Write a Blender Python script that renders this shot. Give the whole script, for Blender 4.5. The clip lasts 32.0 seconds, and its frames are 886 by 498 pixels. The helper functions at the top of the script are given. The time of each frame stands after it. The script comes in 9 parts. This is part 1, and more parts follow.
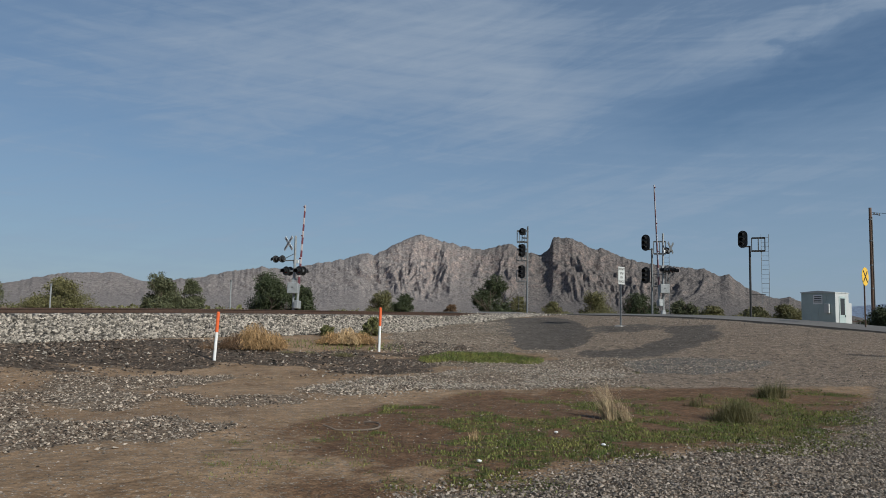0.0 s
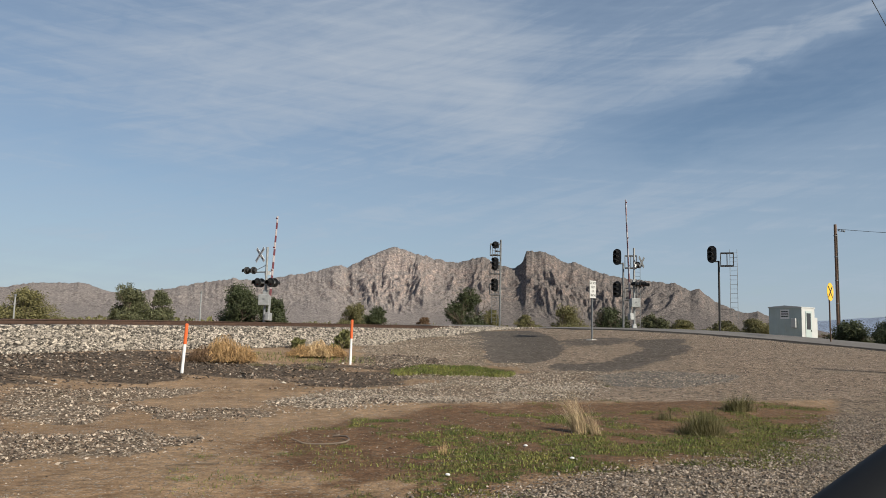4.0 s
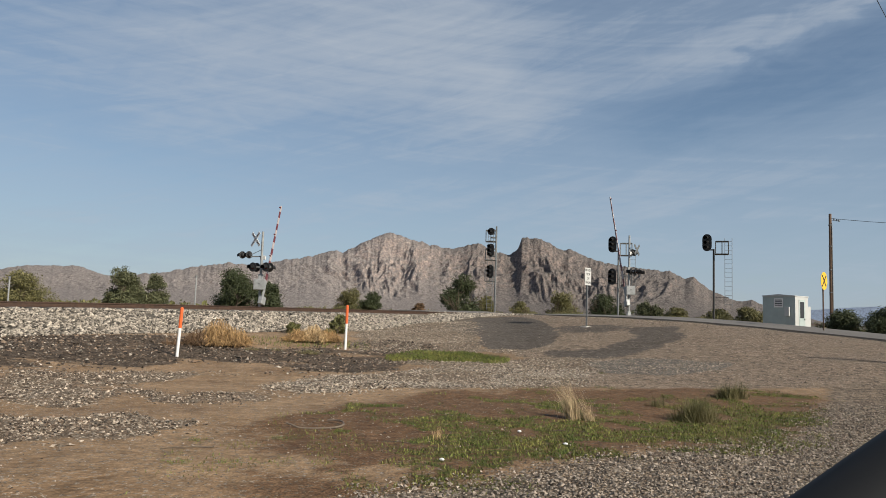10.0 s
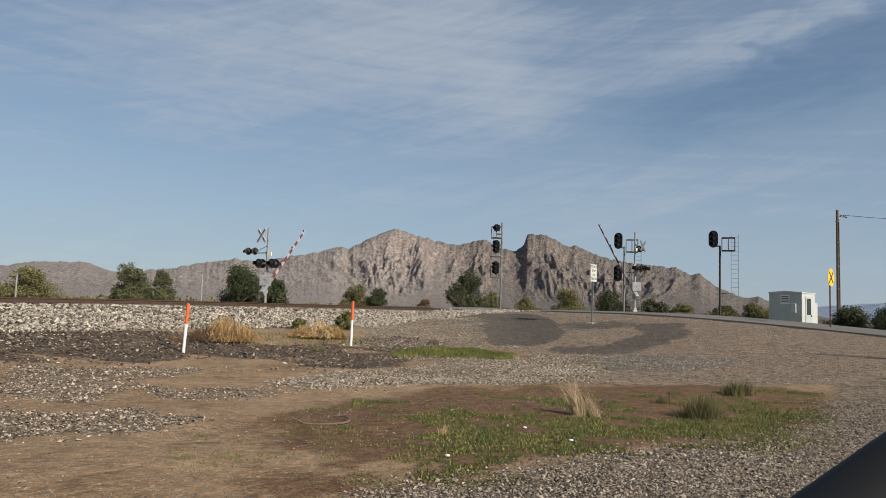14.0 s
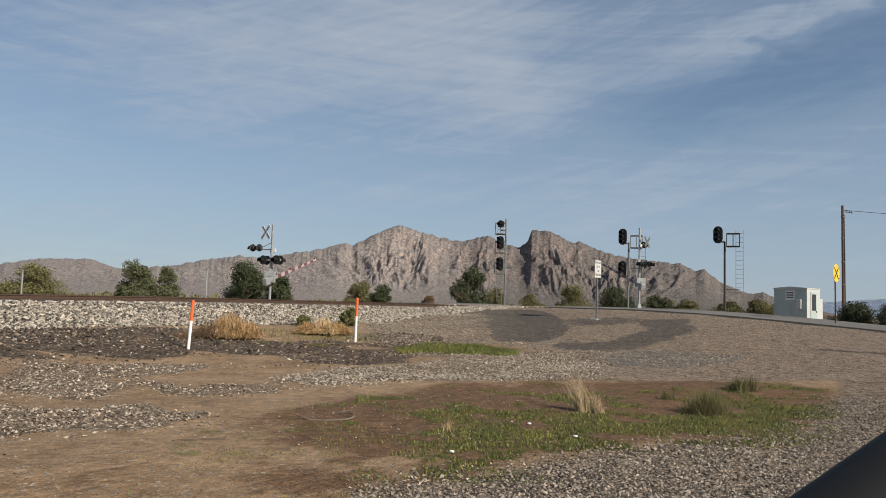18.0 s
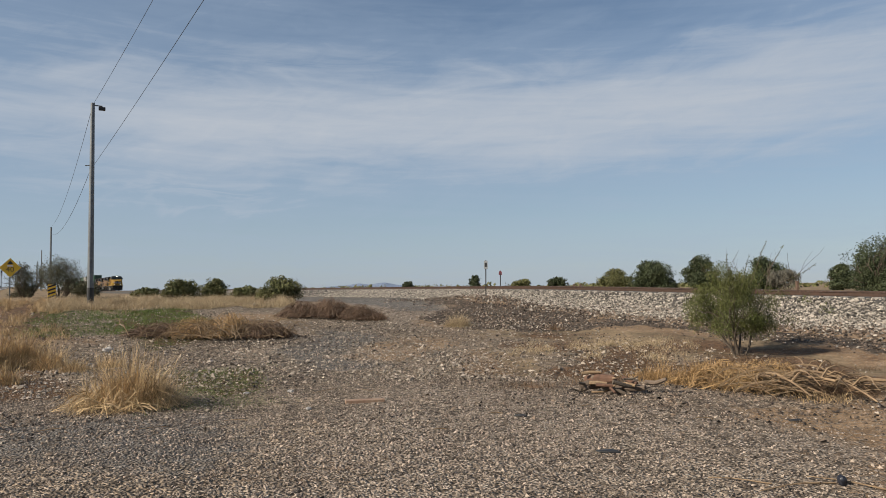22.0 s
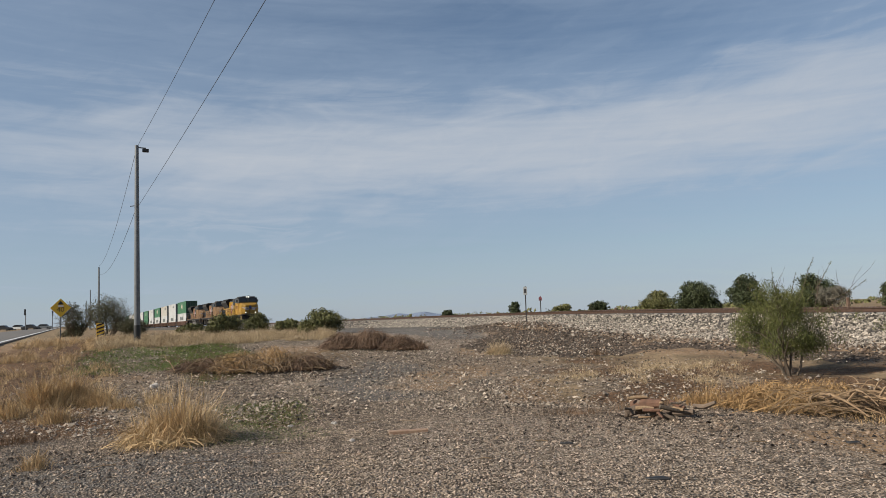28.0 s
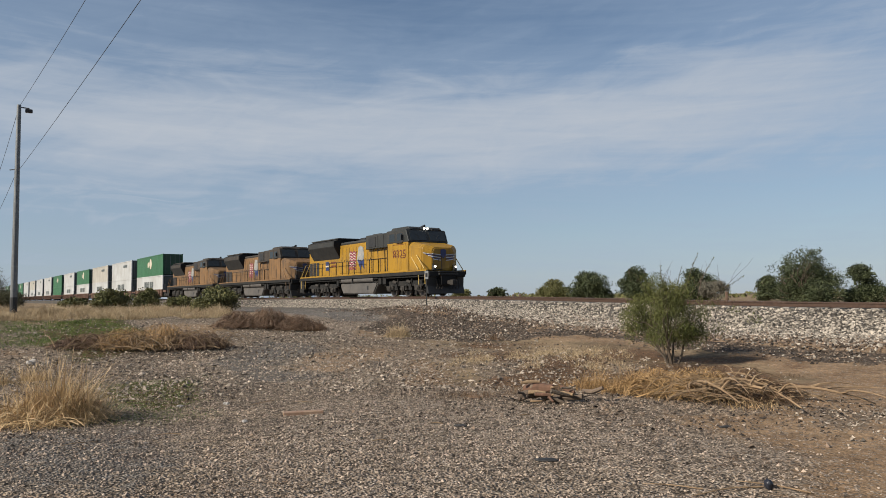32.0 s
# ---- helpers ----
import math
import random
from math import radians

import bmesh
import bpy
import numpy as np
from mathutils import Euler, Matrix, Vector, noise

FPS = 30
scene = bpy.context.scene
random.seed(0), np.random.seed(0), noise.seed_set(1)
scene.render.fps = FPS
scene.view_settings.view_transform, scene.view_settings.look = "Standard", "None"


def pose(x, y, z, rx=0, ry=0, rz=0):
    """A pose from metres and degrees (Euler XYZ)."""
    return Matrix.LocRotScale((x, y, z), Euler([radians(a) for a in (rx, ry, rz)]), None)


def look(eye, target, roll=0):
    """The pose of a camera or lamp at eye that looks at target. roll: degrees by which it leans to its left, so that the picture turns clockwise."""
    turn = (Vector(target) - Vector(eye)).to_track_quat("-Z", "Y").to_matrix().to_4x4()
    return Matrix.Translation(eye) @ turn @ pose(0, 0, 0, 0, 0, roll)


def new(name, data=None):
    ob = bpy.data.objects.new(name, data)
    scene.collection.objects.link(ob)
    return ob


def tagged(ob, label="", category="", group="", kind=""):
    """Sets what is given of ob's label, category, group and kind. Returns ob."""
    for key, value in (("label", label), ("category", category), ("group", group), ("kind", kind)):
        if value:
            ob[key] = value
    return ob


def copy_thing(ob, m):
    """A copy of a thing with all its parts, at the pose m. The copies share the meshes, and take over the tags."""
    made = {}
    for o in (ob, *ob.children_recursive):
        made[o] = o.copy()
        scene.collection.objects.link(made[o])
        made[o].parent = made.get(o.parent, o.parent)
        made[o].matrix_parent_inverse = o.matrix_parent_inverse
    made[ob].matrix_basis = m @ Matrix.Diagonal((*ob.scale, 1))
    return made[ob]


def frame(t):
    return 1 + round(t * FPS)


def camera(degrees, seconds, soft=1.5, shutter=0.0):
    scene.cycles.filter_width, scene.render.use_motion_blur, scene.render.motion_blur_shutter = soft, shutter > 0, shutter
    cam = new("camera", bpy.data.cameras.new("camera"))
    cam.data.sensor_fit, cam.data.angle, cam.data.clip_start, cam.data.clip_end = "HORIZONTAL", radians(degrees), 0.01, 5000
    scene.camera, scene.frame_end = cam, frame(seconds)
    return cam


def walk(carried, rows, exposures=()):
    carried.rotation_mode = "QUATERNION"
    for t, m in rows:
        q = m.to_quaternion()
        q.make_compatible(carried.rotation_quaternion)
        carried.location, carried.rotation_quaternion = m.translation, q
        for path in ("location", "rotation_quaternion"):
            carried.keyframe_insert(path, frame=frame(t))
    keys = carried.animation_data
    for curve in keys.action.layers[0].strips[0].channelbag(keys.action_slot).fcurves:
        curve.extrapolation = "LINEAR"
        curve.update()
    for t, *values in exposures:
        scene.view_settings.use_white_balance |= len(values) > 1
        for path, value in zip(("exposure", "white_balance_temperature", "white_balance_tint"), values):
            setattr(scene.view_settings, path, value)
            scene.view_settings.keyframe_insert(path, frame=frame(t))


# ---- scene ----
EYE = 1.65
ROWS = [
    (0.0, -0.1, 5.05, -1.09), (0.5, -0.0, 5.21, -0.64), (1.0, -0.16, 5.08, -0.82), (1.5, -0.6, 4.91, -1.36), (2.0, -1.1, 4.93, -1.77),
    (2.5, -1.49, 5.49, -1.61), (3.0, -1.85, 5.98, -1.39), (3.5, -2.13, 6.16, -1.28), (5.5, -2.34, 5.52, -1.55), (6.0, -2.42, 5.35, -1.68),
    (6.5, -2.43, 5.24, -1.7), (7.0, -2.43, 5.23, -1.72), (7.5, -2.43, 5.17, -1.72), (8.0, -2.36, 5.15, -1.63), (8.5, -2.43, 5.1, -1.72),
    (9.0, -2.43, 5.03, -1.72), (9.5, -2.5, 5.03, -1.72), (10.0, -2.58, 5.01, -1.79), (10.5, -2.64, 5.0, -1.8), (11.0, -2.64, 4.9, -1.82),
    (11.5, -2.61, 4.68, -1.98), (12.0, -2.55, 4.55, -2.02), (12.5, -2.48, 4.48, -2.07), (13.0, -2.4, 4.48, -2.04), (13.5, -2.26, 4.59, -1.97),
    (14.0, -2.15, 4.71, -1.84), (14.5, -2.03, 4.75, -1.77), (16.5, -1.84, 4.65, -1.73), (17.0, -1.81, 4.6, -1.68), (17.5, -1.81, 4.47, -1.76),
    (18.0, -1.82, 4.41, -1.76), (18.5, -1.78, 4.33, -1.83), (19.0, -1.78, 4.26, -1.83), (19.5, 0.66, 4.13, -2.41), (19.7, 6.53, 3.61, -3.48),
    (19.9, 16.72, 3.91, -4.85), (20.0, 25.68, 3.25, -4.96), (20.2, 46.47, 0.38, -3.14), (20.4, 66.74, -0.27, 0.3), (20.5, 76.5, 0.37, 3.59),
    (20.6, 83.49, 0.74, 3.98), (20.8, 94.8, 2.26, 3.71), (21.0, 103.87, 3.59, 2.89), (21.5, 109.02, 3.5, 0.47), (22.0, 109.85, 2.98, 0.68),
    (22.5, 110.42, 3.63, 2.45), (23.0, 110.87, 4.47, 3.9), (23.5, 111.31, 4.83, 4.38), (24.0, 111.64, 5.0, 4.2), (24.5, 111.62, 5.03, 4.0),
    (26.5, 111.44, 5.46, 3.74), (27.0, 111.96, 5.54, 2.95), (27.5, 112.51, 5.46, 2.41), (28.0, 112.97, 5.25, 2.34), (28.5, 113.02, 5.21, 2.6),
    (29.0, 112.69, 5.09, 2.72), (29.5, 112.2, 4.85, 2.83), (30.0, 111.41, 4.4, 2.7), (30.5, 110.44, 4.06, 2.42), (31.0, 109.32, 3.63, 1.83),
    (31.5, 107.66, 2.97, 0.34), (32.0, 105.2, 3.72, 0.6),
]
cam = camera(62.5, 32.0, soft=0.5)
LEAN = ((0, -0.036), (1.0, -0.036), (1.2, -0.025), (1.5, -0.017), (2.0, -0.015), (2.6, -0.002), (3.0, 0.008), (3.5, 0.006), (5.5, 0.0), (32, 0.0))
walk(cam, [(t, pose(float(np.interp(t, [a for a, _ in LEAN], [b for _, b in LEAN])), 0, EYE, 90 + p, r, w)) for t, w, p, r in ROWS],
     exposures=[(0, -0.04, 5750, 4), (0.5, 0.22, 6050, 5), (1.0, 0.41, 6250, 6), (2.0, 0.43, 6450, 7), (9.0, 0.39, 6450, 7), (14.0, 0.36, 6450, 7), (20.0, 0.37, 6450, 8), (22.5, 0.41, 6450, 8), (32, 0.40, 6400, 8)])

# ---- light ----
SUN_AZ, SUN_EL = 135.0, 31.0


# cirrus: azimuth and height of the middle, half length, half height, tilt (degrees), amount
CIRRUS = [(25, 16.0, 16, 3.2, 13, -0.70), (13, 24.5, 7, 2.2, 8, -0.35), (28, 20.6, 13, 1.3, 15, 0.50), (-4, 21, 18, 5, 10, 0.42), (6, 16.5, 8, 3.0, -20, 0.34),
          (-22, 18, 12, 7, 0, 0.12), (-25, 12.0, 9, 1.5, -14, -0.25), (-6, 10.6, 16, 1.6, 5, -0.10), (14, 10.5, 16, 3.5, 4, 0.26),
          (-104, 21.5, 22, 2.4, -5, -0.55), (-110, 12.8, 32, 3.4, 0, 0.85), (-132, 12.6, 14, 3.4, 0, 0.30), (-84, 15.5, 13, 4.6, 6, 0.45), (-98, 5.8, 28, 2.0, 3, -0.30), (-130, 8.0, 9, 0.5, 2, 0.30),
          (-128, 6.6, 9, 0.4, 1, 0.30), (8, 18, 30, 10, 0, 0.10), (-55, 14, 18, 6, 0, 0.16), (-50, 22, 16, 3, 6, -0.12)]


def make_sky():
    world = bpy.data.worlds.new("sky")
    scene.world = world
    world.use_nodes = True
    nt = world.node_tree
    nt.nodes.clear()
    N = nt.nodes.new
    L = nt.links.new
    sky = N("ShaderNodeTexSky")
    sky.sky_type = "NISHITA"
    sky.sun_disc = False
    sky.sun_elevation, sky.sun_rotation = radians(SUN_EL), radians(SUN_AZ)
    sky.air_density, sky.dust_density, sky.ozone_density = 1.0, 0.25, 3.0
    tc = N("ShaderNodeTexCoord")
    sep = N("ShaderNodeSeparateXYZ")
    L(tc.outputs["Generated"], sep.inputs[0])

    def math_(op, a, b=None, c=None):
        n = N("ShaderNodeMath"); n.operation = op
        for i, v in enumerate((a, b, c)):
            if v is None:
                continue
            if isinstance(v, (int, float)):
                n.inputs[i].default_value = v
            else:
                L(v, n.inputs[i])
        return n.outputs[0]

    zz = N("ShaderNodeMath"); zz.operation = "MAXIMUM"; zz.inputs[1].default_value = 0.0
    L(sep.outputs["Z"], zz.inputs[0])
    azim = math_("MULTIPLY", math_("ARCTAN2", sep.outputs["X"], sep.outputs["Y"]), 180 / math.pi)
    elev = math_("MULTIPLY", math_("ARCSINE", sep.outputs["Z"]), 180 / math.pi)
    flat = N("ShaderNodeCombineXYZ")
    L(azim, flat.inputs[0]); L(elev, flat.inputs[1])

    def fibre(tilt, long, short, detail, distortion, seed, rough=0.55):
        """Cloud fibres: noise drawn out along a tilted direction of the sky, 0 to 1."""
        m = N("ShaderNodeMapping")
        m.vector_type = "TEXTURE"
        m.inputs["Rotation"].default_value = (0, 0, radians(tilt))
        m.inputs["Scale"].default_value = (long, short, 1)
        m.inputs["Location"].default_value = (seed, seed * 1.7, 0)
        L(flat.outputs[0], m.inputs["Vector"])
        n = N("ShaderNodeTexNoise")
        n.noise_dimensions = "2D"
        n.inputs["Scale"].default_value = 1.0
        n.inputs["Detail"].default_value = detail
        n.inputs["Roughness"].default_value = rough
        n.inputs["Distortion"].default_value = distortion
        L(m.outputs[0], n.inputs["Vector"])
        return n.outputs["Fac"]

    # the sky's coordinates, bent by broad noise so that no cloud has a smooth rim
    bend = fibre(8, 16, 6, 4.0, 0.3, 40.0)
    bend2 = fibre(4, 9, 2.2, 5.0, 0.6, 11.0)
    wa = math_("MULTIPLY_ADD", math_("SUBTRACT", bend, 0.5), 14.0, azim)
    we = math_("MULTIPLY_ADD", math_("SUBTRACT", bend2, 0.5), 5.0, elev)

    def sheet(az0, el0, long, high, tilt, amount):
        """A soft-rimmed sheet of cirrus, or a clear gap where the amount is negative."""
        ca, sa = math.cos(radians(tilt)), math.sin(radians(tilt))
        da, de = math_("SUBTRACT", wa, az0), math_("SUBTRACT", we, el0)
        p = math_("DIVIDE", math_("ADD", math_("MULTIPLY", da, ca), math_("MULTIPLY", de, sa)), long)
        q = math_("DIVIDE", math_("SUBTRACT", math_("MULTIPLY", de, ca), math_("MULTIPLY", da, sa)), high)
        d = math_("ADD", math_("MULTIPLY", p, p), math_("MULTIPLY", q, q))
        return math_("MULTIPLY", math_("EXPONENT", math_("MULTIPLY", d, -1.0)), amount)

    total = 0.66
    for row in CIRRUS:
        total = math_("ADD", sheet(*row), total)
    east = N("ShaderNodeMapRange"); east.interpolation_type = "SMOOTHSTEP"
    east.inputs["From Min"].default_value, east.inputs["From Max"].default_value = -80, -30
    L(azim, east.inputs["Value"])
    slant, level = fibre(16, 20, 1.6, 7.0, 0.9, 3.0, 0.6), fibre(1, 26, 1.5, 7.0, 0.5, 51.0, 0.6)
    comb = math_("MULTIPLY_ADD", math_("SUBTRACT", slant, level), east.outputs[0], level)
    thread = math_("MULTIPLY_ADD", math_("SUBTRACT", comb, 0.5), 0.55, total)
    thread = math_("MULTIPLY_ADD", math_("SUBTRACT", fibre(-4, 26, 0.9, 5.0, 0.4, 23.0), 0.5), 0.45, thread)
    puff = math_("MULTIPLY_ADD", math_("SUBTRACT", fibre(9, 4.6, 1.5, 7.0, 1.0, 7.0, 0.62), 0.5), 0.36, thread)
    mx = N("ShaderNodeMath"); mx.operation = "MAXIMUM"; mx.inputs[1].default_value = 0.0
    L(puff, mx.inputs[0])
    hz = N("ShaderNodeMapRange")
    hz.interpolation_type = "SMOOTHSTEP"
    hz.inputs["From Min"].default_value, hz.inputs["From Max"].default_value = 0.0, 0.30
    hz.inputs["To Min"].default_value, hz.inputs["To Max"].default_value = 0.46, 0.13
    L(zz.outputs[0], hz.inputs["Value"])
    mk2 = N("ShaderNodeMath"); mk2.operation = "MULTIPLY_ADD"; mk2.use_clamp = True
    mk2.inputs[1].default_value = 0.40
    L(mx.outputs[0], mk2.inputs[0]); L(hz.outputs[0], mk2.inputs[2])
    mix = N("ShaderNodeMix"); mix.data_type = "RGBA"
    L(mk2.outputs[0], mix.inputs["Factor"])
    L(sky.outputs[0], mix.inputs["A"])
    mix.inputs["B"].default_value = (4.55, 5.5, 6.95, 1)
    vw = N("ShaderNodeMath"); vw.operation = "MULTIPLY_ADD"; vw.use_clamp = True
    L(mx.outputs[0], vw.inputs[0]); vw.inputs[1].default_value = 0.62; vw.inputs[2].default_value = -0.46
    mixw = N("ShaderNodeMix"); mixw.data_type = "RGBA"
    L(vw.outputs[0], mixw.inputs["Factor"]); L(mix.outputs["Result"], mixw.inputs["A"])
    mixw.inputs["B"].default_value = (6.9, 7.0, 7.35, 1)
    bg = N("ShaderNodeBackground")
    bg.inputs["Strength"].default_value = 0.062
    L(mixw.outputs["Result"], bg.inputs["Color"])
    out = N("ShaderNodeOutputWorld")
    L(bg.outputs[0], out.inputs[0])


make_sky()
sun = new("sun", bpy.data.lights.new("sun", "SUN"))
sun.data.energy, sun.data.angle, sun.data.color = 5.0, radians(0.6), (1.0, 0.90, 0.77)
_e, _a = radians(SUN_EL), radians(SUN_AZ)
sun.matrix_world = look((0, 0, 60), (-math.sin(_a) * math.cos(_e), -math.cos(_a) * math.cos(_e), 60 - math.sin(_e)))


# ---- materials ----
def material(name, c1, c2=None, scale=4.0, rough=0.8, metal=0.0, bump=0.0, bump_scale=None, coord="Object", big=None, big_scale=0.4, big_amount=0.5,
             rand=0.0, island=0.0, emit=0.0, alpha_rough=0.1):
    m = bpy.data.materials.new(name)
    m.use_nodes = True
    nt = m.node_tree
    N, L = nt.nodes.new, nt.links.new
    bs = nt.nodes["Principled BSDF"]
    bs.inputs["Roughness"].default_value = rough
    bs.inputs["Metallic"].default_value = metal
    c2 = c2 or tuple(v * 0.8 for v in c1)
    if coord == "Position":
        vec_out = N("ShaderNodeNewGeometry").outputs["Position"]
    else:
        vec_out = N("ShaderNodeTexCoord").outputs["Object"]
    n1 = N("ShaderNodeTexNoise")
    n1.inputs["Scale"].default_value, n1.inputs["Detail"].default_value, n1.inputs["Roughness"].default_value = scale, 5.0, 0.6
    L(vec_out, n1.inputs["Vector"])
    rp = N("ShaderNodeValToRGB")
    rp.color_ramp.elements[0].position, rp.color_ramp.elements[1].position = 0.32, 0.68
    rp.color_ramp.elements[0].color, rp.color_ramp.elements[1].color = (*c1, 1), (*c2, 1)
    L(n1.outputs["Fac"], rp.inputs[0])
    col = rp.outputs[0]
    if big:
        n2 = N("ShaderNodeTexNoise")
        n2.inputs["Scale"].default_value, n2.inputs["Detail"].default_value = big_scale, 4.0
        L(vec_out, n2.inputs["Vector"])
        mr = N("ShaderNodeMapRange")
        mr.interpolation_type = "SMOOTHSTEP"
        mr.inputs["From Min"].default_value, mr.inputs["From Max"].default_value = 0.42, 0.66
        mr.inputs["To Max"].default_value = big_amount
        L(n2.outputs["Fac"], mr.inputs["Value"])
        mx = N("ShaderNodeMix"); mx.data_type = "RGBA"
        L(mr.outputs[0], mx.inputs["Factor"]); L(col, mx.inputs["A"]); mx.inputs["B"].default_value = (*big, 1)
        col = mx.outputs["Result"]
    for amount, node, sock in ((rand, "ShaderNodeObjectInfo", "Random"), (island, "ShaderNodeNewGeometry", "Random Per Island")):
        if amount:
            hv = N("ShaderNodeHueSaturation")
            mr = N("ShaderNodeMapRange")
            mr.inputs["To Min"].default_value, mr.inputs["To Max"].default_value = 1 - amount, 1 + amount
            L(N(node).outputs[sock], mr.inputs["Value"])
            L(mr.outputs[0], hv.inputs["Value"]); L(col, hv.inputs["Color"])
            col = hv.outputs["Color"]
    L(col, bs.inputs["Base Color"])
    rr = N("ShaderNodeMapRange")
    rr.inputs["To Min"].default_value, rr.inputs["To Max"].default_value = max(rough - alpha_rough, 0.02), min(rough + alpha_rough, 1)
    L(n1.outputs["Fac"], rr.inputs["Value"]); L(rr.outputs[0], bs.inputs["Roughness"])
    if bump:
        nb = N("ShaderNodeTexNoise")
        nb.inputs["Scale"].default_value, nb.inputs["Detail"].default_value = bump_scale or scale * 4, 4.0
        L(vec_out, nb.inputs["Vector"])
        bp = N("ShaderNodeBump")
        bp.inputs["Strength"].default_value, bp.inputs["Distance"].default_value = min(bump, 1.0), 0.02
        L(nb.outputs["Fac"], bp.inputs["Height"]); L(bp.outputs[0], bs.inputs["Normal"])
    if emit:
        bs.inputs["Emission Color"].default_value = (*c1, 1)
        bs.inputs["Emission Strength"].default_value = emit
    return m


def leaf_material(name, c1, c2, island=0.35):
    m = material(name, c1, c2, scale=1.5, rough=0.6, island=island)
    bs = m.node_tree.nodes["Principled BSDF"]
    bs.inputs["Specular IOR Level"].default_value = 0.25
    return m


M_RAIL = material("rusty_rail", (0.076, 0.042, 0.027), (0.046, 0.027, 0.019), 8, 0.7, 0.4, 0.2)
M_RAILTOP = material("polished_rail_top", (0.45, 0.43, 0.41), (0.3, 0.28, 0.26), 6, 0.3, 0.9)
M_TIE = material("concrete_tie", (0.251, 0.236, 0.213), (0.167, 0.152, 0.137), 7, 0.9, 0, 0.3, rand=0.15)
M_BALLAST = material("ballast_stone", (0.318, 0.277, 0.227), (0.172, 0.149, 0.122), 3, 0.95, 0, 0.3, coord="Position", island=0.85)
M_DARKSTONE = material("dark_gravel_stone", (0.160, 0.114, 0.080), (0.066, 0.050, 0.038), 3, 0.95, 0, 0.3, coord="Position", island=0.9)
M_LOTSTONE = material("mixed_lot_stone", (0.345, 0.287, 0.225), (0.17, 0.138, 0.107), 6, 0.95, 0, 0.3, coord="Position", island=0.75)
M_LOTGRAVEL = material("grey_tan_gravel_stone", (0.325, 0.258, 0.200), (0.186, 0.145, 0.111), 9, 0.95, 0, 0.3, coord="Position", island=0.6)
M_GRAVEL = material("tan_gravel_stone", (0.265, 0.220, 0.176), (0.14, 0.115, 0.092), 9, 0.95, 0, 0.3, coord="Position", island=0.7)
M_ASPHALT = material("asphalt", (0.08, 0.068, 0.058), (0.047, 0.041, 0.036), 9, 0.95, 0, 0.6, 60, coord="Position", big=(0.114, 0.095, 0.076), big_scale=0.35, big_amount=0.6)
M_ROAD = material("worn_road_asphalt", (0.122, 0.11, 0.099), (0.091, 0.084, 0.076), 5, 0.95, 0, 0.4, 60, coord="Position", big=(0.152, 0.137, 0.122), big_scale=0.2)
M_KERB = material("pale_concrete", (0.38, 0.357, 0.327), (0.304, 0.281, 0.258), 5, 0.9, 0, 0.3)
M_STEEL = material("galvanised_steel", (0.198, 0.205, 0.205), (0.137, 0.141, 0.144), 6, 0.5, 0.6, 0.1, rand=0.1)
M_ALU = material("weathered_aluminium_paint", (0.304, 0.312, 0.312), (0.205, 0.213, 0.213), 4, 0.55, 0.2, 0.1)
M_BLACK = material("black_painted_metal", (0.012, 0.012, 0.013), (0.022, 0.021, 0.02), 5, 0.55)
M_GLASSRED = material("dark_red_lens", (0.10, 0.008, 0.006), (0.06, 0.006, 0.005), 6, 0.15)
M_LENS = material("dark_lens", (0.02, 0.02, 0.022), (0.03, 0.03, 0.03), 6, 0.12)
M_WHITE = material("white_paint", (0.75, 0.75, 0.73), (0.6, 0.59, 0.57), 3, 0.5, 0, 0.05)
M_CREAMSIGN = material("dull_white_sheeting", (0.50, 0.50, 0.48), (0.42, 0.42, 0.40), 3, 0.5)
M_ARMWHITE = material("greyish_reflective_white", (0.40, 0.36, 0.36), (0.30, 0.265, 0.27), 6, 0.6)
M_REDSTRIPE = material("faded_red_reflective", (0.145, 0.035, 0.042), (0.105, 0.032, 0.038), 4, 0.5)
M_ORANGE = material("orange_plastic", (0.72, 0.12, 0.02), (0.6, 0.11, 0.03), 3, 0.45)
M_YELLOWSIGN = material("yellow_sign_sheeting", (0.75, 0.45, 0.02), (0.66, 0.40, 0.03), 3, 0.4)
M_WOOD = material("creosoted_pole_wood", (0.091, 0.057, 0.038), (0.152, 0.099, 0.068), 9, 0.9, 0, 0.5)
# the hut's shaded front and sunlit end are put into these two tones
M_BUNG = material("pale_grey_metal_shade_tone", (0.37, 0.43, 0.415), (0.32, 0.375, 0.365), 1.5, 0.5, 0, 0.05)
M_BUNG_W = material("white_metal_lit_tone", (0.45, 0.46, 0.45), (0.40, 0.41, 0.40), 1.5, 0.5)
M_BARK = material("grey_brown_bark", (0.122, 0.091, 0.065), (0.068, 0.053, 0.038), 9, 0.95, 0, 0.6)
M_DEADWOOD = material("bleached_dead_branch", (0.30, 0.205, 0.118), (0.16, 0.105, 0.06), 9, 0.9, 0, 0.5)
M_STRAW = leaf_material("dry_straw_grass", (0.54, 0.385, 0.21), (0.36, 0.25, 0.127), 0.5)
M_OLIVESTRAW = leaf_material("olive_straw_grass", (0.26, 0.22, 0.10), (0.17, 0.155, 0.065), 0.45)
M_PALESTRAW = leaf_material("pale_straw_grass", (0.47, 0.365, 0.225), (0.36, 0.27, 0.16), 0.4)
M_BROWNWEED = leaf_material("brown_dry_weed", (0.152, 0.091, 0.049), (0.099, 0.061, 0.034), 0.4)
M_GRASS = leaf_material("short_green_grass", (0.058, 0.086, 0.017), (0.175, 0.165, 0.046), 0.6)
M_GREENER = leaf_material("fresh_green_grass", (0.078, 0.128, 0.022), (0.135, 0.155, 0.040), 0.4)
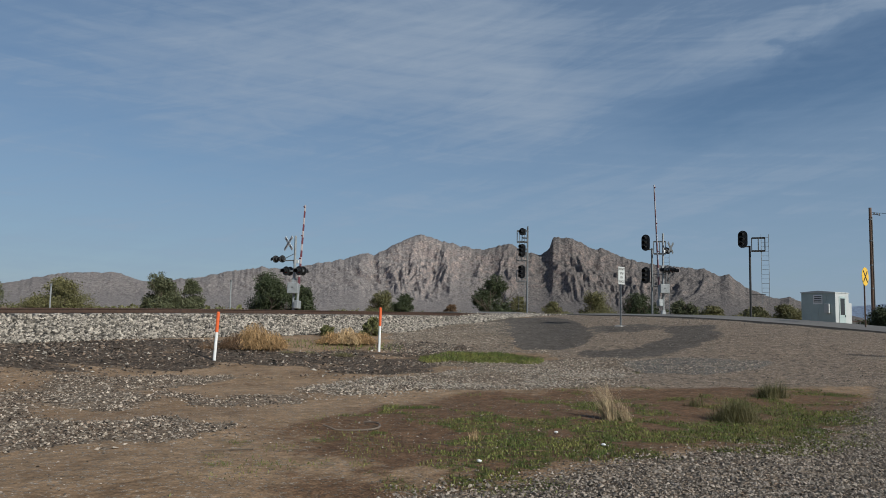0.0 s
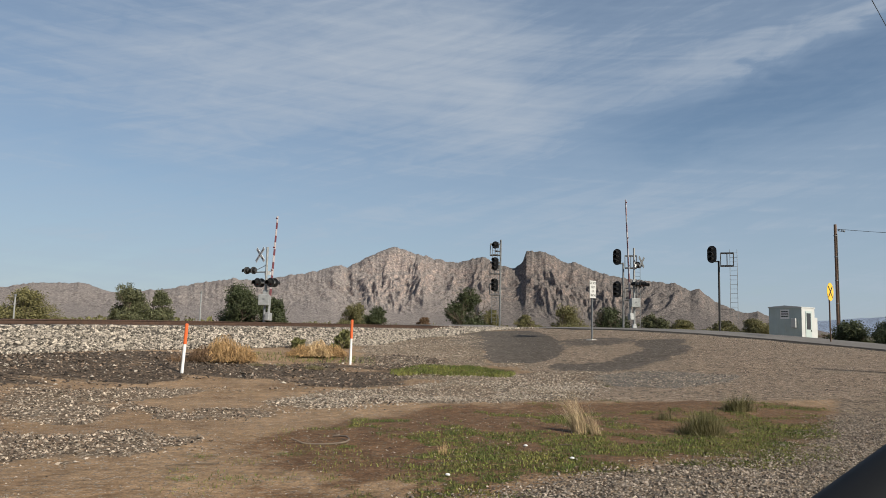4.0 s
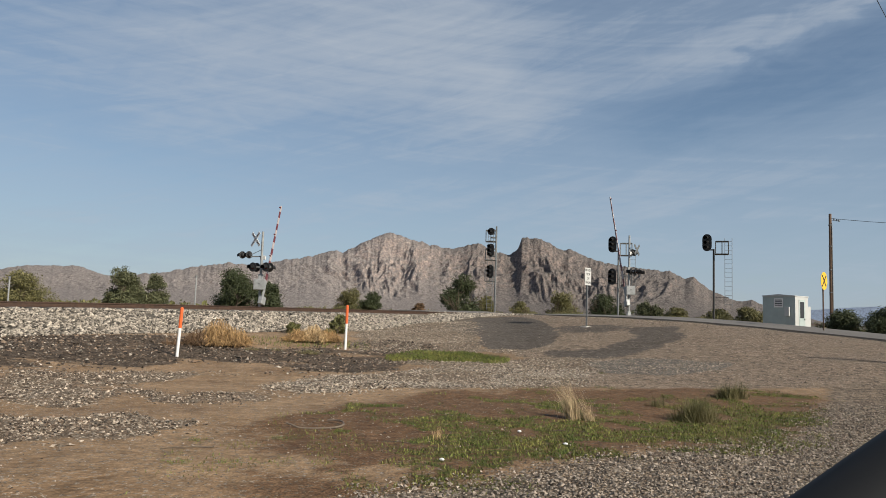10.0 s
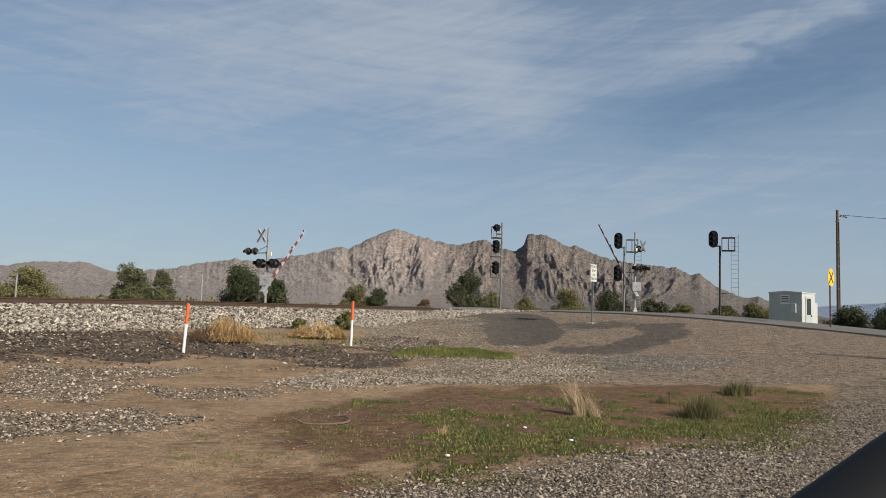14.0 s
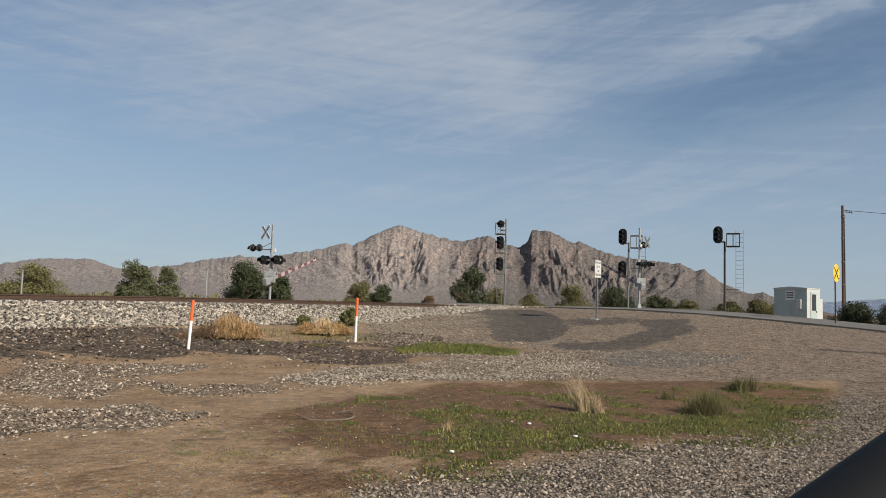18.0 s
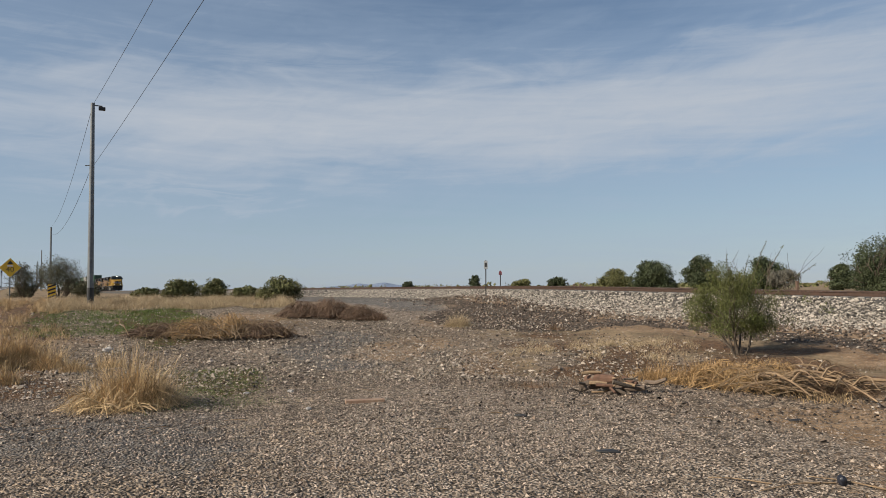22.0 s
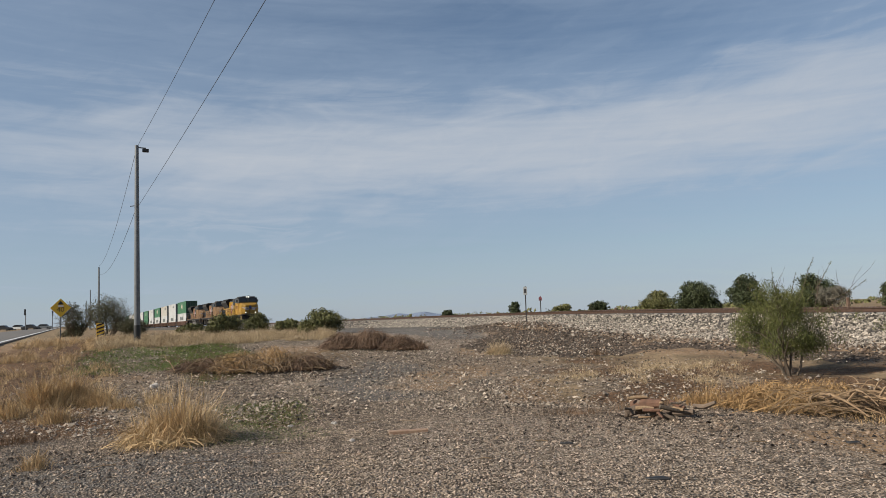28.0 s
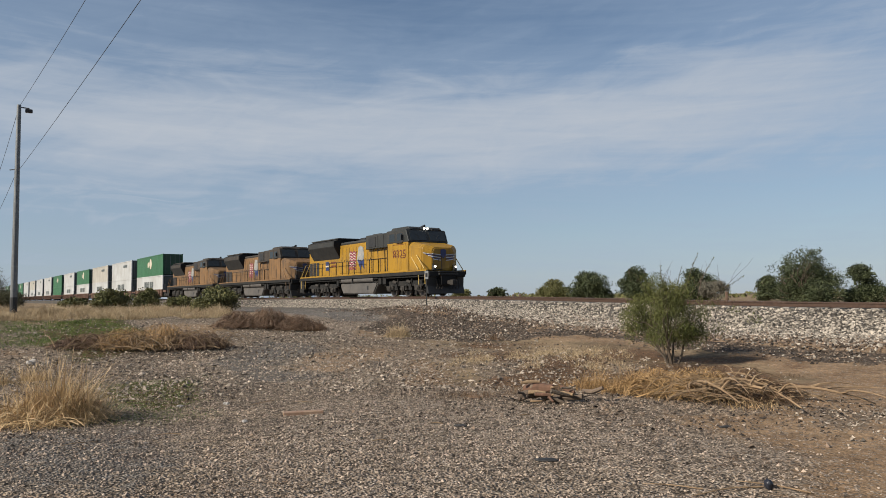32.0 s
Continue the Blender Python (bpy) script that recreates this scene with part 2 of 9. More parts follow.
M_RUSTWEED = leaf_material("rust_brown_dry_stems", (0.175, 0.108, 0.066), (0.110, 0.070, 0.045), 0.4)
M_HEAPSTRAW = leaf_material("amber_dry_stems", (0.40, 0.255, 0.115), (0.25, 0.155, 0.070), 0.45)
M_LOGWOOD = material("grey_brown_broken_wood", (0.165, 0.12, 0.086), (0.075, 0.054, 0.039), 9, 0.9, 0, 0.5)
M_BARKRED = material("red_brown_bark", (0.15, 0.078, 0.048), (0.085, 0.047, 0.03), 9, 0.9, 0, 0.5)
M_TWIGBROWN = material("brown_dry_twigs", (0.20, 0.135, 0.075), (0.12, 0.08, 0.045), 9, 0.9)
M_LEAF_DK = leaf_material("dark_olive_leaves", (0.036, 0.047, 0.021), (0.064, 0.074, 0.034), 0.5)
M_LEAF = leaf_material("olive_green_leaves", (0.068, 0.078, 0.038), (0.112, 0.112, 0.058), 0.5)
M_LEAF_PALE = leaf_material("pale_olive_leaves", (0.150, 0.138, 0.058), (0.112, 0.104, 0.046), 0.4)
M_LEAF_GREY = leaf_material("grey_bare_twigs", (0.150, 0.138, 0.108), (0.110, 0.100, 0.078), 0.4)
M_CREO = leaf_material("creosote_bush_leaves", (0.092, 0.098, 0.036), (0.142, 0.130, 0.052), 0.5)


# ---- plan ----
TRACK_Q, TRACK_AZ = 26.5, -50.0
NX, NY = math.sin(radians(TRACK_AZ)), math.cos(radians(TRACK_AZ))
TX, TY = -NX * 0 + NY, -NX
TRACK_TURN = math.degrees(math.atan2(TY, TX))


def at(az, d):
    return d * math.sin(radians(az)), d * math.cos(radians(az))


def tr(s, q):
    return NX * q + TX * s, NY * q + TY * s


def smooth(a, b, v):
    k = np.clip((np.asarray(v, dtype=float) - a) / (b - a), 0, 1)
    return k * k * (3 - 2 * k)


def rail_z(s):
    return EYE + 0.05 - 0.42 * np.exp(-((np.asarray(s, dtype=float) + 10) / 18) ** 2)


def ballast_foot(s, q):
    """1 where loose ballast has run down onto the foot of the slope, west of the lot."""
    return smooth(17.2, 19.0, q) * (1 - smooth(22.5, 23.0, q)) * (1 - smooth(-8, 2, s)) * smooth(-36, -26, s)


ROAD_S, ROAD_HALF = 41.4, 3.6


def road_z(k):
    return 1.72 - 1.2 * smooth(9, 34, k) - 0.77 * smooth(4, 40, -np.asarray(k, dtype=float))


def ripple(x, y):
    return 0.5 * np.sin(0.9 * x + 0.6 * y + 1.3 * np.sin(0.35 * y)) + 0.5 * np.sin(1.7 * y - 0.8 * x + np.sin(0.6 * x))


def ground_z(x, y):
    x, y = np.asarray(x, dtype=float), np.asarray(y, dtype=float)
    r = np.hypot(x, y)
    s, q = TX * x + TY * y, NX * x + NY * y
    z = 0.95 * smooth(12, 40, r)
    bed = rail_z(s) - 0.92
    w = smooth(15.0, 22.5, q) * (1 - smooth(31, 38, q))
    z = z + np.maximum(0, bed - z) * w
    k, l = TRACK_Q - q, np.abs(s - ROAD_S)
    wide = np.where(s < ROAD_S, 17.0, 9.0)
    w = (1 - smooth(0, 1, (l - ROAD_HALF - 0.2) / wide)) * smooth(-45, -25, k) * (1 - smooth(45, 70, k))
    z = z + np.maximum(0, road_z(k) - 0.05 - z) * w
    z = z + np.minimum(0.0075 * np.maximum(0, -s - 30), 4.0) * (1 - smooth(5, 15, q))
    mound = np.exp(-(((s + 30) / 4.5) ** 2 + ((q - 19.6) / 2.2) ** 2))
    z = z + 0.28 * mound
    z = z + 0.035 * ripple(x, y) * smooth(3, 9, r) * (1 - smooth(40, 60, r))
    sx, sy = x + 4.3, y - 4.6
    z = z + 0.02 * np.exp(-(sx * sx + sy * sy) / 5.0) * np.sin(5.2 * (0.55 * sx + 0.8 * sy))
    return z


def gz(x, y):
    return float(ground_z(x, y))


def zone(points, x, y, soft=1.0):
    """1 inside the outline, 0 outside, fading over soft metres on each side."""
    p = np.array(points, dtype=float)
    best = np.full(x.shape, 1e9)
    inside = np.zeros(x.shape, dtype=bool)
    for (ax, ay), (bx, by) in zip(p, np.roll(p, -1, axis=0)):
        dx, dy = bx - ax, by - ay
        k = np.clip(((x - ax) * dx + (y - ay) * dy) / (dx * dx + dy * dy), 0, 1)
        best = np.minimum(best, np.hypot(x - ax - k * dx, y - ay - k * dy))
        with np.errstate(divide="ignore", invalid="ignore"):
            inside ^= ((ay > y) != (by > y)) & (x < (bx - ax) * (y - ay) / (by - ay) + ax)
    return smooth(-soft, soft, np.where(inside, best, -best))


# ---- mesh helpers ----
def mesh_object(name, verts, faces, mat, parent=None, label="", flat=True):
    me = bpy.data.meshes.new(name)
    verts = np.asarray(verts, dtype=np.float32).reshape(-1, 3)
    faces = np.asarray(faces, dtype=np.int32)
    n = faces.shape[1]
    me.vertices.add(len(verts))
    me.vertices.foreach_set("co", verts.ravel())
    me.loops.add(faces.size)
    me.loops.foreach_set("vertex_index", faces.ravel())
    me.polygons.add(len(faces))
    me.polygons.foreach_set("loop_start", np.arange(0, faces.size, n, dtype=np.int32))
    me.update(calc_edges=True)
    me.polygons.foreach_set("use_smooth", np.full(len(faces), not flat))
    me.materials.append(mat)
    ob = new(name, me)
    if parent:
        ob.parent = parent
    if label:
        tagged(ob, label=label)
    return ob


def part(name, bm, mat, parent=None, label="", smooth_faces=False):
    me = bpy.data.meshes.new(name)
    bmesh.ops.recalc_face_normals(bm, faces=bm.faces)
    bm.to_mesh(me)
    bm.free()
    for p in me.polygons:
        p.use_smooth = smooth_faces
    me.materials.append(mat)
    ob = new(name, me)
    if parent:
        ob.parent = parent
    if label:
        tagged(ob, label=label)
    return ob


def thing(name, m, label, category, group="", kind=""):
    ob = new(name)
    ob.matrix_basis = m
    ob.empty_display_size = 0.2
    return tagged(ob, label, category, group, kind)


def box(bm, x0, x1, y0, y1, z0, z1, bevel=0.0, taper=0.0):
    g = bmesh.ops.create_cube(bm, size=1)
    vs = g["verts"]
    for v in vs:
        top = v.co.z > 0
        v.co = Vector(((x0 + x1) / 2 + v.co.x * (x1 - x0) * (1 - taper * top), (y0 + y1) / 2 + v.co.y * (y1 - y0) * (1 - taper * top), z1 if top else z0))
    if bevel:
        es = list({e for v in vs for e in v.link_edges})
        bmesh.ops.bevel(bm, geom=es, offset=bevel, segments=2, affect="EDGES", profile=0.5)
    return bm


def tube(bm, a, b, r0, r1=None, n=8, caps=True):
    a, b = Vector(a), Vector(b)
    r1 = r0 if r1 is None else r1
    d = b - a
    m = d.to_track_quat("Z", "Y").to_matrix()
    rings = []
    for c, r in ((a, r0), (b, r1)):
        rings.append([bm.verts.new(c + m @ Vector((r * math.cos(6.28318 * i / n), r * math.sin(6.28318 * i / n), 0))) for i in range(n)])
    for i in range(n):
        bm.faces.new((rings[0][i], rings[0][(i + 1) % n], rings[1][(i + 1) % n], rings[1][i]))
    if caps:
        bm.faces.new(rings[0][::-1])
        bm.faces.new(rings[1])
    return bm


def path_tube(bm, pts, radii, n=6):
    pts = [Vector(p) for p in pts]
    rings = []
    for i, p in enumerate(pts):
        d = (pts[min(i + 1, len(pts) - 1)] - pts[max(i - 1, 0)]).normalized()
        m = d.to_track_quat("Z", "Y").to_matrix()
        rings.append([bm.verts.new(p + m @ Vector((radii[i] * math.cos(6.28318 * j / n), radii[i] * math.sin(6.28318 * j / n), 0))) for j in range(n)])
    for a, b in zip(rings, rings[1:]):
        for j in range(n):
            bm.faces.new((a[j], a[(j + 1) % n], b[(j + 1) % n], b[j]))
    bm.faces.new(rings[0][::-1])
    bm.faces.new(rings[-1])
    return bm


def prism(bm, outline, y0, y1):
    """An outline in x, z pushed from y0 to y1."""
    a = [bm.verts.new((x, y0, z)) for x, z in outline]
    b = [bm.verts.new((x, y1, z)) for x, z in outline]
    n = len(outline)
    bm.faces.new(a)
    bm.faces.new(b[::-1])
    for i in range(n):
        bm.faces.new((a[(i + 1) % n], a[i], b[i], b[(i + 1) % n]))
    return bm


def B():
    return bmesh.new()


def text_part(name, body, size, m, mat, parent, depth=0.004, align="CENTER"):
    cu = bpy.data.curves.new(name, "FONT")
    cu.body, cu.size, cu.extrude, cu.align_x, cu.align_y = body, size, depth, align, "CENTER"
    tmp = bpy.data.objects.new(name, cu)
    me = bpy.data.meshes.new_from_object(tmp)
    bpy.data.objects.remove(tmp)
    me.materials.clear()
    me.materials.append(mat)
    ob = new(name, me)
    ob.matrix_basis = m
    ob.parent = parent
    return ob


STONE_V = np.array([(1, 0, 0), (-1, 0, 0), (0, 1, 0), (0, -1, 0), (0, 0, 1), (0, 0, -1)], dtype=float)
STONE_F = np.array([(0, 2, 4), (2, 1, 4), (1, 3, 4), (3, 0, 4), (2, 0, 5), (1, 2, 5), (3, 1, 5), (0, 3, 5)])


def stones(name, x, y, z, size, mat, rng, sink=0.25, half=False):
    n = len(x)
    v = STONE_V[None] * rng.uniform(0.55, 1.15, (n, 6, 1)) + rng.normal(0, 0.16, (n, 6, 3))
    v *= rng.uniform(0.7, 1.25, (n, 1, 3)) * np.array([1, 1, 0.75])
    a = rng.uniform(0, 6.283, n)
    c, s_ = np.cos(a)[:, None], np.sin(a)[:, None]
    t = rng.normal(0, 0.5, (n, 1))
    X, Y, Z = v[..., 0], v[..., 1], v[..., 2]
    Y, Z = Y * np.cos(t) - Z * np.sin(t), Y * np.sin(t) + Z * np.cos(t)
    v = np.stack([X * c - Y * s_, X * s_ + Y * c, Z], -1) * np.asarray(size)[:, None, None]
    v += np.stack([x, y, z + np.asarray(size) * (0.6 - sink)], -1)[:, None]
    if half:  # pebbles bedded to the waist
        v, f = v[:, :5], STONE_F[None, :4] + 5 * np.arange(n)[:, None, None]
        return mesh_object(name, v, f.reshape(-1, 3), mat)
    f = STONE_F[None] + 6 * np.arange(n)[:, None, None]
    return mesh_object(name, v, f.reshape(-1, 3), mat)


# ---- ground ----
def pl(*sq):
    return [tr(*p) for p in sq]


Z_GRAVEL_NEAR = [(-0.35, 6.9), (0.62, 7.3), (1.8, 8.2), (3.5, 9.3), (5.3, 10.4), (7.2, 12.8), (9.2, 15.8), (10.6, 18.0), (17, 27), (30, 24), (40, 4), (10, -6), (-2, -4), (-2.0, 3)]
Z_GRASS = [(7.1, 16.3), (8.3, 16.8), (9.2, 15.4), (7.2, 12.3), (5.7, 10.3), (4.6, 9.5), (3.3, 9.1), (2.2, 8.5), (1.5, 8.2), (0.9, 7.3), (0.3, 6.9), (-0.4, 6.8), (-0.2, 7.9), (0.4, 9.9), (1.5, 11.2), (3.1, 11.7), (4.3, 11.9), (5.5, 12.8)]
Z_BROWN = [(7.2, 16.5), (4.9, 16.5), (2.5, 16.0), (0.7, 15.0), (-0.6, 13.8), (-2.1, 11.7), (-2.0, 10.3), (-1.4, 9.1), (-0.3, 7.7), (1.4, 9.6), (2.6, 11.0), (4.3, 11.6), (5.9, 12.8)]
Z_WHITE = [(-2.9, 15.2), (-2.0, 17.5), (0.9, 19.6), (5.1, 21.3), (6.0, 22.2), (5.2, 20.1), (4.0, 16.8), (0.7, 15.6), (-1.0, 14.7), (-1.9, 14.2)]
Z_SLATE = [(5.4, 21.8), (7.8, 23.1), (9.9, 22.4), (9.1, 20.3), (6.9, 19.2), (5.0, 19.7)]
Z_STREAK = [(-8.6, 15.8), (-6.9, 16.7), (-5.3, 17.3), (-3.9, 17.2), (-4.9, 16.2), (-6.0, 15.0), (-6.6, 14.4), (-5.1, 13.3), (-4.8, 12.1), (-6.5, 12.0)]
Z_STREAK_THIN = [(-5.9, 14.8), (-5.2, 14.4), (-4.1, 13.9), (-2.7, 14.7), (-1.9, 14.4), (-2.2, 13.6), (-3.5, 12.7), (-4.5, 13.0), (-5.8, 14.0)]
Z_BAND = [(-7.0, 10.6), (-4.7, 10.6), (-4.1, 11.3), (-3.4, 10.5), (-2.9, 10.6), (-3.1, 9.8), (-3.4, 9.3), (-4.0, 8.8), (-4.6, 8.3), (-7, 7.5)]
Z_MIXED = [(-12.6, 2.6), (-12.4, 6.3), (-10.9, 10.5), (-8.2, 14.8), (-6.6, 16.4), (-6.8, 14.4), (-6.7, 12.0), (-6.0, 10.5), (-4.9, 8.4), (-6.4, 6.2), (-7.5, 3.9), (-8.3, 1.9)]
Z_GRAVEL_LEFT = [(-8.2, 1.5), (-5.5, 0.9), (-3, -1), (-3, -9), (-7, -15), (-14, -13), (-19, -14.5), (-27, -13.8), (-25, -10.5), (-19, -7.0), (-13.6, -3.4), (-11.9, 0)]
Z_FOOT = [(-11.6, 21.2), (-7.6, 23.6), (-5.5, 22.4), (-3.6, 22.9), (-0.6, 27.1), (1.2, 26.3), (1.1, 25.0), (-0.3, 19.1), (-1.6, 17.8), (-3.1, 17.6), (-3.8, 19.7), (-5.9, 18.4), (-6.3, 17.4), (-8.6, 15.8), (-12, 14)]
Z_FLARE = [(4.1, 23.8), (6.1, 22.8), (8.1, 24.6), (10.6, 27.5), (12.5, 33.3), (9.8, 31.5), (8.6, 28.0), (6.6, 25.8), (4.4, 24.8)]
Z_FLARE_TOP = [(6.2, 32.4), (9.0, 33.2), (10.2, 31.4), (7.6, 29.6), (6.2, 29.8)]
Z_BANK = [(4.5, 22.5), (3.4, 23.4), (5, 44), (14, 46), (30, 40), (14, 19), (10.2, 17.0), (8.7, 16.9), (5.8, 16.5), (3.2, 16.4), (4.4, 19.0), (5.2, 21)]
Z_WEDGE = [(-1.8, 22.6), (-2.2, 28), (-3.0, 38), (0.5, 43), (6, 44), (3.6, 34), (3.4, 27), (4.4, 24.8), (4.0, 23.4), (1.5, 24.6)]
Z_SPREAD = pl((-50, 16), (-50, 2), (-12, -2), (-6, 4), (-4, 9), (-9, 13), (-20, 15.5))
Z_RAMP = pl((-60, 22.6), (-34.5, 22.6), (-32, 18.0), (-25.5, 15.4), (-26.5, 13.6), (-34, 13.8), (-60, 15))
Z_DIRT = [(-1.6, 12.4), (-2.3, 9.7), (-2.3, 7.5), (-2.0, 6.2), (-0.8, 6.2), (0.4, 6.6), (0.7, 13.0)]
Z_GREEN_A = [(-14.5, -12.8), (-17, -15.5), (-20, -19.5), (-24, -22), (-27, -22.5), (-23, -17.8), (-18.5, -13.8)]
Z_GREEN_B = [(-9.4, -7.0), (-10.8, -9.2), (-12.3, -9.8), (-12.6, -8.6), (-10.6, -7)]
Z_GREEN_C = [(-0.9, 22.2), (0.2, 23.8), (2.2, 24.0), (3.4, 23.2), (2.4, 21.8), (0.6, 21.0)]
Z_DRYSOIL = [(-13, -3.2), (-16, -4.4), (-22, -7.5), (-23, -4), (-20, 2), (-15, 3), (-13, 2.4), (-12.2, 0)]


Z_ROADSIDE = [at(-136.2, 12.6), at(-137.6, 20), at(-137.2, 43), at(-141, 44), at(-147, 30), at(-150, 13)]
Z_HEAP_SOIL = [at(-107, 13.2), at(-98, 12.4), at(-82, 12.4), at(-80, 16), at(-86, 18.4), at(-104, 19.4)]
Z_BUFF = [(-8.24, -4.83), (-12.09, -4.76), (-10.98, -1.68), (-9.47, 0.47), (-8.1, 1.3), (-4.0, 1.0), (-3.6, -3.0)]
Z_RAMP_TOP = [(-52.4, -30.8), (-31.8, -11.4), (-29.8, -9.9), (-22.1, -9.4), (-25.5, -12.2), (-33.3, -17.8)]
Z_GREY_NEAR = [(-9.8, -12.96), (-7.56, -7.88), (-8.73, -6.01), (-7.05, -4.15), (-5.0, -3.6), (-4.6, -7.75)]
Z_GREY_MID = [(-15.0, -10.2), (-20.5, -11.4), (-19.7, -8.4), (-17.4, -5.9), (-13.5, -5.8), (-12.4, -7.2)]
Z_WEEDY = [(-18.35, -5.9), (-22.0, -4.85), (-21.7, 1.5), (-16.5, 3.6), (-13.4, 3.2), (-12.6, -0.2), (-12.9, -2.5), (-14.8, -3.8)]
Z_SANDY = [[(-15.4, -8.5), (-18.6, -8.8), (-19.7, -7.9), (-17.9, -6.4), (-14.2, -6.0), (-14.1, -7.1)], [(-14.3, -5.5), (-17.3, -5.3), (-17.4, -3.9), (-15.6, -2.6), (-13.2, -3.3), (-12.5, -4.3)],
           [(-10.6, 0.4), (-10.8, 2.3), (-9.0, 1.9), (-9.5, 1.0)]]
Z_SPOIL = [(-24.7, -10.0), (-32.0, -10.6), (-30.3, -6.8), (-23.2, -2.7), (-21.2, -4.7), (-22.2, -7.5)]
Z_APRON = [(3.2, 38.5), (6.3, 39.5), (6.3, 31.6), (6.0, 28.7), (4.1, 25.0), (2.6, 25.8), (2.9, 30)]
Z_APRON_SIDE = [(1.6, 37.4), (3.4, 38.5), (3.0, 28.4), (2.1, 29.6), (1.4, 32.9)]


def rut(*line, w=0.17):
    left, right = [], []
    for i, (ax, ay) in enumerate(line):
        bx, by = line[min(i + 1, len(line) - 1)]
        cx, cy = line[max(i - 1, 0)]
        dx, dy = bx - cx, by - cy
        n = math.hypot(dx, dy)
        left.append((ax - dy / n * w, ay + dx / n * w))
        right.append((ax + dy / n * w, ay - dx / n * w))
    return left + right[::-1]


RUT_LINES = [[(-6.75, 4.0), (-5.9, 3.75), (-4.96, 3.31), (-4.1, 3.1), (-3.2, 3.0)], [(-6.6, 4.48), (-5.6, 4.25), (-4.58, 3.93), (-3.5, 3.95), (-2.6, 4.1)],
             [(-5.6, 6.0), (-4.8, 5.75), (-4.03, 5.5), (-3.3, 5.5), (-2.5, 5.9)], [(-5.2, 4.9), (-4.9, 5.2), (-4.4, 4.7)]]
RUTS = [rut(*l) for l in RUT_LINES]


def grit(x, y, freq, seed=0):
    """Smooth value noise over the plan, 0 to 1."""
    x, y = np.asarray(x, dtype=float) * freq + 137.3 + seed * 7.1, np.asarray(y, dtype=float) * freq + 91.7 - seed * 3.7
    i, j = np.floor(x), np.floor(y)
    u, v = x - i, y - j
    u, v = u * u * (3 - 2 * u), v * v * (3 - 2 * v)

    def lattice(a, b):
        w = np.sin(a * 127.1 + b * 311.7 + seed * 74.7) * 43758.5453
        return w - np.floor(w)

    return (lattice(i, j) * (1 - u) + lattice(i + 1, j) * u) * (1 - v) + (lattice(i, j + 1) * (1 - u) + lattice(i + 1, j + 1) * u) * v


def rough_edge(x, y, seed=0):
    return (grit(x, y, 0.7, seed) + 0.6 * grit(x, y, 1.9, seed + 1) + 0.4 * grit(x, y, 4.3, seed + 2)) / 2.0 - 0.5


def strewn(x, y):
    """How thickly pale broken stone lies on the sand."""
    ex, ey = x + 1.3 * rough_edge(x, y, 4), y + 1.3 * rough_edge(x, y, 9)
    w = np.maximum.reduce([zone(Z_MIXED, ex, ey, 0.8) * (0.55 + 0.45 * smooth(0.3, 0.6, grit(x, y, 0.8, 6))), zone(Z_WHITE, ex, ey, 0.4), zone(Z_STREAK, ex, ey, 0.35) * 0.9,
                           zone(Z_STREAK_THIN, ex, ey, 0.4) * 0.75, 0.8 * zone([(-1.0, 21.2), (5.6, 23.6), (6.2, 22.0), (1.0, 19.4)], ex, ey, 0.5), zone(Z_BAND, ex, ey, 0.3), 0.85 * zone(Z_WEDGE, ex, ey, 0.6), zone(Z_SLATE, ex, ey, 0.5) * 0.7])
    w = w * (1 - zone(Z_APRON, x, y, 0.4)) * np.where(x < -5, smooth(8.5, 10.5, np.hypot(x, y)), 1)
    return np.clip(w * (0.55 + 0.9 * grit(x, y, 1.6, 2)), 0, 1)


def dark_foot(x, y):
    """Dark coarse gravel at the foot of the embankment."""
    s, q = TX * x + TY * y, NX * x + NY * y
    e = 2.2 * rough_edge(x, y, 12)
    far = np.maximum(0.25 + 0.75 * smooth(0.28, 0.58, grit(x, y, 0.42, 17)), np.maximum(0.9 * smooth(17.4, 19.2, q + e), 1 - smooth(-12, -7, s))) * smooth(15.2, 17.2, q + 1.3 * e) * (1 - smooth(21.8, 23, q)) * (1 - smooth(7, 9, s)) * smooth(-37, -32, s) * (1 - 0.9 * ballast_foot(s, q + 0.5 * e))
    return np.maximum(np.maximum(far, zone(Z_FOOT, x + e * 0.5, y + e * 0.5, 0.5)) * (0.45 + 0.75 * grit(x, y, 0.9, 15)), 0.95 * zone(Z_SPOIL, x + e * 0.5, y + e * 0.5, 0.8))


def lush(x, y):
    """How thickly the short green grass grows."""
    ex, ey = x + 1.2 * rough_edge(x, y, 21), y + 1.2 * rough_edge(x, y, 25)
    p = 0.5 * grit(x, y, 1.1, 30) + 0.5 * grit(x, y, 2.7, 31)
    return np.maximum(zone(Z_GRASS, ex, ey, 0.7) * smooth(0.24, 0.60, p), 0.8 * zone(Z_BROWN, ex, ey, 0.6) * smooth(0.52, 0.72, p))


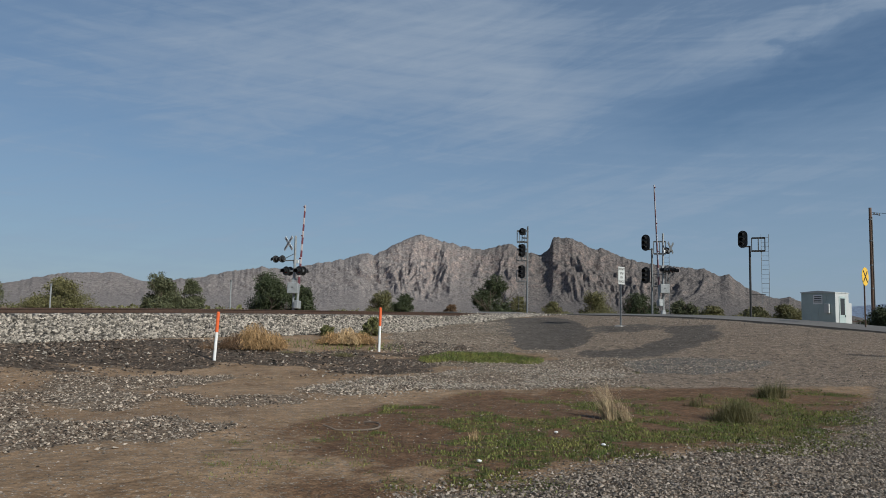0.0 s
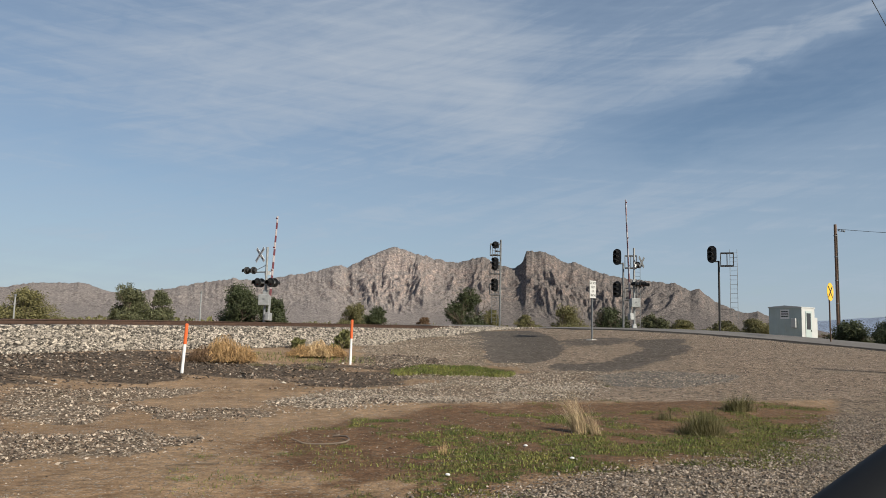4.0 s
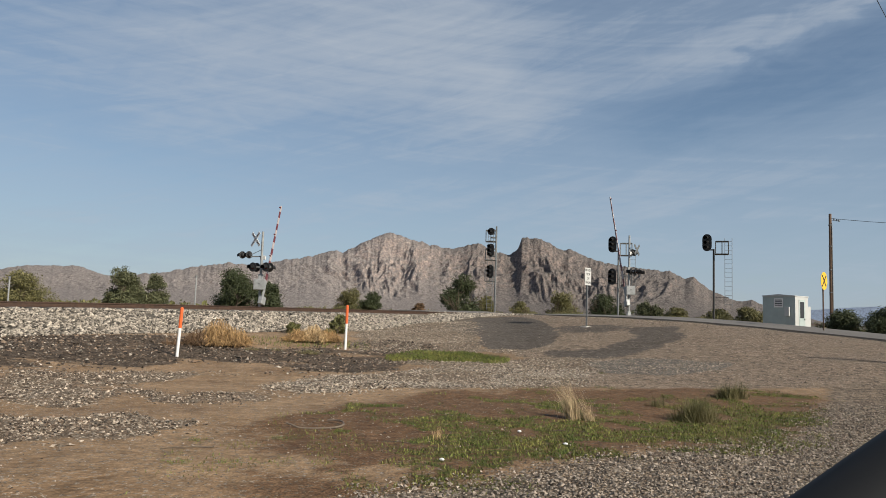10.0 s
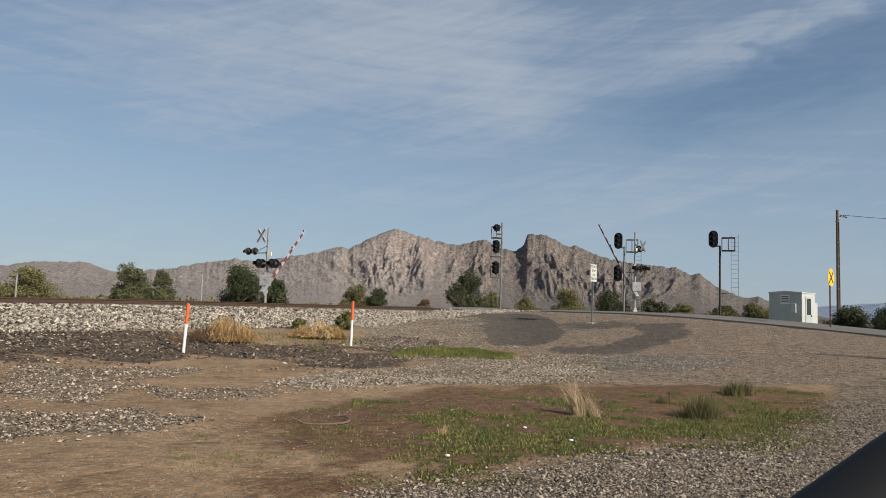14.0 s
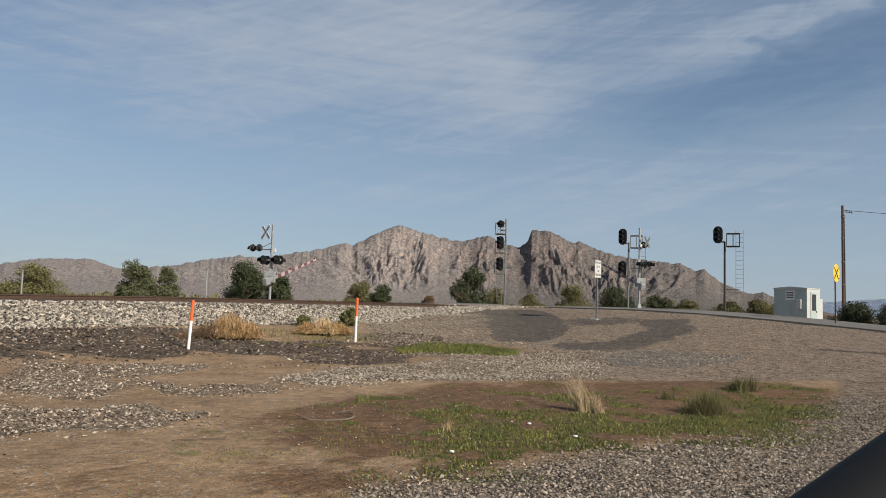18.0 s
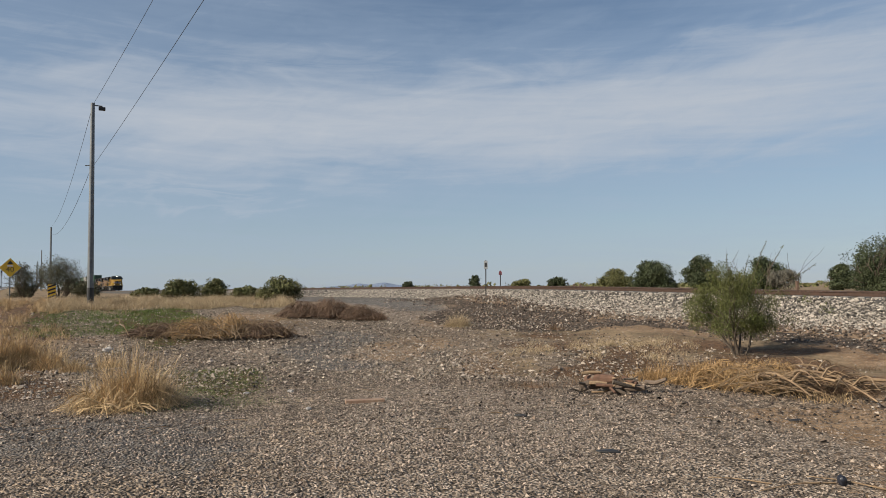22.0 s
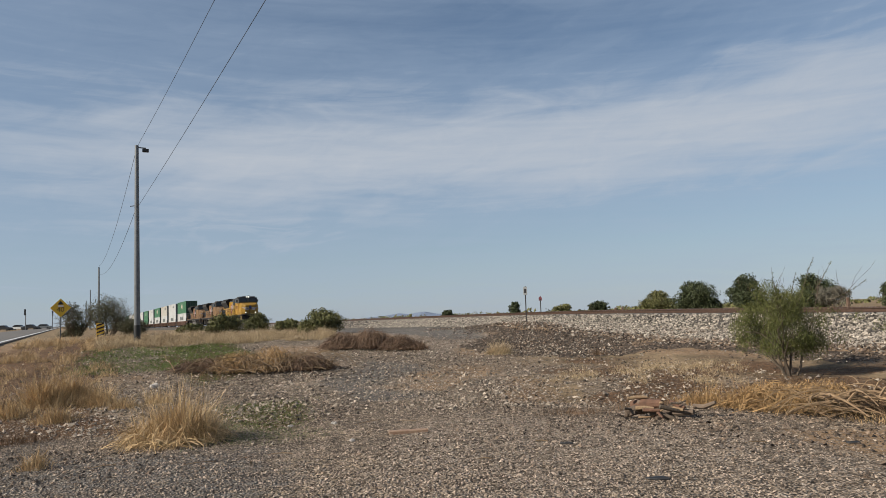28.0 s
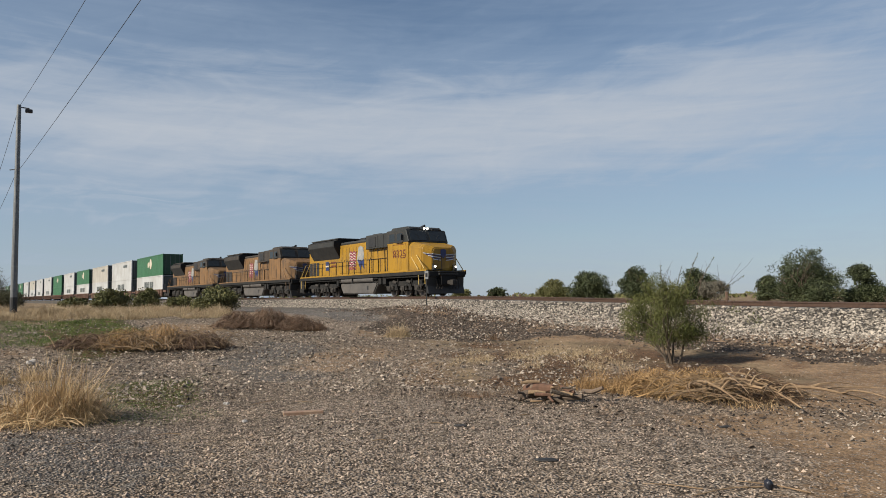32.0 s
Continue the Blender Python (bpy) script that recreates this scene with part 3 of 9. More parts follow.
def make_ground():
    na, nr = 960, 300
    rad = np.concatenate([[0.0], np.geomspace(1.2, 4700, nr)])
    az = np.linspace(0, 2 * np.pi, na, endpoint=False)
    rr, aa = np.meshgrid(rad[1:], az, indexing="ij")
    x, y = (rr * np.sin(aa)).ravel(), (rr * np.cos(aa)).ravel()
    x, y = np.append(x, 0), np.append(y, 0)
    v = np.stack([x, y, ground_z(x, y)], -1)
    i = np.arange(nr - 1)[:, None] * na
    j = np.arange(na)[None]
    f = np.stack([i + j, i + na + j, i + na + (j + 1) % na, i + (j + 1) % na], -1).reshape(-1, 4)
    hub = np.stack([np.full(na // 2, len(x) - 1), np.arange(0, na, 2), np.arange(1, na, 2), (np.arange(2, na + 2, 2)) % na], -1)
    f = np.concatenate([f, hub])
    ob = mesh_object("ground", v, f, M_GROUND, flat=False)
    s, q = TX * x + TY * y, NX * x + NY * y
    r = np.hypot(x, y)
    layers = {
        "gravel": np.maximum.reduce([zone(Z_GRAVEL_NEAR, x, y, 0.7), zone(Z_GRAVEL_LEFT, x, y, 1.4), zone(Z_SPREAD, x, y, 2.0) * (0.2 + 0.9 * grit(x, y, 0.35, 80)),
                                     zone(Z_BANK, x, y, 1.2), zone(pl((-62, 22.8), (-36, 22.8), (-36, 19.5), (-42, 16.5), (-62, 17)), x, y, 1.0)]),
        "grass": np.maximum.reduce([lush(x, y), zone(Z_GREEN_A, x, y, 1.2), zone(Z_GREEN_B, x, y, 0.7), zone(Z_GREEN_C, x, y, 0.6)]),
        "pale": strewn(x, y),
        "buff": np.maximum(zone(Z_BUFF, x + rough_edge(x, y, 84), y + rough_edge(x, y, 85), 1.3) * (0.5 + 0.7 * grit(x, y, 0.7, 86)), 0.8 * zone(Z_RAMP_TOP, x, y, 1.2)),
        "dark": np.clip(dark_foot(x, y), 0, 1),
        "slate": np.maximum.reduce([0.6 * zone(Z_GREY_NEAR, x + rough_edge(x, y, 87), y + rough_edge(x, y, 88), 1.2), 0.7 * zone(Z_GREY_MID, x + rough_edge(x, y, 87), y + rough_edge(x, y, 88), 1.0), zone(Z_SLATE, x + rough_edge(x, y, 4), y + rough_edge(x, y, 9), 0.5), 0.7 * zone(Z_RAMP, x + rough_edge(x, y, 4), y + rough_edge(x, y, 9), 0.8)]),
        "westlot": np.maximum(zone(Z_GRAVEL_LEFT, x, y, 1.4), zone(Z_SPREAD, x, y, 2.0) * (0.2 + 0.9 * grit(x, y, 0.35, 80))),
        "bank": zone(Z_BANK, x + rough_edge(x, y, 65), y + rough_edge(x, y, 66), 1.0),
        "asphalt": np.maximum.reduce([zone(Z_APRON, x + 0.8 * rough_edge(x, y, 40), y + 0.8 * rough_edge(x, y, 43), 0.3), 0.62 * zone(Z_APRON_SIDE, x, y, 0.5), 0.75 * zone(Z_FLARE_TOP, x, y, 0.5), 0.8 * zone(Z_FLARE, x + rough_edge(x, y, 40), y + rough_edge(x, y, 43), 0.4)]),
        "damp": np.maximum.reduce([0.72 * zone(Z_DIRT, x + 1.5 * rough_edge(x, y, 50), y + 1.5 * rough_edge(x, y, 53), 1.0) * (0.35 + 0.9 * grit(x, y, 0.9, 57)), zone(Z_BROWN, x + 1.5 * rough_edge(x, y, 50), y + 1.5 * rough_edge(x, y, 53), 0.8) * 0.95, zone(Z_GRASS, x, y, 0.9) * 0.7, zone(Z_ROADSIDE, x + rough_edge(x, y, 50), y + rough_edge(x, y, 53), 1.2) * (0.4 + 0.7 * grit(x, y, 0.7, 58)), zone(Z_WEEDY, x + 2 * rough_edge(x, y, 50), y + 2 * rough_edge(x, y, 53), 1.4) * (0.1 + 0.8 * grit(x, y, 0.9, 61)), zone(Z_HEAP_SOIL, x + rough_edge(x, y, 50), y + rough_edge(x, y, 53), 1.2) * (0.25 + 0.8 * grit(x, y, 0.8, 59)), 0.4 * smooth(0.6, 0.8, grit(x, y, 1.1, 60)) * (1 - smooth(12, 16, np.hypot(x, y)))]
                                  + [zone(z, x + 0.3 * rough_edge(x, y, 5), y, 0.16) * (0.45 + 0.6 * grit(x, y, 1.7, 8)) for z in RUTS]),
        "scrub": np.maximum(smooth(34, 60, r), zone(Z_DRYSOIL, x, y, 1.5)),
    }
    bare = np.maximum.reduce([zone(z, x + 1.2 * rough_edge(x, y, 44), y + 1.2 * rough_edge(x, y, 46), 0.7) for z in Z_SANDY]) * (0.55 + 0.6 * grit(x, y, 1.2, 47))
    for name in ("gravel", "westlot", "slate", "damp"):
        layers[name] = layers[name] * (1 - 0.8 * np.clip(bare, 0, 1))
    for name, val in layers.items():
        at_ = ob.data.attributes.new(name, "FLOAT", "POINT")
        at_.data.foreach_set("value", val.astype(np.float32))
    return tagged(ob, "dry desert lot of sand, gravel and sparse green grass", "ground", kind="structure")


def ground_material():
    m = bpy.data.materials.new("desert_soil")
    m.use_nodes = True
    nt = m.node_tree
    N, L = nt.nodes.new, nt.links.new
    bs = nt.nodes["Principled BSDF"]
    bs.inputs["Roughness"].default_value = 0.95
    bs.inputs["Specular IOR Level"].default_value = 0.15
    pos = N("ShaderNodeNewGeometry").outputs["Position"]

    def noise_(scale, detail=5.0, rough=0.6, stretch=None):
        n = N("ShaderNodeTexNoise")
        n.inputs["Scale"].default_value, n.inputs["Detail"].default_value, n.inputs["Roughness"].default_value = scale, detail, rough
        if stretch:
            mp = N("ShaderNodeMapping")
            mp.inputs["Rotation"].default_value = (0, 0, radians(-TRACK_TURN))
            mp.inputs["Scale"].default_value = stretch
            L(pos, mp.inputs["Vector"]); L(mp.outputs[0], n.inputs["Vector"])
        else:
            L(pos, n.inputs["Vector"])
        return n.outputs["Fac"]

    def ramp(val, lo, hi, c0, c1):
        r = N("ShaderNodeValToRGB")
        r.color_ramp.elements[0].position, r.color_ramp.elements[1].position = lo, hi
        r.color_ramp.elements[0].color, r.color_ramp.elements[1].color = (*c0, 1), (*c1, 1)
        L(val, r.inputs[0])
        return r.outputs[0]

    def mix(fac, a, b):
        x = N("ShaderNodeMix"); x.data_type = "RGBA"
        L(fac, x.inputs["Factor"]); L(a, x.inputs["A"]); L(b, x.inputs["B"])
        return x.outputs["Result"]

    def mask(name, noise_out, amp, lo=0.35, hi=0.65):
        a = N("ShaderNodeAttribute"); a.attribute_name = name
        ad = N("ShaderNodeMath"); ad.operation = "MULTIPLY_ADD"
        L(noise_out, ad.inputs[0]); ad.inputs[1].default_value = amp
        sb = N("ShaderNodeMath"); sb.operation = "SUBTRACT"
        L(a.outputs["Fac"], sb.inputs[0]); sb.inputs[1].default_value = amp * 0.5
        L(sb.outputs[0], ad.inputs[2])
        mr = N("ShaderNodeMapRange"); mr.interpolation_type = "SMOOTHSTEP"
        mr.inputs["From Min"].default_value, mr.inputs["From Max"].default_value = lo, hi
        L(ad.outputs[0], mr.inputs["Value"])
        return mr.outputs[0]

    def speckle(c, lo, hi, src):
        mr = N("ShaderNodeMapRange")
        mr.inputs["From Min"].default_value, mr.inputs["From Max"].default_value = 0.32, 0.68
        mr.inputs["To Min"].default_value, mr.inputs["To Max"].default_value = lo, hi
        L(src, mr.inputs["Value"])
        hv = N("ShaderNodeHueSaturation")
        L(mr.outputs[0], hv.inputs["Value"]); L(c, hv.inputs["Color"])
        return hv.outputs["Color"]

    def cells(scale):
        v = N("ShaderNodeTexVoronoi")
        v.inputs["Scale"].default_value = scale
        v.inputs["Randomness"].default_value = 1.0
        L(pos, v.inputs["Vector"])
        sx = N("ShaderNodeSeparateColor")
        L(v.outputs["Color"], sx.inputs[0])
        return sx.outputs[0], v.outputs["Distance"]

    fine, mid, big = noise_(38, 4), noise_(5.5, 6, 0.65), noise_(0.55, 5)
    grain = noise_(60, 3)
    peb, peb_d = cells(30)
    cob, cob_d = cells(13)
    streak = noise_(1.0, 5, 0.6, (0.16, 1.1, 1))
    B0, W1 = (0, 0, 0), (1, 1, 1)
    sand = mix(ramp(big, 0.38, 0.62, B0, W1), ramp(mid, 0.3, 0.7, (0.278, 0.183, 0.105), (0.355, 0.242, 0.147)), ramp(mid, 0.3, 0.7, (0.182, 0.114, 0.064), (0.252, 0.164, 0.096)))
    sand = mix(ramp(peb, 0.80, 0.84, B0, W1), sand, ramp(grain, 0.35, 0.65, (0.085, 0.057, 0.038), (0.42, 0.34, 0.26)))
    # dark gap colours between the stones stand in for the shade there
    gravel = mix(ramp(peb_d, 0.18, 0.5, B0, W1), ramp(peb, 0.05, 0.95, (0.20, 0.156, 0.118), (0.62, 0.508, 0.392)), ramp(mid, 0.3, 0.7, (0.115, 0.087, 0.064), (0.235, 0.18, 0.132)))
    gravel = mix(ramp(big, 0.44, 0.64, B0, W1), gravel, mix(ramp(peb, 0.5, 0.7, B0, W1), ramp(mid, 0.3, 0.7, (0.33, 0.247, 0.17), (0.45, 0.346, 0.246)), gravel))
    pale = mix(ramp(cob_d, 0.18, 0.42, B0, W1), ramp(cob, 0.1, 0.9, (0.09, 0.072, 0.055), (0.52, 0.445, 0.35)), ramp(mid, 0.3, 0.7, (0.10, 0.076, 0.055), (0.25, 0.181, 0.124)))
    slate = mix(ramp(peb_d, 0.2, 0.5, B0, W1), ramp(peb, 0.1, 0.9, (0.13, 0.116, 0.104), (0.42, 0.385, 0.345)), ramp(mid, 0.3, 0.7, (0.09, 0.078, 0.067), (0.19, 0.166, 0.143)))
    dark = mix(ramp(cob_d, 0.18, 0.45, B0, W1), ramp(cob, 0.3, 1.0, (0.060, 0.048, 0.038), (0.34, 0.28, 0.22)), ramp(mid, 0.3, 0.7, (0.042, 0.032, 0.024), (0.145, 0.106, 0.076)))
    dirt = mix(ramp(peb, 0.84, 0.88, B0, W1), ramp(mid, 0.3, 0.7, (0.108, 0.057, 0.030), (0.220, 0.130, 0.071)), ramp(grain, 0.3, 0.7, (0.05, 0.034, 0.022), (0.30, 0.23, 0.16)))
    green = ramp(grain, 0.3, 0.7, (0.034, 0.046, 0.010), (0.125, 0.140, 0.034))
    coarse = mix(ramp(cob_d, 0.16, 0.4, B0, W1), ramp(cob, 0.58, 1.0, (0.09, 0.071, 0.055), (0.62, 0.52, 0.41)), ramp(mid, 0.3, 0.7, (0.08, 0.061, 0.045), (0.19, 0.146, 0.107)))
    gravel = mix(ramp(cob, 0.58, 0.60, B0, W1), gravel, coarse)
    # deep low ends imitate small shadows among the stones
    sand, slate = speckle(sand, 0.66, 1.12, fine), speckle(slate, 0.45, 1.3, fine)
    gravel, pale, dark = speckle(gravel, 0.36, 1.27, fine), speckle(pale, 0.30, 1.35, fine), speckle(dark, 0.30, 1.25, fine)
    dirt, green = speckle(dirt, 0.38, 1.14, fine), speckle(green, 0.32, 1.25, fine)
    grass = mix(ramp(mid, 0.44, 0.58, B0, W1), dirt, green)
    scrub = mix(ramp(big, 0.4, 0.6, B0, W1), ramp(mid, 0.3, 0.7, (0.228, 0.16, 0.095), (0.289, 0.213, 0.129)), ramp(mid, 0.3, 0.7, (0.129, 0.095, 0.057), (0.19, 0.137, 0.084)))
    col = mix(mask("scrub", big, 0.6), sand, scrub)
    col = mix(mask("gravel", mid, 0.9), col, gravel)
    col = mix(mask("westlot", mid, 0.9), col, speckle(speckle(gravel, 0.88, 1.34, mid), 0.72, 1.26, noise_(1.5, 7, 0.75, (0.45, 1.3, 1))))
    buff = mix(ramp(peb_d, 0.18, 0.5, B0, W1), ramp(peb, 0.05, 0.95, (0.24, 0.195, 0.152), (0.66, 0.575, 0.48)), ramp(mid, 0.3, 0.7, (0.20, 0.152, 0.112), (0.34, 0.264, 0.198)))
    col = mix(mask("buff", mid, 0.9), col, speckle(mix(ramp(cob, 0.62, 0.66, B0, W1), buff, coarse), 0.55, 1.2, fine))
    bank = mix(ramp(peb_d, 0.2, 0.5, B0, W1), ramp(peb, 0.05, 0.95, (0.20, 0.148, 0.108), (0.68, 0.550, 0.430)), ramp(mid, 0.3, 0.7, (0.17, 0.124, 0.089), (0.32, 0.242, 0.176)))
    col = mix(mask("bank", mid, 0.7), col, speckle(mix(ramp(cob, 0.7, 0.72, B0, W1), bank, coarse), 0.5, 1.25, fine))
    col = mix(mask("pale", mid, 0.8, 0.36, 0.62), col, pale)
    col = mix(mask("dark", streak, 1.3, 0.40, 0.62), col, dark)
    col = mix(mask("slate", mid, 0.9), col, slate)
    col = mix(mask("damp", mid, 0.9), col, dirt)
    tar = mix(ramp(peb, 0.8, 0.92, B0, W1), ramp(mid, 0.25, 0.75, (0.046, 0.039, 0.033), (0.136, 0.114, 0.094)), ramp(fine, 0.3, 0.7, (0.13, 0.11, 0.09), (0.24, 0.20, 0.16)))
    col = mix(mask("asphalt", noise_(2.0, 8, 0.75), 1.3, 0.36, 0.70), col, tar)
    col = mix(mask("grass", mid, 0.9), col, grass)
    # two more mottles imitate clumps of stones with their shade
    col = speckle(speckle(col, 0.70, 1.26, noise_(2.6, 8, 0.78)), 0.66, 1.26, noise_(9.0, 5, 0.8, (0.7, 1.0, 1)))
    L(col, bs.inputs["Base Color"])
    bp = N("ShaderNodeBump"); bp.inputs["Strength"].default_value, bp.inputs["Distance"].default_value = 1.0, 0.045
    sb = N("ShaderNodeMath"); sb.operation = "SUBTRACT"
    ga = N("ShaderNodeAttribute"); ga.attribute_name = "gravel"
    gm = N("ShaderNodeMath"); gm.operation = "MULTIPLY_ADD"
    L(ga.outputs["Fac"], gm.inputs[0]); gm.inputs[1].default_value = 0.8; gm.inputs[2].default_value = 0.12
    gp = N("ShaderNodeMath"); gp.operation = "MULTIPLY"
    L(peb_d, gp.inputs[0]); L(gm.outputs[0], gp.inputs[1])
    L(mid, sb.inputs[0]); L(gp.outputs[0], sb.inputs[1])
    L(sb.outputs[0], bp.inputs["Height"])
    L(bp.outputs[0], bs.inputs["Normal"])
    return m


M_GROUND = ground_material()
make_ground()


# ---- mountains ----
SKYLINE = [(-52, 0.1), (-46, 0.35), (-40, 0.5), (-34.9, 0.8), (-30.4, 1.6), (-28.9, 2.0), (-27.3, 2.36), (-24.0, 2.5), (-22.3, 1.91), (-18.6, 2.29), (-16.3, 2.86), (-13.85, 3.27),
           (-12.2, 3.17), (-10.1, 3.61), (-8.0, 4.01), (-6.0, 4.62), (-5.4, 4.42), (-4.1, 5.17), (-2.2, 6.09), (-1.5, 6.16), (-0.15, 5.67), (1.64, 5.29), (3.0, 5.02),
           (5.2, 5.56), (6.5, 4.93), (7.65, 4.65), (8.35, 5.28), (8.6, 5.99), (8.95, 6.08), (10.1, 5.97), (11.8, 5.12), (12.3, 5.26), (13.96, 4.49), (16.1, 4.0),
           (19.8, 3.62), (20.8, 3.13), (21.5, 3.22), (22.6, 2.28), (24.5, 1.49), (25.4, 1.63), (26.4, 1.2), (28, 0.7), (30, 0.2)]


def mountain_material(name, rock1, rock2, scrub, east=1.0):
    m = bpy.data.materials.new(name)
    m.use_nodes = True
    nt = m.node_tree
    N, L = nt.nodes.new, nt.links.new
    bs = nt.nodes["Principled BSDF"]
    bs.inputs["Roughness"].default_value = 1.0
    bs.inputs["Specular IOR Level"].default_value = 0.05
    geo = N("ShaderNodeNewGeometry")
    pos = geo.outputs["Position"]
    n1 = N("ShaderNodeTexNoise"); n1.inputs["Scale"].default_value, n1.inputs["Detail"].default_value, n1.inputs["Roughness"].default_value = 0.012, 8, 0.65
    n2 = N("ShaderNodeTexNoise"); n2.inputs["Scale"].default_value, n2.inputs["Detail"].default_value, n2.inputs["Roughness"].default_value = 0.07, 6, 0.7
    L(pos, n1.inputs["Vector"]); L(pos, n2.inputs["Vector"])
    r1 = N("ShaderNodeValToRGB")
    r1.color_ramp.elements[0].position, r1.color_ramp.elements[1].position = 0.38, 0.62
    r1.color_ramp.elements[0].color, r1.color_ramp.elements[1].color = (*rock1, 1), (*rock2, 1)
    L(n2.outputs["Fac"], r1.inputs[0])
    sep = N("ShaderNodeSeparateXYZ"); L(geo.outputs["Normal"], sep.inputs[0])
    mr = N("ShaderNodeMapRange"); mr.interpolation_type = "SMOOTHSTEP"
    mr.inputs["From Min"].default_value, mr.inputs["From Max"].default_value = 0.55, 0.86
    L(sep.outputs["Z"], mr.inputs["Value"])
    ml = N("ShaderNodeMath"); ml.operation = "MULTIPLY"
    L(mr.outputs[0], ml.inputs[0]); ml.inputs[1].default_value = 0.85
    mx = N("ShaderNodeMix"); mx.data_type = "RGBA"
    L(ml.outputs[0], mx.inputs["Factor"]); L(r1.outputs[0], mx.inputs["A"]); mx.inputs["B"].default_value = (*scrub, 1)
    n3 = N("ShaderNodeTexNoise"); n3.inputs["Scale"].default_value, n3.inputs["Detail"].default_value, n3.inputs["Roughness"].default_value = 0.13, 7, 0.8
    L(pos, n3.inputs["Vector"])
    r3 = N("ShaderNodeMapRange"); r3.inputs["From Min"].default_value, r3.inputs["From Max"].default_value = 0.35, 0.65
    r3.inputs["To Min"].default_value, r3.inputs["To Max"].default_value = 0.36, 1.52
    L(n3.outputs["Fac"], r3.inputs["Value"])
    # painted shade: base colour falls to the factor east in the eastern half
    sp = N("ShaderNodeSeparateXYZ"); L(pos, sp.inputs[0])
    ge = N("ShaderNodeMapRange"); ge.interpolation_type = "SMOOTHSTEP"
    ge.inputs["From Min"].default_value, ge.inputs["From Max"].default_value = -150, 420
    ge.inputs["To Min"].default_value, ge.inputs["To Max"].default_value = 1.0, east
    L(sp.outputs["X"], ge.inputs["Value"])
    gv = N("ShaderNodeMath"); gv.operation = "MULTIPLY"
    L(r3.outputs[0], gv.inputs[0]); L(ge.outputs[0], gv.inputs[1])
    hv = N("ShaderNodeHueSaturation"); L(gv.outputs[0], hv.inputs["Value"]); L(mx.outputs["Result"], hv.inputs["Color"])
    L(hv.outputs["Color"], bs.inputs["Base Color"])
    bp = N("ShaderNodeBump"); bp.inputs["Strength"].default_value, bp.inputs["Distance"].default_value = 1.0, 9.0
    bh = N("ShaderNodeMath"); bh.operation = "MULTIPLY_ADD"
    L(n3.outputs["Fac"], bh.inputs[0]); bh.inputs[1].default_value = 0.5; L(n2.outputs["Fac"], bh.inputs[2])
    L(bh.outputs[0], bp.inputs["Height"]); L(bp.outputs[0], bs.inputs["Normal"])
    return m


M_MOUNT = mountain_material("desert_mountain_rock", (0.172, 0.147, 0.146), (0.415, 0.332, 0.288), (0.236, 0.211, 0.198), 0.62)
# blue of the distance haze is put into the hill rock's colour
M_HILL = mountain_material("haze_blue_hill_rock", (0.20, 0.25, 0.345), (0.24, 0.29, 0.38), (0.22, 0.265, 0.35))


def perlin(x, y, seed=0):
    """Smooth gradient noise, about -0.7 to 0.7, over arrays."""
    i, j = np.floor(x), np.floor(y)
    u, v = x - i, y - j
    su, sv = u * u * u * (u * (u * 6 - 15) + 10), v * v * v * (v * (v * 6 - 15) + 10)

    def corner(a, b):
        w = np.sin((i + a) * 127.1 + (j + b) * 311.7 + seed * 74.7) * 43758.5453
        g = (w - np.floor(w)) * 6.28318
        return np.cos(g) * (u - a) + np.sin(g) * (v - b)

    return (corner(0, 0) * (1 - su) + corner(1, 0) * su) * (1 - sv) + (corner(0, 1) * (1 - su) + corner(1, 1) * su) * sv


def spurs(x, y, seed, octaves):
    """Ridged noise: sharp crests with ravines between them, about 0 to 1."""
    out, amp, total, keep = 0.0, 1.0, 0.0, 1.0
    for k in range(octaves):
        r = 1 - np.abs(perlin(x, y, seed + k)) * 1.9
        r = np.clip(r, 0, 1) ** 1.6
        out, total = out + amp * r * keep, total + amp
        keep = np.clip(r * 1.3, 0, 1)
        x, y, amp = x * 2.07 + 3.1, y * 2.07 - 1.7, amp * 0.55
    return out / total


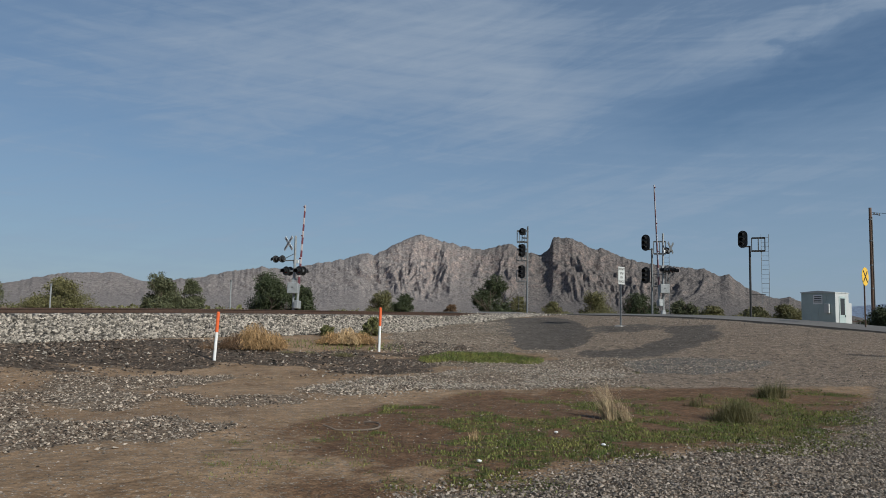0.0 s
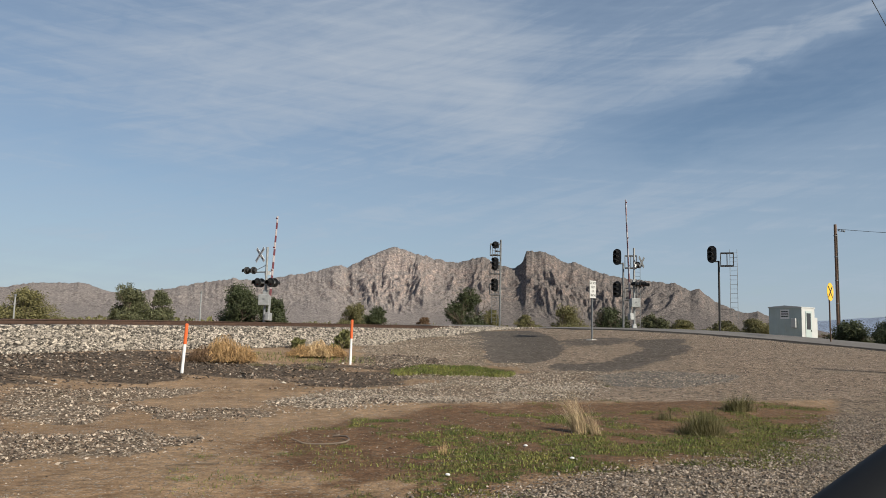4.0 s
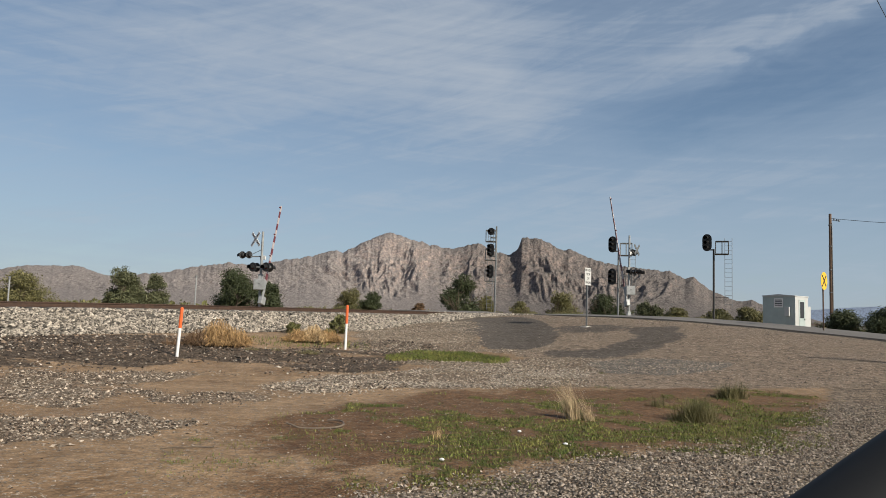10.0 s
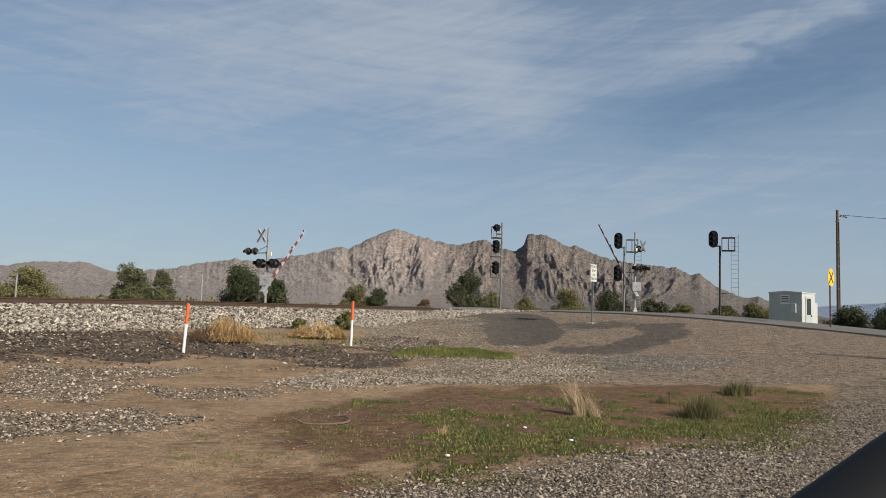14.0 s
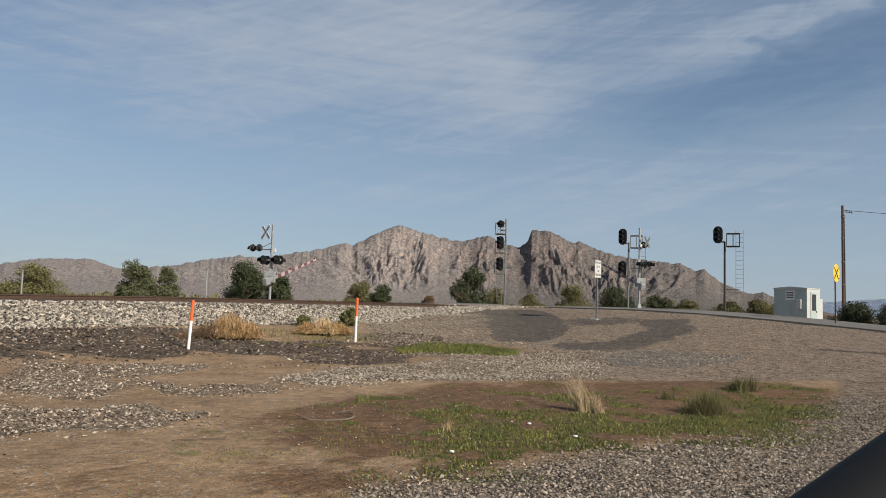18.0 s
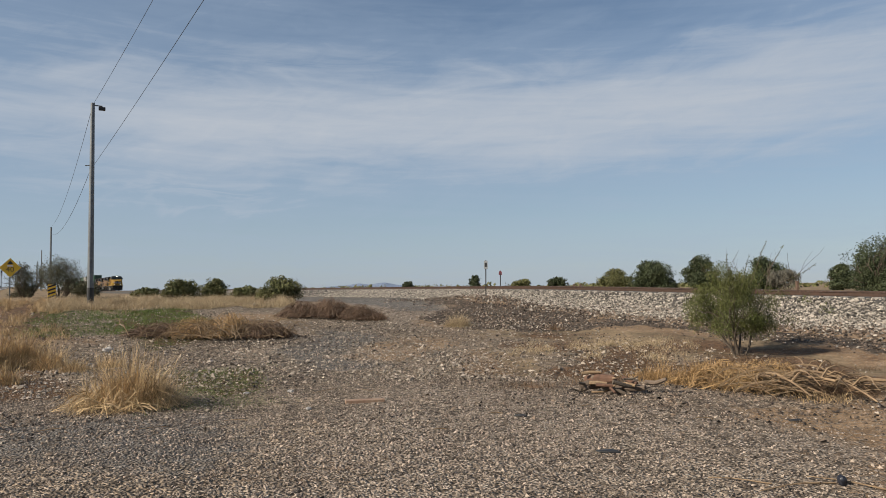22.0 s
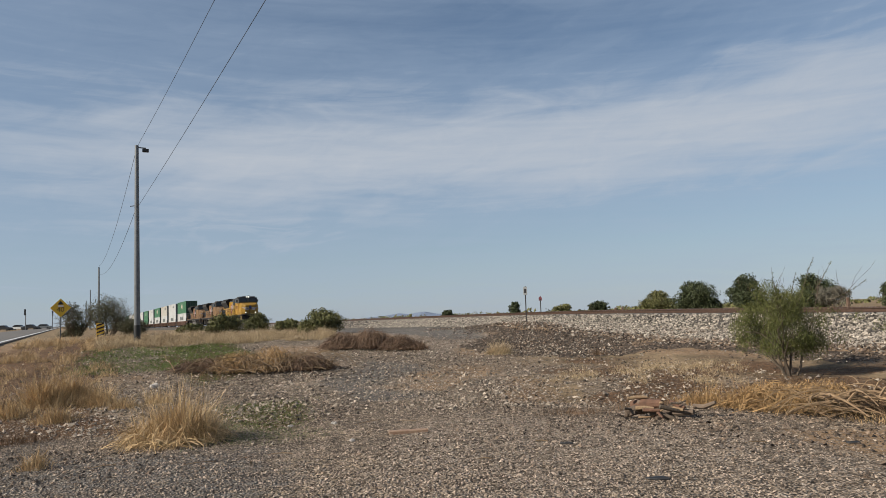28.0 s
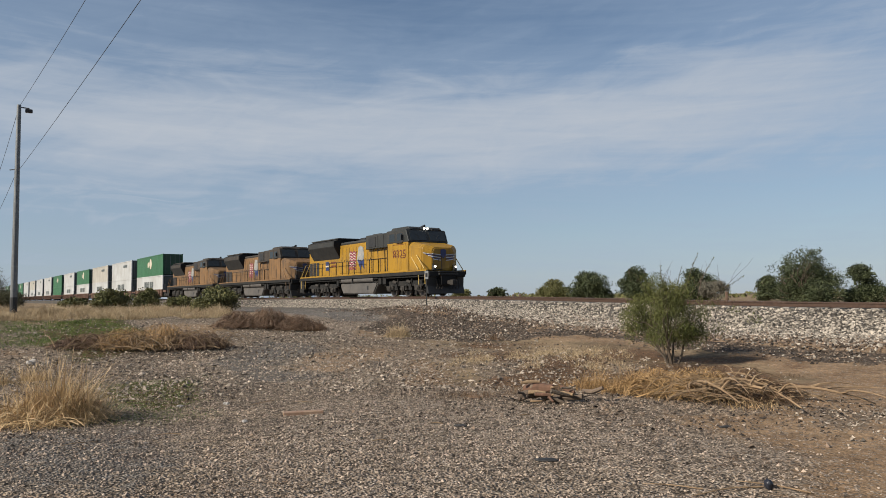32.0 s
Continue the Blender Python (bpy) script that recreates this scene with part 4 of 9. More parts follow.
def mountain(name, skyline, far, depth, step, rows, mat, rough, label, freq=1.0):
    az = np.arange(skyline[0][0], skyline[-1][0] + 1e-6, step)
    el = np.interp(az, [p[0] for p in skyline], [p[1] for p in skyline])
    el = el + 0.05 * rough * np.minimum(el, 3) * (perlin(az * 1.9, az * 0, 3) + 0.6 * perlin(az * 4.7, az * 0, 4))
    k = np.concatenate([np.linspace(0, 1, rows), [1.04, 1.1, 1.2]])
    u, a = np.meshgrid(k, az, indexing="ij")
    e = np.broadcast_to(el, u.shape)
    d = far - depth + depth * u
    top = far * np.tan(np.radians(e))
    m = a * far * math.pi / 180 * freq          # metres along the range
    w = depth * u * freq
    fan = 0.9 * perlin(m / 520, m * 0 + 0.37, 13) + 0.3 * perlin(m / 210, m * 0 + 0.61, 14)   # spurs splay to either side on their way down
    m2 = m + fan * (depth * freq - w) + 60 * perlin(m / 240, w / 400, 11) + 22 * perlin(m / 80, w / 130, 12)
    r1, r2 = spurs(m2 / 250, w / 900, 20, 4), spurs(m2 / 95 + 7, w / 260, 30, 4)
    crag = spurs(m2 / 48, w / 70, 40, 4)
    kw = np.clip(u + (1 - u ** 4) * (0.06 * (r1 - 0.45) + 0.012 * (r2 - 0.45)) * smooth(0.1, 0.6, u), 0, 1)
    cliff = 0.56 * kw ** 1.6 + 0.20 * smooth(0.42, 0.80, kw) + 0.24 * smooth(0.80, 0.97, kw)
    c = smooth(2.9, 4.6, e) * smooth(-7, -4.5, a)
    body = c * cliff + (1 - c) * (0.8 * kw ** 1.35 + 0.2 * smooth(0.5, 1.0, kw))
    env = smooth(0.28, 0.72, u) * (1 - 0.93 * smooth(0.78, 1.0, u))
    h = top * (body + rough * env * (0.105 * (r1 - 0.42) + 0.075 * (r2 - 0.42) + 0.045 * (crag - 0.42)))
    h = h + top * rough * 0.03 * (crag - 0.5) * c * smooth(0.5, 0.75, u) * (1 - smooth(0.97, 1.0, u))
    h = np.minimum(h, d * np.tan(np.radians(e)) * (0.985 + 0.015 * smooth(0.9, 1.0, u)))
    h = np.where(u > 1, top * (1 - (u - 1) * 4.5), h)
    z = np.where(u > 0, EYE * (u > 0.05) + np.maximum(h, -2.0), -3.0)
    ar = np.radians(a)
    verts = np.stack([d * np.sin(ar), d * np.cos(ar), z], -1).reshape(-1, 3)
    na, nk = len(az), len(k)
    i, j = np.meshgrid(np.arange(nk - 1), np.arange(na - 1), indexing="ij")
    i, j = i.ravel(), j.ravel()
    f = np.stack([i * na + j, i * na + j + 1, (i + 1) * na + j + 1, (i + 1) * na + j], -1)
    ob = mesh_object(name, verts, f, mat, flat=False)
    return tagged(ob, label, "mountain", kind="structure")


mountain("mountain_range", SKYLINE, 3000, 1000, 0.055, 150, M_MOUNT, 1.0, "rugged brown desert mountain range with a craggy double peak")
mountain("distant_hills_east", [(20, 0.3), (26, 0.8), (29.2, 1.0), (31.3, 1.2), (33.3, 1.35), (36, 1.1), (40, 1.4), (46, 0.6), (52, 0.2)], 4300, 700, 0.25, 14, M_HILL, 0.5,
         "hazy blue distant mountain ridge", 0.7)
mountain("distant_hills_west", [(-119, 0.1), (-117.4, 0.22), (-116.4, 0.36), (-115.6, 0.26), (-114.4, 0.42), (-113.4, 0.2), (-111, 0.1)], 4300, 400, 0.12, 12, M_HILL, 0.5,
         "small bluish hills on the far horizon", 0.7)


# ---- railway ----
def sweep(name, profile, s0, s1, ds, mat, label="", closed=False, lift=True):
    """A section in (q offset, height over rail top) pushed along the track."""
    s = np.arange(s0, s1 + 1e-6, ds)
    v = []
    for a in s:
        rz_ = float(rail_z(a))
        for o, h in profile:
            x, y = tr(a, TRACK_Q + o)
            v.append((x, y, rz_ + h))
    n = len(profile)
    i, j = np.meshgrid(np.arange(len(s) - 1), np.arange(n if closed else n - 1), indexing="ij")
    i, j = i.ravel(), j.ravel()
    f = np.stack([i * n + j, i * n + (j + 1) % n, (i + 1) * n + (j + 1) % n, (i + 1) * n + j], -1)
    return mesh_object(name, v, f, mat)


# near-black base paints the shade in gaps between the ballast stones
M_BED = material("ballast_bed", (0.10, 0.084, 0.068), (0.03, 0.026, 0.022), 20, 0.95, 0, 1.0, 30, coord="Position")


def make_track():
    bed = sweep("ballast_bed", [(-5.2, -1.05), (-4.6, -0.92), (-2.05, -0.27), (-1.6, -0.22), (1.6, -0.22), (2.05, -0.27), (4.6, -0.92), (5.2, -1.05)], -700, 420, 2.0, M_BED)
    tagged(bed, "pale crushed-stone ballast bed of the railway", "railway ballast", kind="structure")
    track = thing("railway_track", Matrix(), "single railway track with rusty rails on ties", "railway track", kind="structure")
    w = [(-0.07, -0.17), (-0.07, -0.155), (-0.012, -0.14), (-0.012, -0.045), (-0.036, -0.035), (-0.036, -0.004), (0.036, -0.004), (0.036, -0.035), (0.012, -0.045), (0.012, -0.14), (0.07, -0.155), (0.07, -0.17)]
    for o in (-0.755, 0.755):
        r = sweep("rail", [(o + a, b) for a, b in w], -700, 420, 2.0, M_RAIL, closed=True)
        r.parent = track
        t = sweep("rail_head", [(o - 0.03, -0.003), (o + 0.03, -0.003)], -700, 420, 2.0, M_RAILTOP)
        t.parent = track
    bm = box(B(), -0.12, 0.12, -1.3, 1.3, -0.36, -0.17, 0.012)
    first = part("tie", bm, M_TIE, track)
    me = first.data
    count = 0
    for i in range(-420, 421):
        s = i * 0.61
        if -95 < s < 80 and count < 290:
            ob = first if count == 0 else new("tie", me)
            ob.parent = track
            x, y = tr(s, TRACK_Q)
            ob.matrix_basis = pose(x, y, float(rail_z(s)), 0, 0, TRACK_TURN + random.uniform(-1, 1))
            count += 1


make_track()


def make_ballast():
    rng = np.random.default_rng(5)
    n = 95000
    s = np.where(rng.random(n) < 0.72, rng.uniform(-60, 45, n), rng.uniform(-150, 75, n))
    o = -2.0 - (2.7 + 2.6 * (1 - smooth(-20, -2, s)) * smooth(-34, -24, s)) * rng.random(n) ** 0.9
    top = rng.random(n) < 0.22
    o = np.where(top, rng.uniform(-2.1, 1.8, n), o)
    h = np.where(o > -2.05, -0.25, -0.27 + (o + 2.05) / 2.55 * 0.65)
    keep = ~((np.abs(s - ROAD_S) < ROAD_HALF + 0.5))
    s, o, h = s[keep], o[keep], h[keep]
    x, y = tr(s, TRACK_Q + o)
    ob = stones("ballast_stones", x, y, np.maximum(rail_z(s) + h, ground_z(x, y)), rng.uniform(0.03, 0.085, len(s)), M_BALLAST, rng)
    tagged(ob, "loose pale grey ballast stones", "stones", kind="stuff")
    s, q = rng.uniform(-34, 2, 40000), rng.uniform(16.8, 22.6, 40000)
    keep = ballast_foot(s, q) * (0.35 + 0.65 * smooth(17.5, 21, q)) > rng.random(40000)
    s, q = s[keep], q[keep]
    x, y = tr(s, q)
    pick = rng.random(len(s)) < 0.25 + 0.5 * smooth(18.5, 21.5, q)
    for k, mt in ((pick, M_BALLAST), (~pick, M_DARKSTONE)):
        ob = stones("ballast_stones", x[k], y[k], ground_z(x[k], y[k]), rng.uniform(0.03, 0.08, int(k.sum())), mt, rng)
        tagged(ob, "loose ballast stones run down the slope", "stones", kind="stuff")


make_ballast()


# ---- roads ----
def grid_patch(name, fn, nu, nv, mat, label, category):
    """A sheet given by fn(u, v) in 0..1, with a skirt below its rim."""
    v = [fn(i / nu, j / nv) for i in range(nu + 1) for j in range(nv + 1)]
    m = nv + 1
    f = [(i * m + j, (i + 1) * m + j, (i + 1) * m + j + 1, i * m + j + 1) for i in range(nu) for j in range(nv)]
    rim = [i * m for i in range(nu + 1)] + [nu * m + j for j in range(1, m)] + [i * m + nv for i in range(nu - 1, -1, -1)] + [j for j in range(nv - 1, 0, -1)]
    base = len(v)
    v += [(v[i][0], v[i][1], v[i][2] - 0.35) for i in rim]
    n = len(rim)
    f += [(rim[i], rim[(i + 1) % n], base + (i + 1) % n, base + i) for i in range(n)]
    ob = mesh_object(name, v, f, mat)
    return tagged(ob, label, category, kind="structure")


def crossing_road(u, v):
    k = -40 + 105 * u
    s = ROAD_S + ROAD_HALF * (2 * v - 1)
    x, y = tr(s, TRACK_Q - k)
    return x, y, float(road_z(k)) + 0.03 + 0.12 * v + (0.0 if abs(k) > 3 else -0.12)


grid_patch("road_crossing", crossing_road, 90, 6, M_ROAD, "worn grey asphalt road crossing the railway", "road")


def west_road_z(s):
    return 1.04 + min(0.0075 * max(0, -s - 30), 4.0) - 0.5 * float(smooth(-40, -8, s))


def main_road(u, v):
    s = -700 + 690 * u
    x, y = tr(s, -3.2 - 8.0 * v)
    return x, y, west_road_z(s) + 0.06 * (1 - abs(2 * v - 1))


grid_patch("road_main", main_road, 90, 4, M_ROAD, "long straight two-lane desert road", "road")


def road_line(u, v):
    s = -700 + 690 * u
    x, y = tr(s, -3.38 - 0.2 * v)
    return x, y, west_road_z(s) + 0.016


grid_patch("road_edge_line", road_line, 90, 1, M_WHITE, "white painted road edge line", "road marking")


# ---- plants ----
def leaf_cloud(rng, centres, radii, per, size, flat=0.8, up=0.0, long=1.6):
    """Many small pointed leaves round the given centres: verts and quads."""
    n = len(centres) * per
    c = np.repeat(centres, per, axis=0)
    r = np.repeat(radii, per)[:, None]
    d = rng.normal(0, 1, (n, 3))
    d /= np.linalg.norm(d, axis=1)[:, None]
    p = c + d * r * (rng.random((n, 1)) ** 0.45) * np.array([1, 1, flat])
    a = rng.normal(0, 1, (n, 3)); a[:, 2] += up
    a /= np.linalg.norm(a, axis=1)[:, None]
    b = np.cross(a, rng.normal(0, 1, (n, 3)))
    b /= np.linalg.norm(b, axis=1)[:, None] + 1e-9
    s = size * rng.uniform(0.6, 1.35, (n, 1))
    q = np.stack([p - a * s * long * 0.5, p + b * s * 0.42, p + a * s * long * 0.5, p - b * s * 0.42], 1)
    return q.reshape(-1, 3), np.arange(4 * n).reshape(n, 4)


def limb(bm, rng, a, d, length, r, levels, tips):
    pts, rad = [Vector(a)], [r]
    d = Vector(d).normalized()
    k = 4
    for i in range(k):
        d = (d + Vector(rng.normal(0, 0.16, 3)) + Vector((0, 0, 0.06))).normalized()
        pts.append(pts[-1] + d * length / k)
        rad.append(r * (1 - 0.55 * (i + 1) / k))
    path_tube(bm, pts, rad, 5)
    if levels == 0:
        tips.append(np.array(pts[-1]))
        tips.append(np.array(pts[-2]))
        return
    for _ in range(3):
        i = rng.integers(2, k + 1)
        side = Vector(rng.normal(0, 1, 3))
        nd = (d + side * 0.55 + Vector((0, 0, 0.15))).normalized()
        limb(bm, rng, pts[i], nd, length * rng.uniform(0.5, 0.75), rad[i] * 0.8, levels - 1, tips)


def tree_mesh(seed, height, width, leaf, mat, clumps, per, trunk=0.3, low=0.05, stems=3, airy=1.0):
    """Trunk and crown objects of one tree at the origin."""
    rng = np.random.default_rng(seed)
    bm = B()
    tips = []
    for i in range(stems):
        a = rng.uniform(0, 6.283)
        lean = Vector((math.cos(a) * 0.45 * width / height, math.sin(a) * 0.45 * width / height, 1))
        limb(bm, rng, (0.12 * math.cos(a), 0.12 * math.sin(a), -0.15), lean, height * 0.55, 0.02 * height + 0.02, 2, tips)
    wood = part("trunk", bm, M_BARK)
    lob = rng.integers(4, 7)
    lobes = []
    for i in range(lob):
        a = 6.283 * i / lob + rng.uniform(-0.5, 0.5)
        rr = width * rng.uniform(0.12, 0.28)
        lobes.append((rr * math.cos(a), rr * math.sin(a), height * rng.uniform(0.10, 0.62), width * rng.uniform(0.20, 0.34)))
    lobes.append((rng.uniform(-0.1, 0.1) * width, rng.uniform(-0.1, 0.1) * width, height * 0.78, width * 0.24))
    cen = []
    for _ in range(clumps):
        lx, ly, lz, lr = lobes[rng.integers(len(lobes))]
        d = rng.normal(0, 1, 3)
        d /= np.linalg.norm(d)
        k = rng.random() ** 0.4
        z = lz + d[2] * lr * k * 1.15 * height / max(width, 0.6 * height)
        cen.append((lx + d[0] * lr * k, ly + d[1] * lr * k, min(max(z, height * (low + rng.uniform(0, 0.1))), height * rng.uniform(0.95, 1.03))))
    cen = np.array(cen)
    v, f = leaf_cloud(rng, cen, rng.uniform(0.05, 0.12, clumps) * width * airy, per, leaf)
    if airy <= 1:  # the shaded inner foliage
        hub = np.array([lobes[j][:3] for j in rng.integers(0, len(lobes), 40)]) + rng.normal(0, 0.05 * width, (40, 3))
        hub[:, 2] = np.clip(hub[:, 2], height * 0.12, height * 0.85)
        v2, f2 = leaf_cloud(rng, hub, np.full(40, 0.17 * width), int(clumps * per * 0.42 / 40), leaf * 1.6)
        v, f = np.concatenate([v, v2]), np.concatenate([f, f2 + len(v)])
    crown = mesh_object("crown", v, f, mat)
    return wood, crown


def tree(name, x, y, height, width, seed, mat, leaf=0.22, clumps=150, per=22, label="", category="tree", low=0.05, stems=3, airy=1.0, turn=0, group=""):
    top = thing(name, pose(x, y, gz(x, y) - 0.05, 0, 0, turn), label, category, group)
    for ob in tree_mesh(seed, height, width, leaf, mat, clumps, per, low=low, stems=stems, airy=airy):
        ob.parent = top
    return top


def by_view(az, el_top, d, z=None):
    x, y = at(az, d)
    z = gz(x, y) if z is None else z
    return x, y, EYE + d * math.tan(radians(el_top)) - z


def grown(name, az, el_top, d, width_deg, seed, mat, label, category="tree", **kw):
    x, y, h = by_view(az, el_top, d)
    return tree(name, x, y, h, 2 * d * math.tan(radians(width_deg / 2)), seed, mat, label=label, category=category, **kw)


def blades(rng, n, height, spread, lean, width, droop=0.3, base=None):
    """Upright tapering blades from a tuft's foot, two quads each."""
    a = rng.uniform(0, 6.283, n)
    r = spread * np.sqrt(rng.random(n))
    if base is None:
        bx, by = r * np.cos(a), r * np.sin(a)
        bz = np.zeros(n)
    else:
        bx, by, bz = base
    h = height * rng.uniform(0.2, 1.0, n)
    if base is None:
        h = h * (1.05 - 0.6 * (r / max(spread, 1e-6)) ** 2)
    la = np.where(rng.random(n) < 0.45, rng.uniform(0, 6.283, n), a + rng.normal(0, 0.6, n))
    ln = lean * rng.uniform(0.15, 1.0, n) * h
    w = width * rng.uniform(0.6, 1.2, n)
    px, py = -np.sin(la + rng.normal(0, 1.2, n)), np.cos(la + rng.normal(0, 1.2, n))
    mx, my, mz = bx + np.cos(la) * ln * 0.4, by + np.sin(la) * ln * 0.4, bz + h * 0.6
    tx, ty, tz = bx + np.cos(la) * ln, by + np.sin(la) * ln, bz + h * (1 - droop * rng.random(n))
    v = np.stack([np.stack([bx - px * w, by - py * w, bz], -1), np.stack([bx + px * w, by + py * w, bz], -1),
                  np.stack([mx + px * w * 0.7, my + py * w * 0.7, mz], -1), np.stack([mx - px * w * 0.7, my - py * w * 0.7, mz], -1),
                  np.stack([tx + px * w * 0.15, ty + py * w * 0.15, tz], -1), np.stack([tx - px * w * 0.15, ty - py * w * 0.15, tz], -1)], 1)
    f = np.array([(0, 1, 2, 3), (3, 2, 4, 5)])[None] + 6 * np.arange(n)[:, None, None]
    return v.reshape(-1, 3), f.reshape(-1, 4)


def tuft(x, y, height, spread, n, mat, seed, label, lean=0.9, width=0.006, name="grass_tuft", category="grass tuft", stretch=(1, 1), turn=0.0, group="", toward=None):
    """A clump of several small crowns, each a spray of stems of its own height and lean."""
    rng = np.random.default_rng(seed)
    k = max(1, int(3 + spread * 16))
    ca, cr = rng.uniform(0, 6.283, k), 0.6 * spread * np.sqrt(rng.random(k))
    ch = rng.uniform(0.38, 1.0, k)
    ca_lean = rng.uniform(0, 6.283, k)
    own = rng.integers(0, k, n)
    bx = cr[own] * np.cos(ca[own]) + rng.normal(0, 0.02 + 0.22 * spread, n)
    by = cr[own] * np.sin(ca[own]) + rng.normal(0, 0.02 + 0.22 * spread, n)
    out = np.minimum(np.hypot(bx, by) / max(spread, 1e-6), 1.2)
    la = np.where(rng.random(n) < 0.35, ca_lean[own], np.arctan2(by, bx)) + rng.normal(0, 0.9, n)
    tilt = lean * (0.25 + 0.6 * out) * rng.uniform(0.1, 1.6, n)
    if toward is not None:
        la, tilt = toward + rng.normal(0, 0.5, n), rng.uniform(0.1, 0.75, n)
    crook, sway = rng.normal(0, 0.07, n), rng.normal(0, 0.07, n)
    h = height * ch[own] * rng.uniform(0.35, 1.05, n) * (1.06 - 0.2 * out ** 2)
    w = width * rng.uniform(0.55, 1.2, n)
    px, py = -np.sin(la + rng.normal(0, 1.0, n)), np.cos(la + rng.normal(0, 1.0, n))
    rows = []
    for u, bend, thin in ((0.0, 0.0, 1.0), (0.5, 0.6, 0.75), (1.0, 1.0, 0.2)):
        kink = 4 * u * (1 - u) * h
        x_, y_, z_ = bx + np.cos(la) * h * u * np.sin(tilt * bend) + crook * kink, by + np.sin(la) * h * u * np.sin(tilt * bend) + sway * kink, h * u * np.cos(tilt * bend)
        rows += [np.stack([x_ - px * w * thin, y_ - py * w * thin, z_], -1), np.stack([x_ + px * w * thin, y_ + py * w * thin, z_], -1)]
    v = np.stack(rows, 1).reshape(-1, 3)
    f = (np.array([(0, 1, 3, 2), (2, 3, 5, 4)])[None] + 6 * np.arange(n)[:, None, None]).reshape(-1, 4)
    v = v * np.array([stretch[0], stretch[1], 1])
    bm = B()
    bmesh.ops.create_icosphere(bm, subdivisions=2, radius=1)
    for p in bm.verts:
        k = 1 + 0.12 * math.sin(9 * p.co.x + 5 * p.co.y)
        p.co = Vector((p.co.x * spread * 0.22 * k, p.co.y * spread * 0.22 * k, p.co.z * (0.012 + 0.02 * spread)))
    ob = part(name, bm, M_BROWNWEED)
    ob.matrix_basis = pose(x, y, gz(x, y) - 0.01, 0, 0, turn)
    tagged(mesh_object("stem_spray", v, f, mat, ob), kind="stuff")
    return tagged(ob, label, category, group)


def tangle(x, y, height, spread, n, mat, seed, label, width=0.004, category="grass tuft", group=""):
    """A low mound of wiry stems that arch over and cross one another."""
    rng = np.random.default_rng(seed)
    a, r = rng.uniform(0, 6.283, n), spread * np.sqrt(rng.random(n))
    bx, by = r * np.cos(a), r * np.sin(a)
    la = rng.uniform(0, 6.283, n)
    ln = spread * rng.uniform(0.3, 1.0, n)
    peak = height * rng.uniform(0.25, 1.05, n) * (1.05 - 0.75 * (r / spread) ** 2) + 0.02
    px, py, pz = -np.sin(la), np.cos(la), rng.normal(0, 0.7, n)
    w = width * rng.uniform(0.6, 1.2, n)
    u0 = rng.uniform(0.0, 0.25, n)
    rows = []
    for k in range(5):
        u = k / 4
        bend = la + (rng.normal(0, 0.25, n) if k == 0 else 0)
        x_, y_ = bx + np.cos(bend) * ln * (u - 0.5), by + np.sin(bend) * ln * (u - 0.5)
        z_ = peak * np.sin(np.pi * (u0 + (0.92 - u0) * u))
        thin = 1.0 - 0.6 * u
        rows += [np.stack([x_ - px * w * thin, y_ - py * w * thin, z_ - pz * w * thin], -1), np.stack([x_ + px * w * thin, y_ + py * w * thin, z_ + pz * w * thin], -1)]
    v = np.stack(rows, 1).reshape(-1, 3)
    f = (np.array([(2 * k, 2 * k + 1, 2 * k + 3, 2 * k + 2) for k in range(4)])[None] + 10 * np.arange(n)[:, None, None]).reshape(-1, 4)
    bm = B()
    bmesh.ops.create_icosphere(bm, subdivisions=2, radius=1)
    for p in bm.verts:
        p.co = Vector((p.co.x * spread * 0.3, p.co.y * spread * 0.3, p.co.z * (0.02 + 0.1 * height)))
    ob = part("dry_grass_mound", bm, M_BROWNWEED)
    ob.matrix_basis = pose(x, y, gz(x, y) - 0.01)
    tagged(mesh_object("stem_spray", v, f, mat, ob), kind="stuff")
    return tagged(ob, label, category, group)


